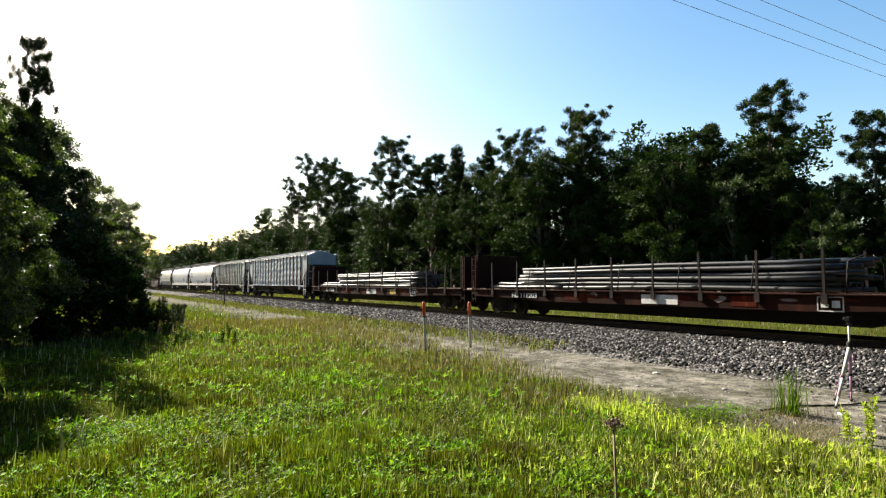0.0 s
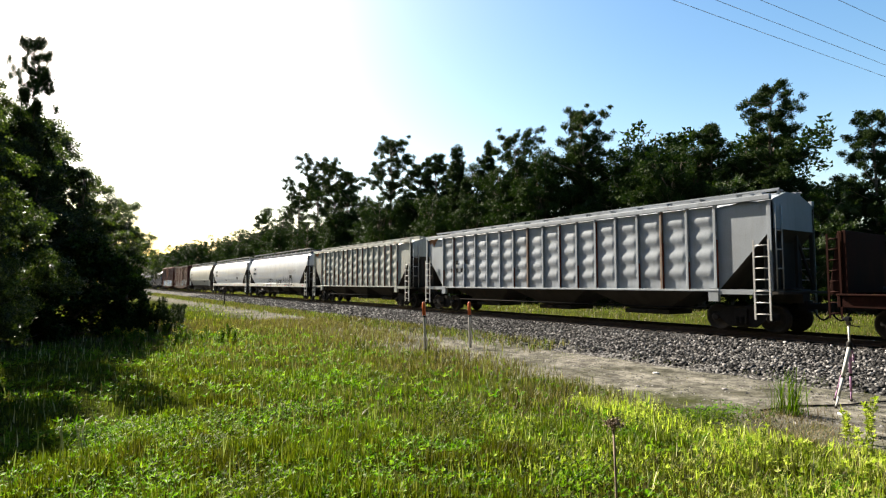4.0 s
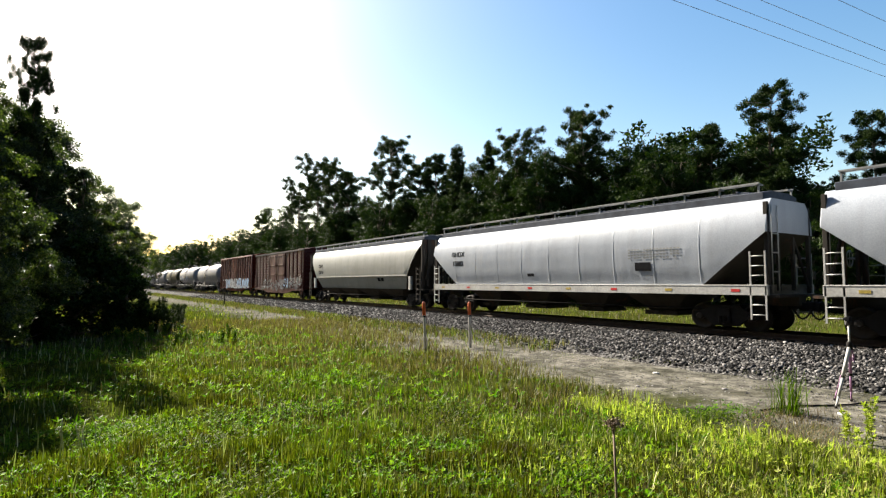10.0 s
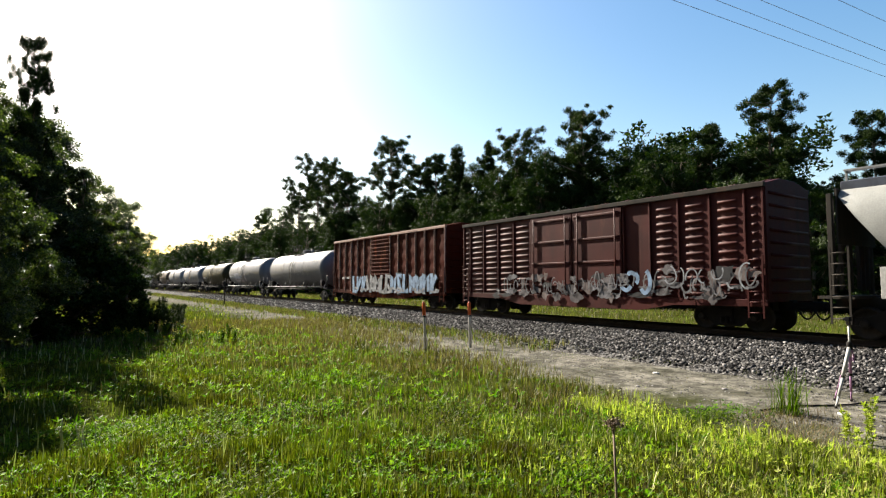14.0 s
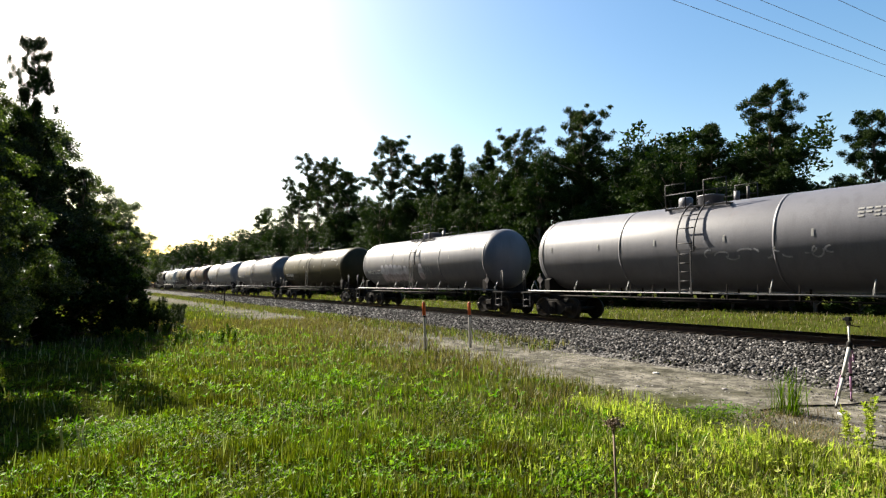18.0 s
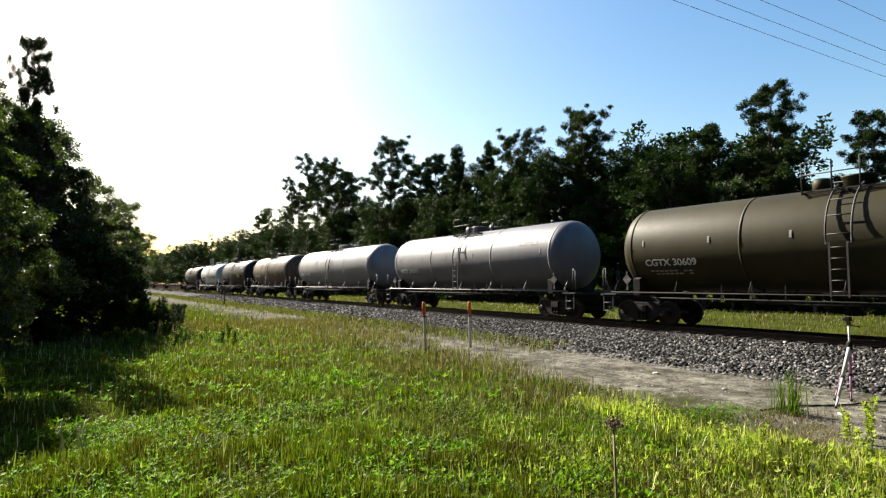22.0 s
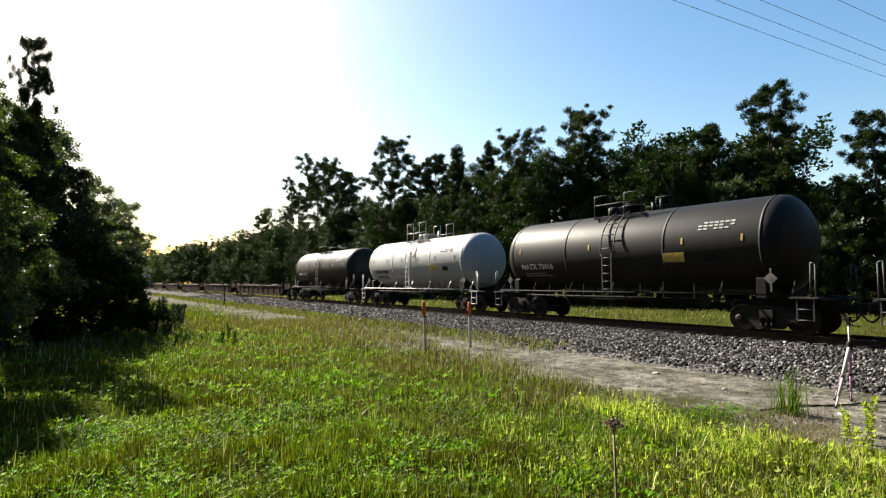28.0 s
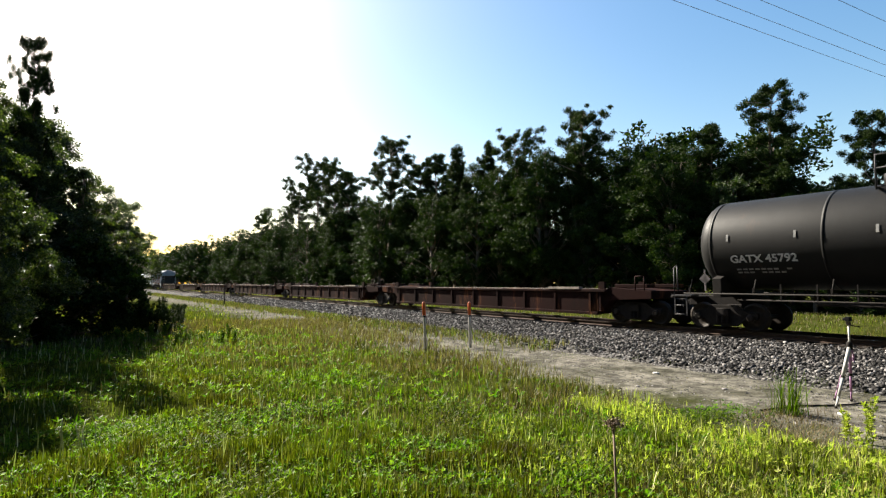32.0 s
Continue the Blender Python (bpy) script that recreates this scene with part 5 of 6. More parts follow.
def bulged_panel(w, z0, z1, deep, rng):
    """A sheet between two posts, pressed out of true by years of loads."""
    g = Geo()
    nu, nz = 10, 40
    ph, k = rng.uniform(0, 6.28), rng.uniform(4.2, 5.2)
    v = []
    for j in range(nz + 1):
        t = j / nz
        for i in range(nu + 1):
            u = i / nu
            amp = deep * (0.5 + 0.36 * math.sin(k * 2 * math.pi * t + ph) + 0.14 * math.sin(11 * t + 2 * ph)) * min(1, t * 8, (1 - t) * 6)
            v.append((-amp * min(1.0, u * 10, (1 - u) * 10), (u - 0.5) * w, z0 + (z1 - z0) * t))
    g.add(v, [(j * (nu + 1) + i, j * (nu + 1) + i + 1, (j + 1) * (nu + 1) + i + 1, (j + 1) * (nu + 1) + i) for j in range(nz) for i in range(nu)], True)
    return g.mesh("side_panel")


def ribbed_hopper(lo, hi, b0, b1, material, label, ribs, seed, stains=0.3):
    rng = random.Random(seed)
    car, ln = start_car("covered_hopper", lo, hi, label, "hopper car")
    off = (b0 + b1) / 2 - (lo + hi) / 2
    half = (b1 - b0) / 2
    zs, zt = 1.35, 4.38

    def sec(z):
        return 1.42 if z < 4.2 else 1.42 - (z - 4.2) * 3.2
    shell, low = hopper_body(half, zs, 4.52, 1.75, 3.3, sec)
    part("body", shell, material, car)
    # underside darkened by colour: its shade on top of real grime
    part("slope_sheet", low, M_GRIME_SHADE, car, "sloping underside, grime and shade in its dark colour")
    part("roof_edge", Geo().box((-1.46, 0, zt - 0.1), (0.16, 2 * half, 0.16)).box((1.46, 0, zt - 0.1), (0.16, 2 * half, 0.16)), material, car, "", 0.015)
    part("side_sill", Geo().box((-1.45, 0, zs + 0.0), (0.14, 2 * half - 3.4, 0.07)).box((1.45, 0, zs + 0.0), (0.14, 2 * half - 3.4, 0.07)), material, car, "", 0.01)
    a, b = -half + 1.8, half - 1.8
    rib = Geo().prism([(-1.508, -0.035), (-1.503, -0.045), (-1.40, -0.055), (-1.40, 0.055), (-1.503, 0.045), (-1.508, 0.035)], "z", zs, zt - 0.18).mesh("rib")
    rib_worn = rib.copy()
    flanks = [Geo().prism([(-1.504, -0.047), (-1.41, -0.057), (-1.41, -0.064), (-1.504, -0.053)], "z", zs + 0.02, zs + (zt - 0.2 - zs) * f).mesh("rust_streak") for f in (0.98, 0.6, 0.35)]
    for i in range(ribs):
        y = a + (b - a) * i / (ribs - 1)
        worn = M_RIB_RUST if rng.random() < stains * 0.3 else material
        rib_of = rib if worn is material else rib_worn
        long = flanks[rng.randrange(3)] if rng.random() < 0.45 + stains else None
        r = part("rib", rib_of, worn, car)
        r.location = (0, y, 0)
        r2 = part("rib", rib_of, worn, car)
        r2.matrix_basis = pose(0, y, 0, 0, 0, 180)
        if long:
            part("rust_streak", long, M_FLANK, r, "red rust down the flank of the post")
    w = (b - a) / (ribs - 1)
    kinds = [bulged_panel(w - 0.14, zs + 0.06, zt - 0.2, 0.045, rng) for k in range(4)]
    for i in range(ribs - 1):
        for s in (-1, 1):
            p = part("side_panel", kinds[rng.randrange(4)], material, car)
            p.matrix_basis = pose(s * 1.422, a + w * (i + 0.5), 0, 0, 0, 0 if s < 0 else 180)
    if stains:
        part("rust_stain", Geo().prism([(half - 1.2, zt - 0.2), (half - 0.2, zt - 0.2), (half - 0.3, zt - 0.5), (half - 0.55, zt - 0.42), (half - 0.8, zt - 0.62), (half - 1.0, zt - 0.35)], "x", -1.43, -1.427), M_RUST, car, "rust stain under the roof edge")
    for e in (-1, 1):
        # the end's shade is painted in with this dark sheet
        part("end_sheet", Geo().box((0, e * (half - 0.35), 2.35), (2.5, 0.03, 1.9)), M_GRIME_SHADE, car, "end sheet, its shade and grime put into the colour")
        for s in (-1, 1):
            part("corner_post", Geo().box((s * 1.44, e * (half - 0.06), (zs + zt) / 2 - 0.1), (0.1, 0.12, zt - zs - 0.2)), material, car, "", 0.008)
            part("corner_plate", Geo().box((s * 1.44, e * (half - 1.9), zs - 0.14), (0.14, 0.34, 0.44)), material, car)
            part("step_bracket", Geo().box((s * 1.44, e * (half - 0.95), zs - 0.04), (0.12, 1.8, 0.16)), material, car)
    hopper_ends(car, half, ln, material, M_WHITE_STEEL, zs, zt, half_ladder=2.95)
    # bays share the dark colour that stands in for shade underneath
    hopper_bays(car, half, 3, zs, M_GRIME_SHADE)
    roof_walk(car, half, 4.44, material, 0.5, 0.16)
    part("data_stencil", bars(Geo(), lambda z: -1.475, half - 3.4, 2.75, 1.8, 0.9, 2, 4, rng, 0.5), M_LETTER_K, car, "faded stencilled lettering")["kind"] = "stuff"
    return car


def smooth_hopper(lo, hi, b0, b1, material, label, mark, number, seed, sill="white", tags=(), bays=4):
    rng = random.Random(seed)
    car, ln = start_car("covered_hopper", lo, hi, label, "hopper car")
    half = (b1 - b0) / 2
    zs = 1.5 if sill == "white" else 1.2
    prof_z = [1.0, 1.5, 2.1, 2.8, 3.3, 3.7, 4.0, 4.2, 4.3]
    prof_w = [1.34, 1.46, 1.56, 1.6, 1.58, 1.49, 1.36, 1.2, 1.1] if sill == "white" else [1.14, 1.33, 1.56, 1.6, 1.58, 1.49, 1.36, 1.2, 1.1]

    def sec(z):
        return float(np.interp(z, prof_z, prof_w))
    def surf(z):
        return -max(1.59 if z < 1.55 and sill == 'white' else 0, sec(z) + 0.014)
    shell, low = hopper_body(half, zs, 4.28, 2.2, 3.2, sec, 40) if sill == "white" else hopper_body(half - 0.25, zs, 4.28, 2.1, 4.05, sec, 40)
    body = part("body", shell, material, car)
    # slope sheets get their shade from the dark base colour, with grime
    part("slope_sheet", low, M_GRIME_SHADE, car, "sloping underside, grime and shade in its dark colour")
    seam_n = 9
    for i in range(seam_n):
        y = -half + 2.2 + (2 * half - 4.4) * i / (seam_n - 1)
        if sill != "white" and i in (0, seam_n - 1):
            continue
        zz = [zs + (3.8 - zs) * k / 12 for k in range(13)]
        for s in (-1, 1):
            g = Geo()
            v = [(s * (sec(z) + dx), y + dy, z) for z in zz for dx, dy in ((-0.004, -0.045), (0.005, -0.02), (0.005, 0.02), (-0.004, 0.045))]
            f = [(4 * k + j, 4 * k + j + 1, 4 * k + j + 5, 4 * k + j + 4) for k in range(12) for j in range(3)]
            g.add(v, f, True)
            part("weld_seam", g, material, body)
    if sill == "white":
        for s in (-1, 1):
            part("side_sill", Geo().box((s * 1.52, 0, 1.36), (0.12, 2 * half, 0.3)).box((s * 1.49, 0, 1.52), (0.2, 2 * half, 0.04)), M_WHITE_STEEL, car, "pale side sill with grime", 0.01)
    else:
        for s in (-1, 1):
            part("side_stripe", Geo().box((s * 1.575, 0, 2.1), (0.05, 2 * half - 3.4, 0.07)), M_WHITE_STEEL, car, "raised pale rail along the side")
            for e in (-1, 1):
                part("side_bracket", Geo().box((s * 1.5, e * (half - 1.35), 1.6), (0.16, 0.24, 0.85)), M_WHITE_STEEL, car, "", 0.01)
    hopper_ends(car, half, ln, material, M_WHITE_STEEL if sill == "white" else M_GRIME_SHADE, 1.25, 4.35, 1.5, True)
    if sill != "white":
        for e in (-1, 1):
            # end wall and posts: shade painted in along with the grime
            part("end_panel", Geo().box((0, e * (half - 0.2), 3.5), (2.7, 0.05, 1.6)), M_GRIME_SHADE, car, "end wall under the roof, grime and shade in its colour")
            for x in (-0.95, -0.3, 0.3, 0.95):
                part("end_post", Geo().box((x, e * (half - 0.12), 2.85), (0.1, 0.1, 2.9)), M_GRIME_SHADE, car, "", 0.008)
    hopper_bays(car, half, bays, zs, M_GRIME_SHADE, 0.4)
    # the coaming's dark blue-grey is painted shade
    part("roof_coaming", Geo().prism([(-1.14, 4.16), (1.14, 4.16), (1.14, 4.5), (0.6, 4.6), (-0.6, 4.6), (-1.14, 4.5)], "y", -half + 0.25, half - 0.25), M_ROOF_SHADE, car, "upright roof edge with its bluish shade in the colour", 0.015)
    roof_walk(car, half - 0.3, 4.5, M_PALE_STEEL, 0.9, 0.3, True, M_ROOF_SHADE)
    if mark:
        y = half - (2.45 if sill == "white" else 2.75)
        zm = 3.15 if sill == "white" else 3.0
        words(mark, 0.36, (-sec(zm) - 0.006, y, zm), M_LETTER_K, car, "", -3.0, 1.15)
        words(number, 0.36, (-sec(zm - 0.5) - 0.006, y, zm - 0.5), M_LETTER_K, car, "", 3.0, 1.15)
    if sill == "white":
        g = bars(Geo(), surf, -half + 4.0, 2.85, 2.2, 0.42, 4, 16, rng)
        part("data_stencil", g, M_GREY_STEEL, car, "block of small stencilled data")["kind"] = "stuff"
        part("data_panel", decal(Geo(), surf, -half + 4.1, -half + 4.8, 2.05, 2.37), M_LETTER_K, car)
        part("data_panel", decal(Geo(), surf, half * 0.1, half * 0.1 + 0.45, 1.9, 2.04), M_LETTER_K, car)
    else:
        part("data_panel", decal(Geo(), surf, -half + 5.0, -half + 5.42, 1.72, 1.95), M_LETTER_K, car)
        part("data_panel", decal(Geo(), surf, -half + 5.5, -half + 5.92, 1.72, 1.95), M_LETTER_K, car)
        g = bars(Geo(), surf, -half + 3.9, 1.95, 1.0, 0.3, 3, 6, rng)
        part("data_stencil", g, M_GREY_STEEL, car, "block of small stencilled data")["kind"] = "stuff"
        part("notice", decal(Geo(), surf, half - 3.6, half - 3.1, 2.6, 2.85), M_PALE_STEEL, car, "small framed notice")
    for i in range(8):
        y = -half + 1 + (2 * half - 2) * i / 7
        if sill == "white":
            part("reflector", Geo().box((-1.583, y, 1.36), (0.008, 0.28, 0.09)), M_YELLOW if i % 2 else M_RED, car)
    for mat, y0, y1, z0, z1, n, fat in tags:
        spray(car, mat, "sprayed scrawl along the side", rng, surf, y0, y1, z0, z1, n, fat)
    return car


def boxcar(lo, hi, b0, b1, material, label, eave, seed, kind):
    rng = random.Random(seed)
    car, ln = start_car("boxcar", lo, hi, label, "boxcar")
    half = (b1 - b0) / 2
    W, z0 = 1.48, 1.0
    g = Geo().prism([(-W, z0), (W, z0), (W, eave), (0.5, eave + 0.22), (-0.5, eave + 0.22), (-W, eave)], "y", -half, half)
    part("body", g, material, car, "", 0.02)
    roof = Geo()
    for i in range(15):
        y = -half + 0.3 + (2 * half - 0.6) * i / 14
        roof.prism([(-W - 0.02, eave), (-0.5, eave + 0.23), (0.5, eave + 0.23), (W + 0.02, eave), (W + 0.02, eave + 0.02), (0.5, eave + 0.25), (-0.5, eave + 0.25), (-W - 0.02, eave + 0.02)], "y", y - 0.05, y + 0.05)
    part("roof_ribs", roof, material, car)
    for s in (-1, 1):
        part("eave_rail", Geo().box((s * (W + 0.04), 0, eave - 0.05), (0.14, 2 * half, 0.16)), M_GRIME_SHADE if kind == "double" else M_POSTS, car, "", 0.015)
        part("side_sill", Geo().prism([(-half, z0 + 0.08), (half, z0 + 0.08), (half, 0.86), (half - 3.2, 0.82), (half - 4.6, 0.58), (-half + 4.6, 0.58), (-half + 3.2, 0.82), (-half, 0.86)], "x", s * (W - 0.02), s * (W + 0.08)), material, car, "", 0.01)
    dh = 2.6 if kind == "double" else 1.4
    zt = eave - 0.16
    for s in (-1, 1):
        x = s * (W + 0.05)
        if kind == "double":
            for k in (-1, 1):
                d = part("door", Geo().box((x, k * dh / 2, (z0 + 0.25 + zt) / 2), (0.08, dh - 0.06, zt - z0 - 0.25)), material, car, "plug door with pressed ribs", 0.01)
                rb = Geo()
                for i in range(4):
                    z = z0 + 0.5 + (zt - z0 - 0.7) * i / 3
                    rb.box((x + s * 0.055, k * dh / 2, z), (0.05, dh - 0.25, 0.1))
                part("door_rib", rb, material, d, "", 0.02)
                for yl in (0.35, dh - 0.3):
                    part("lock_bar", Geo().rod((x + s * 0.1, k * yl, z0 + 0.3), (x + s * 0.1, k * yl, zt - 0.05), 0.028, 8), material, d)
        else:
            d = part("door", Geo().box((x, 0, (z0 + 0.2 + zt) / 2), (0.09, 2 * dh, zt - z0 - 0.2)), material, car, "sliding door with close horizontal ribs", 0.01)
            rb = Geo()
            for i in range(13):
                z = z0 + 0.4 + (zt - z0 - 0.6) * i / 12
                rb.box((x + s * 0.06, 0, z), (0.06, 2 * dh - 0.2, 0.09))
            part("door_rib", rb, M_BOX_RUST, d, "", 0.02)
            part("door_track", Geo().box((x + s * 0.06, dh, zt + 0.05), (0.08, 4 * dh + 0.4, 0.07)).box((x + s * 0.06, dh, z0 + 0.14), (0.08, 4 * dh + 0.4, 0.07)), material, car)
        # outside posts, and pressed panels between them
        a = [dh + 0.04 + (half - dh - 0.1) * i / (4.5 if kind == "double" else 6) for i in range(5 if kind == "double" else 7)] + [half - 0.07]
        for sg in (-1, 1):
            for i, y in enumerate(a):
                part("post", Geo().box((s * (W + (0.018 if kind == "double" else 0.04)), sg * y, (z0 + zt) / 2), (0.1, 0.07, zt - z0) if kind == "double" else (0.14, 0.042, zt - z0)), M_POSTS if kind != "double" else material, car, "", 0.01)
                if kind != "double" and i + 1 < len(a):
                    y2 = a[i + 1]
                    pn = part("side_panel", bulged_panel(abs(y2 - y) - 0.08, z0 + 0.1, zt, 0.032, rng), material, car)
                    pn.matrix_basis = pose(s * (W + 0.002), sg * (y + y2) / 2, 0, 0, 0, 0 if s < 0 else 180)
                if kind == "double" and i + 1 < len(a):
                    y2 = a[i + 1]
                    w = ((y2 - y) - 0.3) * (1.0 if sg > 0 else 0.78)
                    if w < 0.2 or (sg < 0 and i == 0):
                        continue
                    pn = Geo()
                    nz = 12 * 8
                    rows = [(z0 + 0.15 + (zt - z0 - 0.25) * k / nz, 0.055 * max(0.0, math.sin(2 * math.pi * k / 8)) ** 0.7) for k in range(nz + 1)]
                    cols = [(-w / 2, 0.0), (-w / 2 + 0.07, 1.0), (w / 2 - 0.07, 1.0), (w / 2, 0.0)]
                    pn.add([(s * (W + 0.003 + d * c), sg * (y + y2) / 2 + yy, z) for z, d in rows for yy, c in cols], [(4 * k + j, 4 * k + j + 1, 4 * k + j + 5, 4 * k + j + 4) for k in range(nz) for j in range(3)], True)
                    part("pressed_panel", pn, material, car, "steel panel with pressed horizontal corrugations")
    for e in (-1, 1):
        en = Geo()
        for k in range(9):
            en.rod((-W + 0.2, e * half, z0 + 0.3 + (eave - z0 - 0.6) * k / 8), (W - 0.2, e * half, z0 + 0.3 + (eave - z0 - 0.6) * k / 8), 0.05, 8)
        part("end_corrugation", en, material, car)
        for s in (-1, 1):
            part("ladder", Geo().ladder(s * (W + 0.12), e * (half - 0.1), e * (half - 0.56), 0.5, 2.5, 6), material, car)
        add_truck(car, e * (ln / 2 - 2.4))
    part("center_sill", Geo().box((0, 0, 0.85), (0.4, 2 * half - 1.0, 0.36)).rod((0.6, -0.6, 0.75), (0.6, 0.6, 0.75), 0.22, 14).box((-0.5, 2.0, 0.8), (0.5, 0.7, 0.4)), M_STEEL, car)
    return car, half, W


def bulkhead_flat(lo, hi, label, mark, number, seed):
    rng = random.Random(seed)
    car, ln = start_car("bulkhead_flatcar", lo, hi, label, "flatcar")
    half = ln / 2 - 0.55
    part("deck", Geo().box((0, 0, 1.2), (2.9, 2 * half, 0.1)), M_TIMBER, car, "worn timber deck")
    for s in (-1, 1):
        part("side_sill", Geo().prism([(-half, 1.28), (half, 1.28), (half, 0.92), (half - 3.4, 0.86), (half - 5.4, 0.76), (-half + 5.4, 0.76), (-half + 3.4, 0.86), (-half, 0.92)], "x", s * 1.44, s * 1.52).box((s * 1.52, 0, 1.27), (0.14, 2 * half, 0.05)), M_FLAT, car, "deep rust-red side sill", 0.01)
    part("center_sill", Geo().prism([(-half + 2, 1.1), (half - 2, 1.1), (half - 4.5, 0.34), (-half + 4.5, 0.34)], "x", -0.8, 0.8), M_STEEL, car, "deep dark center sill")
    for e in (-1, 1):
        y = e * (half - 0.2)
        b = Geo().box((0, y, 2.2), (2.9, 0.1, 1.75))
        for x in (-1.4, -0.5, 0.5, 1.4):
            b.prism([(y + e * 0.05, 3.06), (y + e * 0.15, 3.06), (y + e * 0.42, 1.26), (y + e * 0.05, 1.26)], "x", x - 0.06, x + 0.06)
        bk = part("bulkhead", b, M_FLAT, car, "steel bulkhead braced at the end", 0.01)
        for s in (-1, 1):
            part("ladder", Geo().ladder(s * 1.5, y + e * 0.1, y + e * 0.4, 0.6, 3.0, 8), M_FLAT, bk)
        add_truck(car, e * (ln / 2 - 2.5))
    ny = 11
    st = Geo().box((0, 0, 0.7), (0.06, 0.07, 1.55)).box((0.02, 0, 0.0), (0.12, 0.16, 0.3)).mesh("stake")
    for s in (-1, 1):
        for i in range(ny):
            y = -half + 1.6 + (2 * half - 3.2) * i / (ny - 1)
            o = part("stake", st, M_STAKE, car, "upright steel stake")
            o.matrix_basis = pose(s * 1.57, y, 1.15, rng.uniform(-1.5, 1.5), rng.uniform(-1, 1), 0)
    # long steel pipes in layers with timber between, chained down
    south, north = 2.0, 1.2 if seed == 2 else 0.0
    for k, (y0, y1, layers, x0, x1) in enumerate(((-half + 2.6 + south, half - 3.4 - north, 6, -1.3, -0.05), (-half + 3.7 + south, half - 3.0 - north, 5, 0.05, 1.3), (half - 6.5, half - 1.2, 2, -1.3, -0.1))):
        base = 1.32
        for L in range(layers):
            z = base + 0.09 + L * 0.15 + 0.04 * (L // 2)
            cnt = 6 if L < layers - 1 else 5
            if k == 2 or not (k == 0 and L < 2 and y1 > half - 3):
                for j in range(cnt):
                    x = x0 + 0.1 + (x1 - x0 - 0.2) * (j + 0.5 * (L % 2) * 0.5) / (cnt - 0.5)
                    d0, d1 = rng.uniform(-0.3, 0.7), rng.uniform(-0.7, 0.4)
                    sag = rng.uniform(-0.015, 0.015)
                    m = 9
                    ph, am = rng.uniform(0, 6.28), rng.uniform(0.01, 0.045)
                    pp = Geo().path([(x + am * math.sin(ph + 5 * i / m), y0 + d0 + (y1 + d1 - y0 - d0) * i / m, z + sag + am * 0.7 * math.sin(2 * ph + 7 * i / m)) for i in range(m + 1)], rng.uniform(0.062, 0.08), 10)
                    part("pipe", pp, M_PIPE, car)
        for i in range(5):
            y = y0 + 1.0 + (y1 - y0 - 2.0) * i / 4
            part("timber_batten", Geo().box(((x0 + x1) / 2, y, 1.29), (x1 - x0, 0.12, 0.08)), M_TIMBER, car)
    for i in range(6):
        y = -half + 2.8 + south + (2 * half - 6.9 - south - north) * i / 5
        part("tie_down", Geo().path([(-1.5, y, 1.3), (-1.33, y, 2.2), (0, y, 2.45), (1.33, y, 2.2), (1.5, y, 1.3)], 0.022, 6), M_STEEL, car)
    if mark:
        words(mark + " " + number, 0.3, (-1.535, half - 3.9, 1.0), M_LETTER_W, car, "", squeeze=1.3)
    part("painted_emblem", Geo().box((-1.528, -half * 0.02, 1.0), (0.008, 1.5, 0.34)), M_LETTER_W, car, "white emblem panel on the sill")
    fr = Geo()
    for dy, dz, w, h in ((0, 0.2, 0.66, 0.03), (0, -0.2, 0.66, 0.03), (0.32, 0, 0.03, 0.42), (-0.32, 0, 0.03, 0.42), (0.14, 0, 0.2, 0.2), (-0.14, 0, 0.2, 0.2)):
        fr.box((-1.528, -half + 5.2 + dy, 1.0 + dz), (0.008, w, h))
    part("stencil_frame", fr, M_LETTER_W, car, "white stencilled frame on the sill")
    # faded and rubbed places along the sill
    for k in range(16):
        yy, ww, hh = rng.uniform(-half + 1, half - 5.5), rng.uniform(0.25, 0.9), rng.uniform(0.08, 0.3)
        zz = rng.uniform(0.95, 1.12)
        rim = [(yy + ww / 2 * math.cos(a) * rng.uniform(0.7, 1.1), min(1.24, max(0.88, zz + hh / 2 * math.sin(a) * rng.uniform(0.6, 1.1)))) for a in (2 * math.pi * i / 12 for i in range(12))]
        part("worn_paint", Geo().add([(-1.523 - 0.0003 * k, y, z) for y, z in rim], [tuple(range(12))]), (M_BOX_RUST, M_PATCH, M_BOX_RUST)[k % 3], car, "faded patch rubbed on the sill")
    for yy, ww in ((half * 0.35, 1.2), (-half * 0.3, 0.8)):
        part("paint_patch", Geo().box((-1.526, yy, 1.02), (0.006, ww, 0.33)), M_YELLOW if seed % 2 == 0 and ww < 1 else M_BOX_RUST, car)
    return car


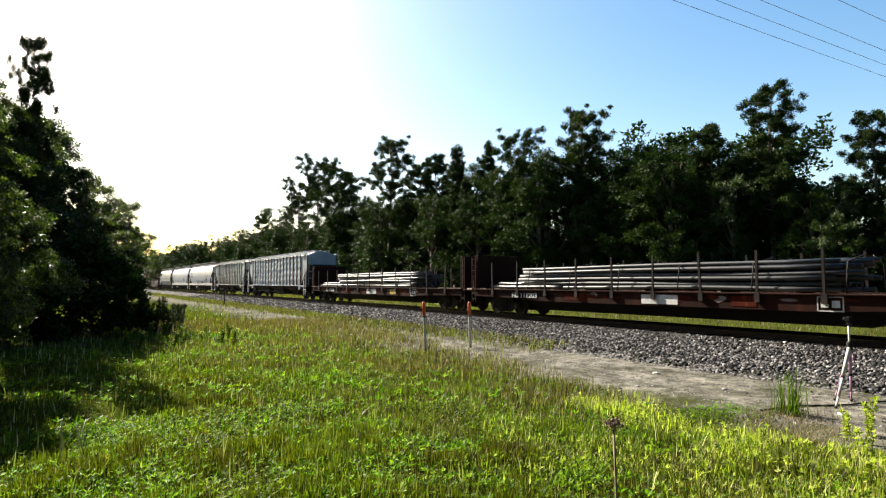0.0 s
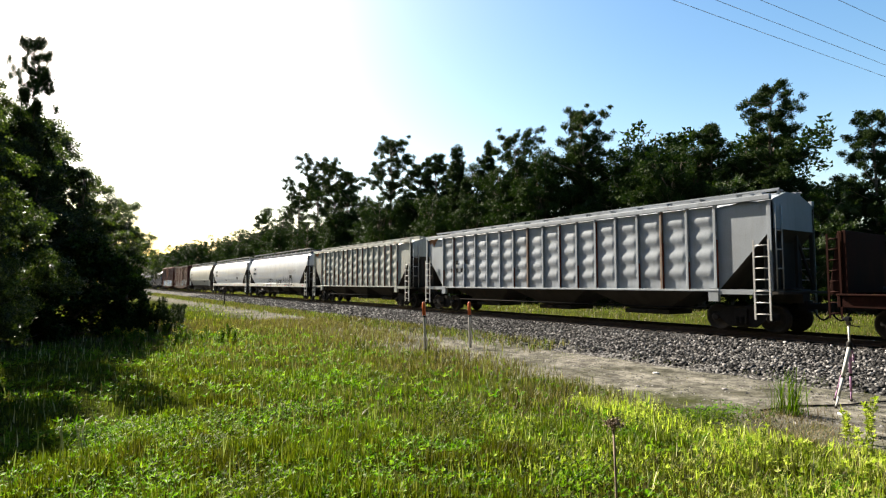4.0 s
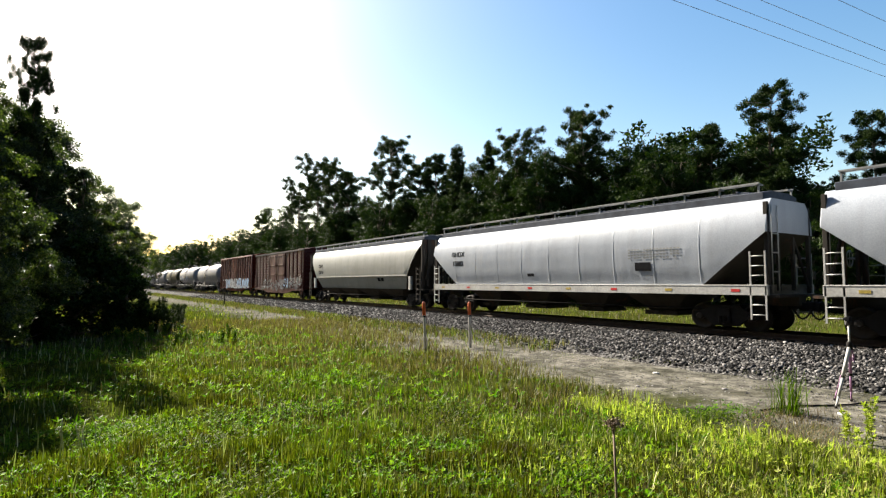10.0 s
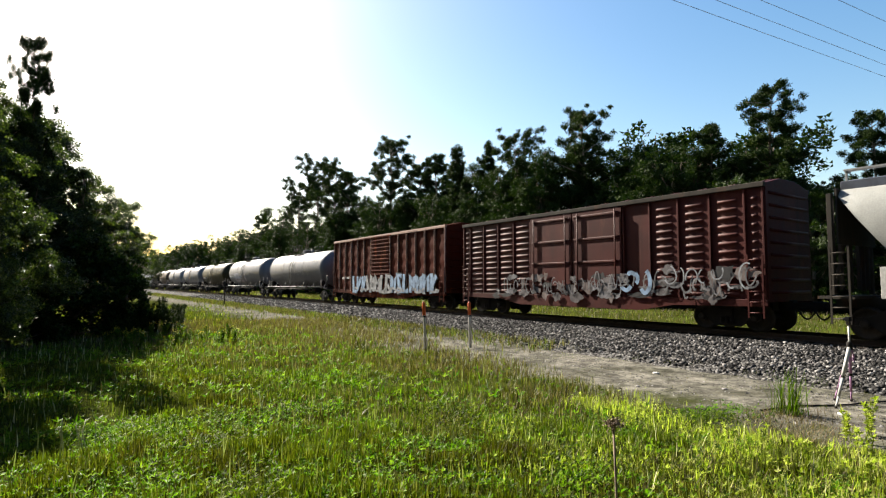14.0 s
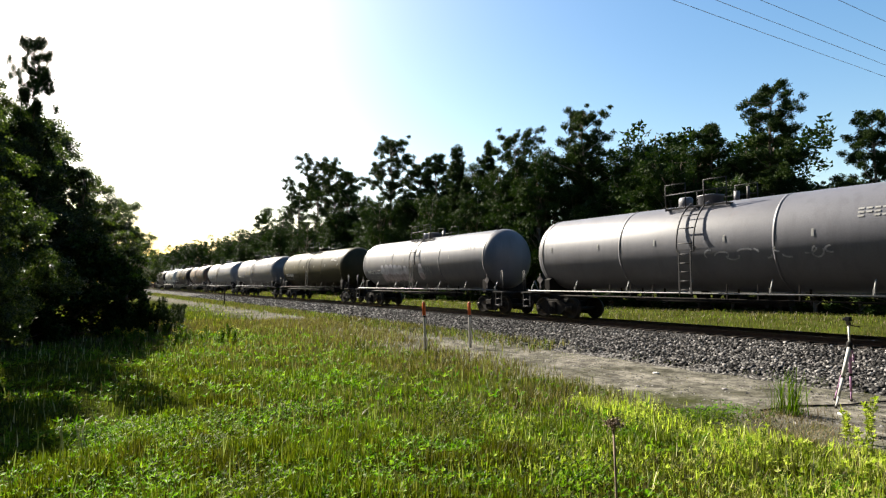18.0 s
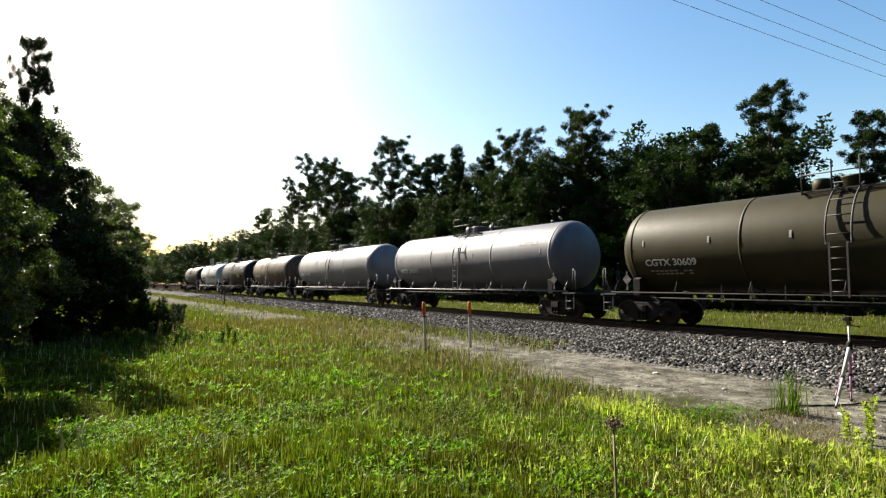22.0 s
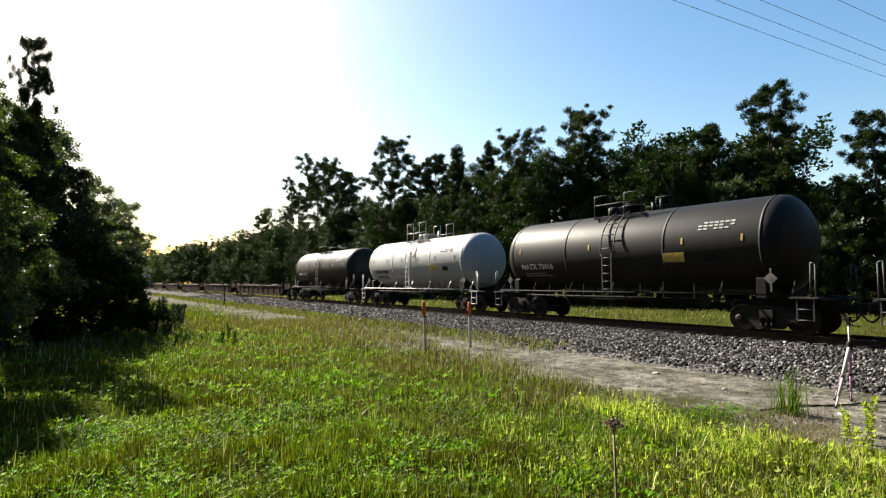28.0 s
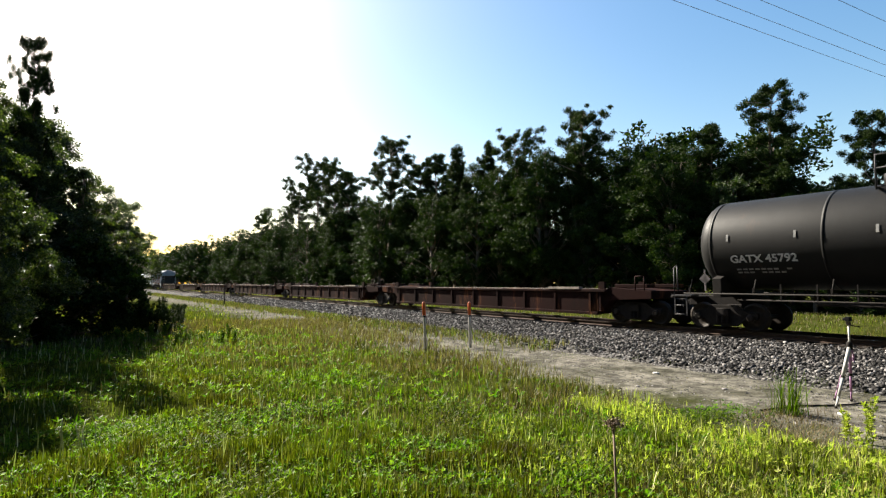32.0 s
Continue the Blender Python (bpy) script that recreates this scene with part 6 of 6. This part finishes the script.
def well_car(lo, hi, label, first, last, seed):
    car, ln = start_car("well_car", lo, hi, label, "well car") if (first or last) else (tagged(new("well_car"), label, "well car", "cars of the freight train"), hi - lo)
    if not (first or last):
        TRAIN.append((car, (lo + hi) / 2))
    half = ln / 2
    hw = half - 2.7
    for s in (-1, 1):
        sd = part("side_girder", Geo().box((s * 1.42, 0, 0.825), (0.05, 2 * hw, 0.81)), M_WELL, car, "low rust-red side girder with a bright worn top chord", 0.012)
        part("upper_flange", Geo().box((s * 1.42, 0, 1.28), (0.2, 2 * hw + 0.8, 0.1)), M_WELL, sd, "", 0.012)
        part("lower_flange", Geo().box((s * 1.38, 0, 0.36), (0.24, 2 * hw, 0.12)), M_WELL, sd, "", 0.012)
        # pale strip paints the highlight along the chord's worn top
        part("top_chord", Geo().box((s * 1.42, -hw * 0.08, 1.335), (0.18, 1.5 * hw, 0.015)), M_WORN_HIGHLIGHT, sd, "worn top edge with its bright highlight in the colour")
        for i in range(9):
            y = -hw + 0.4 + (2 * hw - 0.8) * i / 8
            part("stiffener", Geo().box((s * 1.47, y, 0.83), (0.06, 0.1, 0.84)), M_WELL, sd)
    fl = Geo()
    for i in range(8):
        y = -hw + 0.3 + (2 * hw - 0.6) * i / 7
        fl.box((0, y, 0.38), (2.7, 0.4, 0.12))
    part("well_floor", fl, M_WELL, car)
    for e in (-1, 1):
        g = Geo().prism([(hw * e, 0.4), (hw * e, 1.3), (e * (hw + 0.6), 1.42), (e * (half - 0.3), 1.3), (e * (half - 0.3), 1.0), (e * (hw + 0.5), 0.9)], "x", -1.3, 1.3).box((-0.95, e * (half - 1.3), 1.48), (0.5, 1.5, 0.14)).box((0.95, e * (half - 1.3), 1.48), (0.5, 1.5, 0.14))
        part("end_deck", g, M_WELL, car, "", 0.015)
        part("guide_post", Geo().box((-1.3, e * (hw + 0.1), 1.5), (0.12, 0.3, 0.3)).box((1.3, e * (hw + 0.1), 1.5), (0.12, 0.3, 0.3)).rod((-1.45, e * (half - 0.9), 1.3), (-1.45, e * (half - 0.9), 1.85), 0.025).rod((-1.45, e * (half - 0.5), 1.3), (-1.45, e * (half - 0.5), 1.85), 0.025).rod((-1.45, e * (half - 0.9), 1.85), (-1.45, e * (half - 0.5), 1.85), 0.025), M_WELL, car)
    part("container_lock", Geo().box((-1.42, -hw * 0.78, 1.39), (0.24, 1.8, 0.09)), M_WORN_HIGHLIGHT, car)
    add_truck(car, -half + (0.0 if not first else 1.2))
    if last:
        add_truck(car, half - 1.2)
    return car


def build_train():
    bulkhead_flat(13.1, 36.0, "rust-red bulkhead flatcar loaded with long steel pipes", "NS", "111203", 1)
    bulkhead_flat(36.0, 59.6, "rust-red bulkhead flatcar with stacked pipes and battens", "NS", "111249", 2)
    ribbed_hopper(59.6, 81.8, 61.1, 81.0, M_HOP_GREY, "grey ribbed covered hopper with rust at the corners", 17, 3)
    ribbed_hopper(81.8, 100.1, 82.6, 99.4, M_HOP_RUSTY, "stained cream ribbed covered hopper with rusty posts", 16, 4, 0.7)
    smooth_hopper(100.1, 121.0, 101.0, 120.3, M_HOP_WHITE, "white round-sided covered hopper with black spray on its sill", "SCYX", "893637", 5, "white",
                  ((M_TAG_BLACK, 2.8, 0.6, 1.25, 2.05, 10, 0.07), (M_TAG_BLACK, -0.6, -2.4, 1.45, 1.95, 14, 0.13), (M_TAG_BLACK, -2.9, -5.8, 1.25, 2.25, 16, 0.075)))
    smooth_hopper(121.0, 141.2, 121.7, 140.5, M_HOP_WHITE, "clean white round-sided covered hopper with a pale sill", "GHDX", "15082", 6, "white")
    smooth_hopper(141.2, 161.8, 141.9, 160.9, M_HOP_CREAM, "cream round-sided covered hopper with a raised side rail", "CEFX", "75510", 7, "stripe")
    car, half, W = boxcar(161.8, 179.4, 162.75, 178.65, M_BOX_RED, "dark oxide-red boxcar with pressed panels and double doors", 4.75, 8, "double")
    rng = random.Random(3)

    def flat(z):
        return -W - 0.15
    for k in range(64):
        yc, w, zc = rng.uniform(5.2, -half + 0.4), rng.uniform(0.12, 0.5), 0.98 + 1.15 * rng.random() ** 1.4
        hz = rng.uniform(0.06, 0.26)
        blob = [(yc + w * math.cos(a) * rng.uniform(0.5, 1.2), max(0.72, zc + hz * math.sin(a) * rng.uniform(0.5, 1.2))) for a in (2 * math.pi * i / 14 for i in range(14))]
        part("overspray", Geo().add([(flat(z) + 0.02 - 0.0004 * (k % 32), y, z) for y, z in blob], [tuple(range(14))]), (M_SMOKE, M_SMOKE, M_PATCH, M_TAG_DULL, M_TAG_BLACK)[k % 5], car, "grey overspray")
    spray(car, M_TAG_DULL, "pale sprayed scrawl low on the side", rng, flat, -1.0, -half + 0.3, 1.05, 2.1, 24, 0.05)
    spray(car, M_TAG_DULL, "pale sprayed scrawl low on the side", rng, flat, -1.0, -half + 0.3, 1.25, 1.8, 15, 0.07, 0.02)
    spray(car, M_TAG_SILVER, "pale sprayed scrawl low on the side", rng, flat, -4.4, -half + 0.3, 1.4, 2.3, 7, 0.05, 0.03)
    spray(car, M_TAG_BLUE, "blue sprayed scrawl low on the side", rng, flat, -2.6, -3.8, 1.2, 2.1, 3, 0.16, 0.014)
    spray(car, M_TAG_DULL, "faded scrawl over the doors", rng, flat, 4.4, -1.4, 1.1, 1.85, 22, 0.045)
    car, half, W = boxcar(179.4, 197.3, 180.2, 196.4, M_BOX_RUST, "rust-brown boxcar with bold pale blue sprayed lettering", 4.93, 9, "sliding")
    for y0, y1, n, mat, what in ((4.2, 1.9, 3, M_TAG_BLUE, "bold pale blue sprayed shapes"), (2.1, -1.8, 5, M_TAG_SILVER, "bold silver sprayed shapes"), (-1.7, -7.4, 7, M_TAG_BLUE, "bold pale blue sprayed shapes")):
        lines = block_shapes(rng, y0, y1, 0.98, 2.1, n)
        for i, ln in enumerate(lines):
            g1, g2 = Geo(), Geo()
            stroke(g1, flat, ln, 0.46, 0.012 * (i % 2))
            stroke(g2, flat, ln, 0.29, 0.03)
            part("spray_outline", g1, M_TAG_BLACK, car, "black outline of a sprayed shape")
            part("spray_shape", g2, mat, car, what)
        spray(car, M_TAG_SILVER, "pale sprayed base of the shapes", rng, flat, y0, y1, 0.98, 1.25, n, 0.14, 0.036)
    words("CRDX 5015", 0.22, (-W - 0.06, half - 2.35, 1.98), M_LETTER_W, car, "", 0.0, 1.2)
    tank_car(197.3, 215.9, M_TANK_GREY, "grey tank car with faint scrawl on its side", "", seed=11, tag=(M_TAG_SILVER, -0.6, -4.6, 2.35, 2.75, 11, 0.05))
    tank_car(215.9, 234.3, M_TANK_GREY, "grey tank car with a silver overpainted side", "NPLX 206316", seed=12, patch=True)
    tank_car(234.3, 252.6, M_TANK_OLIVE, "dusty olive-black tank car", "CGTX 30609", rails=M_STEEL, seed=13)
    tank_car(252.6, 271.0, M_TANK_GREY, "grey tank car with plain sides", "NPLX 209393", seed=14)
    tank_car(271.0, 289.6, M_TANK_PALE, "pale grey tank car with drips below the manway", "NPLX 209537", seed=15)
    tank_car(289.6, 305.3, M_TANK_RUST, "rust-topped dark tank car with a round scrawl", "ACFX 78608", seed=16, tag=(M_TAG_SILVER, 1.6, 0.2, 2.0, 2.8, 3, 0.09))
    tank_car(305.3, 321.3, M_TANK_BLACK, "black tank car with a yellow panel", "NATX 72416", rails=M_STEEL, seed=17, yellow=1)
    tank_car(321.3, 336.7, M_TANK_WHITE, "white tank car with rust running from the manway", "NTRX 7044", rails=M_WHITE_STEEL, seed=18, letter=M_LETTER_K, yellow=1, dome=1.35, radius=1.56, streak=True)
    tank_car(336.7, 352.4, M_TANK_BLACK, "black tank car with white stencilled lettering", "GATX 45792", rails=M_STEEL, seed=19, radius=1.52)
    ends = [352.4, 374.6, 396.0, 418.0, 440.0, 462.0, 485.0]
    for i in range(6):
        well_car(ends[i], ends[i + 1], "empty rust-red well car, low between its trucks", i in (0, 3), i in (2, 5), 30 + i)
    ribbed_hopper(485.0, 504.0, 486.0, 503.2, M_HOP_GREY, "grey ribbed covered hopper far down the train", 16, 40)
    smooth_hopper(504.0, 524.0, 504.8, 523.2, M_HOP_WHITE, "white round-sided covered hopper far down the train", "", "", 41, "white")
    smooth_hopper(524.0, 544.0, 524.8, 543.2, M_HOP_WHITE, "white round-sided covered hopper far down the train", "", "", 42, "white")


build_train()


# ---- small things beside the track ----
def marker_post(x, y, high, lean, cap, label):
    ob = tagged(new("marker_post"), label, "marker post", "marker posts by the track")
    ob.matrix_basis = pose(x, y, ground_z(x, y) - 0.02, *lean)
    part("post", Geo().lathe([(0, 0.04), (high - 0.42, 0.04), (high - 0.4, 0.03)], 12, "z").box((0, 0, 0.3), (0.1, 0.03, 0.6)), M_POST, ob)
    c = part("cap", Geo().lathe([(high - 0.44, 0.055), (high - 0.04, 0.055), (high, 0.03)], 12, "z"), cap, ob, "bright orange cap")
    part("band", Geo().lathe([(high - 0.5, 0.045), (high - 0.46, 0.045)], 12, "z"), M_LETTER_K, ob)
    return ob


def tripod(x, y):
    ob = tagged(new("tripod"), "slim pale tripod with a small dark camera on top", "tripod")
    ob.matrix_basis = pose(x, y, ground_z(x, y))
    hub = 1.05
    for k, (dx, dy) in enumerate(((-0.62, 0.02), (0.26, 0.10), (0.12, 0.32))):
        leg = part("leg", Geo().rod((0.02 * k, 0, hub), (dx * 0.5, dy * 0.5, hub * 0.5), 0.03 - 0.007 * k, 10).rod((dx * 0.5, dy * 0.5, hub * 0.5), (dx * 0.82, dy * 0.82, hub * 0.18), 0.025 - 0.006 * k, 10).rod((dx * 0.82, dy * 0.82, hub * 0.18), (dx, dy, 0.01), 0.018 - 0.003 * k, 10), M_WHITE_STEEL if k == 0 else M_TAG_MAUVE, ob, "" if k == 0 else "thin leg in a mauve sleeve")
        part("foot", Geo().rod((dx, dy, 0.04), (dx * 1.02, dy * 1.02, -0.01), 0.022, 8), M_STEEL, leg)
        part("leg_clamp", Geo().rod((dx * 0.49, dy * 0.49, hub * 0.51), (dx * 0.53, dy * 0.53, hub * 0.47), 0.03, 8), M_STEEL, leg)
    part("center_column", Geo().rod((0, 0, hub - 0.2), (0, 0, 1.42), 0.017, 10), M_WHITE_STEEL, ob)
    part("hub", Geo().lathe([(hub - 0.08, 0.03), (hub - 0.05, 0.05), (hub + 0.04, 0.05), (hub + 0.07, 0.025)], 12, "z"), M_STEEL, ob)
    part("head", Geo().box((0, 0, 1.44), (0.06, 0.06, 0.06)).rod((0, 0, 1.42), (0.16, -0.12, 1.38), 0.01), M_STEEL, ob)
    bag = part("hanging_strap", Geo().path([(0.03, 0.02, hub), (0.1, -0.02, hub - 0.16), (0.16, 0.0, hub - 0.3), (0.1, 0.03, hub - 0.2), (0.03, 0.02, hub - 0.02)], 0.014, 6), M_TAG_MAUVE, ob, "mauve strap hanging from the hub")
    c = part("camera_body", Geo().box((0, 0, 1.52), (0.12, 0.07, 0.085)), M_LETTER_K, ob, "small black camera", 0.008)
    part("lens", Geo().rod((0, 0.03, 1.52), (0, 0.08, 1.52), 0.028, 14), M_LETTER_K, c)
    return ob


M_TAG_MAUVE = plain("mauve_webbing", (0.30, 0.16, 0.28), 0.8)
MARK_A, MARK_B, TRIPOD = (9.56, 15.14), (11.4, 15.2), (11.72, 4.2)
WIRES = [(7.55, 9.0), (7.05, 9.0), (6.53, 9.0), (5.62, 9.0)]
marker_post(*MARK_A, 1.62, (0, -3, 0), M_ORANGE, "white plastic marker post with an orange cap")
marker_post(*MARK_B, 1.58, (0, -1.5, 0), M_ORANGE, "white plastic marker post with an orange cap")
tripod(*TRIPOD)


def tall_weed(x, y, high, material, label, head="leaf", seed=0, lean=0.1, stems=1, group="tall weeds in the meadow"):
    """A single plant: stems with narrow leaves, or bare with a dried head."""
    rng = random.Random(seed)
    rs = np.random.RandomState(seed)
    ob = tagged(new("weed"), label, "weed", group)
    ob.matrix_basis = pose(x, y, ground_z(x, y) - 0.02, 0, 0, rng.uniform(0, 360) if stems > 1 else 0)
    for k in range(stems):
        h = high * rng.uniform(0.75, 1.0) if stems > 1 else high
        dx, dy = rng.gauss(0, lean) * h, rng.gauss(0, lean) * h
        bx, by = (rng.gauss(0, 0.05), rng.gauss(0, 0.05)) if stems > 1 else (0, 0)
        pts = [(bx + dx * t * t, by + dy * t * t, h * t) for t in (0, 0.25, 0.5, 0.75, 1.0)]
        st = part("stem", Geo().path(pts, 0.006 if head != "dried" else 0.008, 6), M_DRIED if head == "dried" else material, ob)
        if head in ("leaf", "flower"):
            n = int(16 * h / 0.4)
            c = np.array([(bx + dx * t * t, by + dy * t * t, h * t) for t in rs.uniform(0.12, 1.0, n)])
            scatter_mesh("leaves", SPRIG[None] * rs.uniform(0.7, 1.3, (n, 13, 1)), SPRIG_F, c, rs.uniform(0.05, 0.1, n) * (0.6 + 0.45 * high), random_turns(n, rs, 0.5), material, st)
        if head == "blade":
            n = 26
            at = rs.normal(0, 0.055, (n, 2)) + (rng.gauss(0, 0.16), rng.gauss(0, 0.16))
            scatter_mesh("leaves", BLADE[None] * np.stack([rs.uniform(0.16, 0.34, n), rs.uniform(0.2, 1.5, n), np.ones(n)], 1)[:, None, :], BLADE_F, np.column_stack([at, np.zeros(n)]), rs.uniform(0.3, 1.0, n) ** 1.3 * high, random_turns(n, rs, 0.2), material, st)
        if head == "flower":
            c = np.array([(bx + dx, by + dy, h)] * 5) + rs.normal(0, 0.035, (5, 3))
            scatter_mesh("petals", SPRIG[None] * np.ones((5, 1, 1)), SPRIG_F, c, np.full(5, 0.035), random_turns(5, rs, 0.5), M_FLOWER, st)
        if head == "dried":
            c = np.array([(bx + dx, by + dy, h)] * 120) + rs.normal(0, 0.024, (120, 3)) * np.array([1.3, 1.0, 0.8])
            scatter_mesh("seed_head", np.array(LEAFY)[None] * np.ones((120, 1, 1)), LEAFY_F, c, rs.uniform(0.008, 0.026, 120), random_turns(120, rs), M_DRIED, st)
    return ob


tall_weed(2.62, 2.1, 1.1, M_DRIED, "dead brown stalk with a shaggy dried seed head", "dried", 1, 0.05)
tall_weed(10.1, 4.5, 0.8, M_WEED, "tall clump of blue-green blades by the worn strip", "blade", 2, 0.12, 7)
for k, (x, y, h) in enumerate(((8.7, 2.5, 0.55), (9.0, 3.3, 0.45), (8.2, 1.9, 0.5), (9.6, 3.2, 0.6), (7.4, 3.2, 0.35), (7.9, 3.9, 0.3), (8.4, 2.9, 0.4), (6.4, 3.0, 0.3), (7.0, 2.4, 0.36))):
    # the pale weed colour brings painted sunlit brightness here as well
    tall_weed(x, y, h, M_PALE_WEED if k > 0 else M_WEED, "leafy light green weed", "leaf", 10 + k, 0.12, 4)
for k, (x, y, h) in enumerate(((0.0, 8.1, 0.55), (0.15, 8.3, 0.5), (0.3, 8.0, 0.46), (5.0, 9.5, 0.45), (5.3, 9.8, 0.4), (6.6, 8.4, 0.4), (2.6, 9.2, 0.42), (3.0, 9.0, 0.36))):
    tall_weed(x, y, h, M_STRAW, "pale straw-coloured seed stalks", "straw", 30 + k, 0.1, 3)
for k in range(22):
    rr = random.Random(60 + k)
    bearing, d = radians(HEAD - 31 + 11 * k / 22 + rr.uniform(-0.4, 0.4)), 22 + rr.uniform(-2.5, 3.0)
    tall_weed(d * math.sin(bearing), d * math.cos(bearing), rr.uniform(0.4, 0.75), M_WEED, "yellow-flowered weed at the thicket's foot", "flower", 60 + k, 0.12, 4, "yellow-flowered weeds")
for k in range(26):
    rr = random.Random(90 + k)
    bearing, d = radians(HEAD - 29.5 + 4.5 * k / 26), 27 + rr.uniform(-3, 9)
    tall_weed(d * math.sin(bearing), d * math.cos(bearing), rr.uniform(0.7, 1.5), M_LEAF, "dark leggy weed beside the thicket", "leaf", 90 + k, 0.15, 6, "dark weeds by the thicket")


def litter(x, y, s, material, label, seed):
    rs = np.random.RandomState(seed)
    bm = bmesh.new()
    bmesh.ops.create_icosphere(bm, subdivisions=2, radius=1.0)
    for v in bm.verts:
        v.co = Vector(v.co) * (1 + rs.uniform(-0.14, 0.14))
        v.co.x *= s[0]
        v.co.y *= s[1]
        v.co.z *= s[2]
    me = bpy.data.meshes.new("stone")
    bm.to_mesh(me)
    bm.free()
    me.materials.append(material)
    ob = tagged(new("stone", me), label, "stone", "pale stones on the worn strip")
    ob.matrix_basis = pose(x, y, ground_z(x, y) + s[2] * 0.5, 0, 0, seed * 50)
    return ob


for k, (x, y, r) in enumerate(((10.6, 3.95, 0.06), (12.0, 8.4, 0.07), (11.3, 6.3, 0.045), (10.2, 7.6, 0.04), (11.9, 5.3, 0.035))):
    litter(x, y, (r * 1.3, r, r * 0.5), M_POST if k < 2 else M_STONE, "pale stone lying on the sandy strip", k + 1)
# a thin black tube follows the dark line across the sand
dark_line = [(9.9 + 0.42 * i, 4.9 - 0.17 * i + 0.06 * math.sin(i * 1.3), 0) for i in range(12)]
tagged(part("cable", Geo().path([(x, y, ground_z(x, y) + 0.02) for x, y, _ in dark_line], 0.016, 8), M_LETTER_K, None), "thin black line lying across the sand", "cable")
sp = tagged(new("line_post"), "thin dark post beside the far ballast", "post")
sp.matrix_basis = pose(12.7, 57.5, 0)
part("shaft", Geo().box((0, 0, 0.85), (0.1, 0.08, 1.7)), M_TIE, sp, "", 0.01)
part("plate", Geo().box((0, -0.05, 1.6), (0.22, 0.02, 0.26)), M_RAIL, sp)


def build_wires():
    for y, z in WIRES:
        g = Geo()
        pts = []
        for i in range(41):
            x = -90 + 180 * i / 40
            pts.append((x, y - 0.09 * (x - 12), z + 1.2 * (x / 90) ** 2))
        g.path(pts, 0.007, 6)
        tagged(part("power_line", g, M_WIRE, None), "thin dark overhead wire crossing the track", "wire", "overhead wires")


build_wires()


# ---- ties under the rails, one by one near the camera ----
def build_ties():
    me = Geo().box((0, 0, 0), (2.6, 0.23, 0.18)).mesh("tie")
    for i in range(150):
        y = -12 + i * 0.52
        t = part("tie", me, M_TIE, TRACK)
        t.location = (TRACK_X, y, RAIL_Z - 0.17 - 0.09)
    g = Geo()
    for i in range(1000):
        y = -12 + 150 * 0.52 + i * 0.52
        g.box((TRACK_X, y, RAIL_Z - 0.26), (2.6, 0.23, 0.18))
    for i in range(780):
        g.box((TRACK_X, -12.52 - i * 0.52, RAIL_Z - 0.26), (2.6, 0.23, 0.18))
    far = part("far_ties", g, M_TIE, TRACK)
    far["kind"] = "stuff"


build_ties()


# ---- the train's run ----
RUN = [(0, 0.0), (2, 20.17), (4, 40.37), (6, 60.59), (8, 80.85), (10, 101.2), (12, 121.62), (14, 142.13), (16, 162.75), (18, 183.47), (20, 204.23), (22, 224.94), (24, 245.6), (26, 266.22), (28, 286.82), (30, 307.37), (32, 327.9)]
TAN = math.tan(radians(HEAD)) * 17.81


def run_at(t):
    ts, ps = [r[0] for r in RUN], [r[1] for r in RUN]
    return float(np.interp(t, ts, ps))


def motions():
    for car, s in TRAIN:
        walk(car, [(t, pose(TRACK_X, s - TAN - p, RAIL_Z)) for t, p in RUN])
    # the wheels roll without slipping; all turn alike
    first = {}
    for w in WHEELSETS:
        y = round(w.location.y, 3)
        if y not in first:
            rows = []
            for i in range(481):
                t = i / 15
                rows.append((t, pose(0, y, WHEEL_R, math.degrees(run_at(t) / WHEEL_R) % 360)))
            walk(w, rows)
            first[y] = w
        else:
            w.rotation_mode = "QUATERNION"
            w.animation_data_create()
            w.animation_data.action = first[y].animation_data.action
            w.animation_data.action_slot = first[y].animation_data.action_slot


motions()
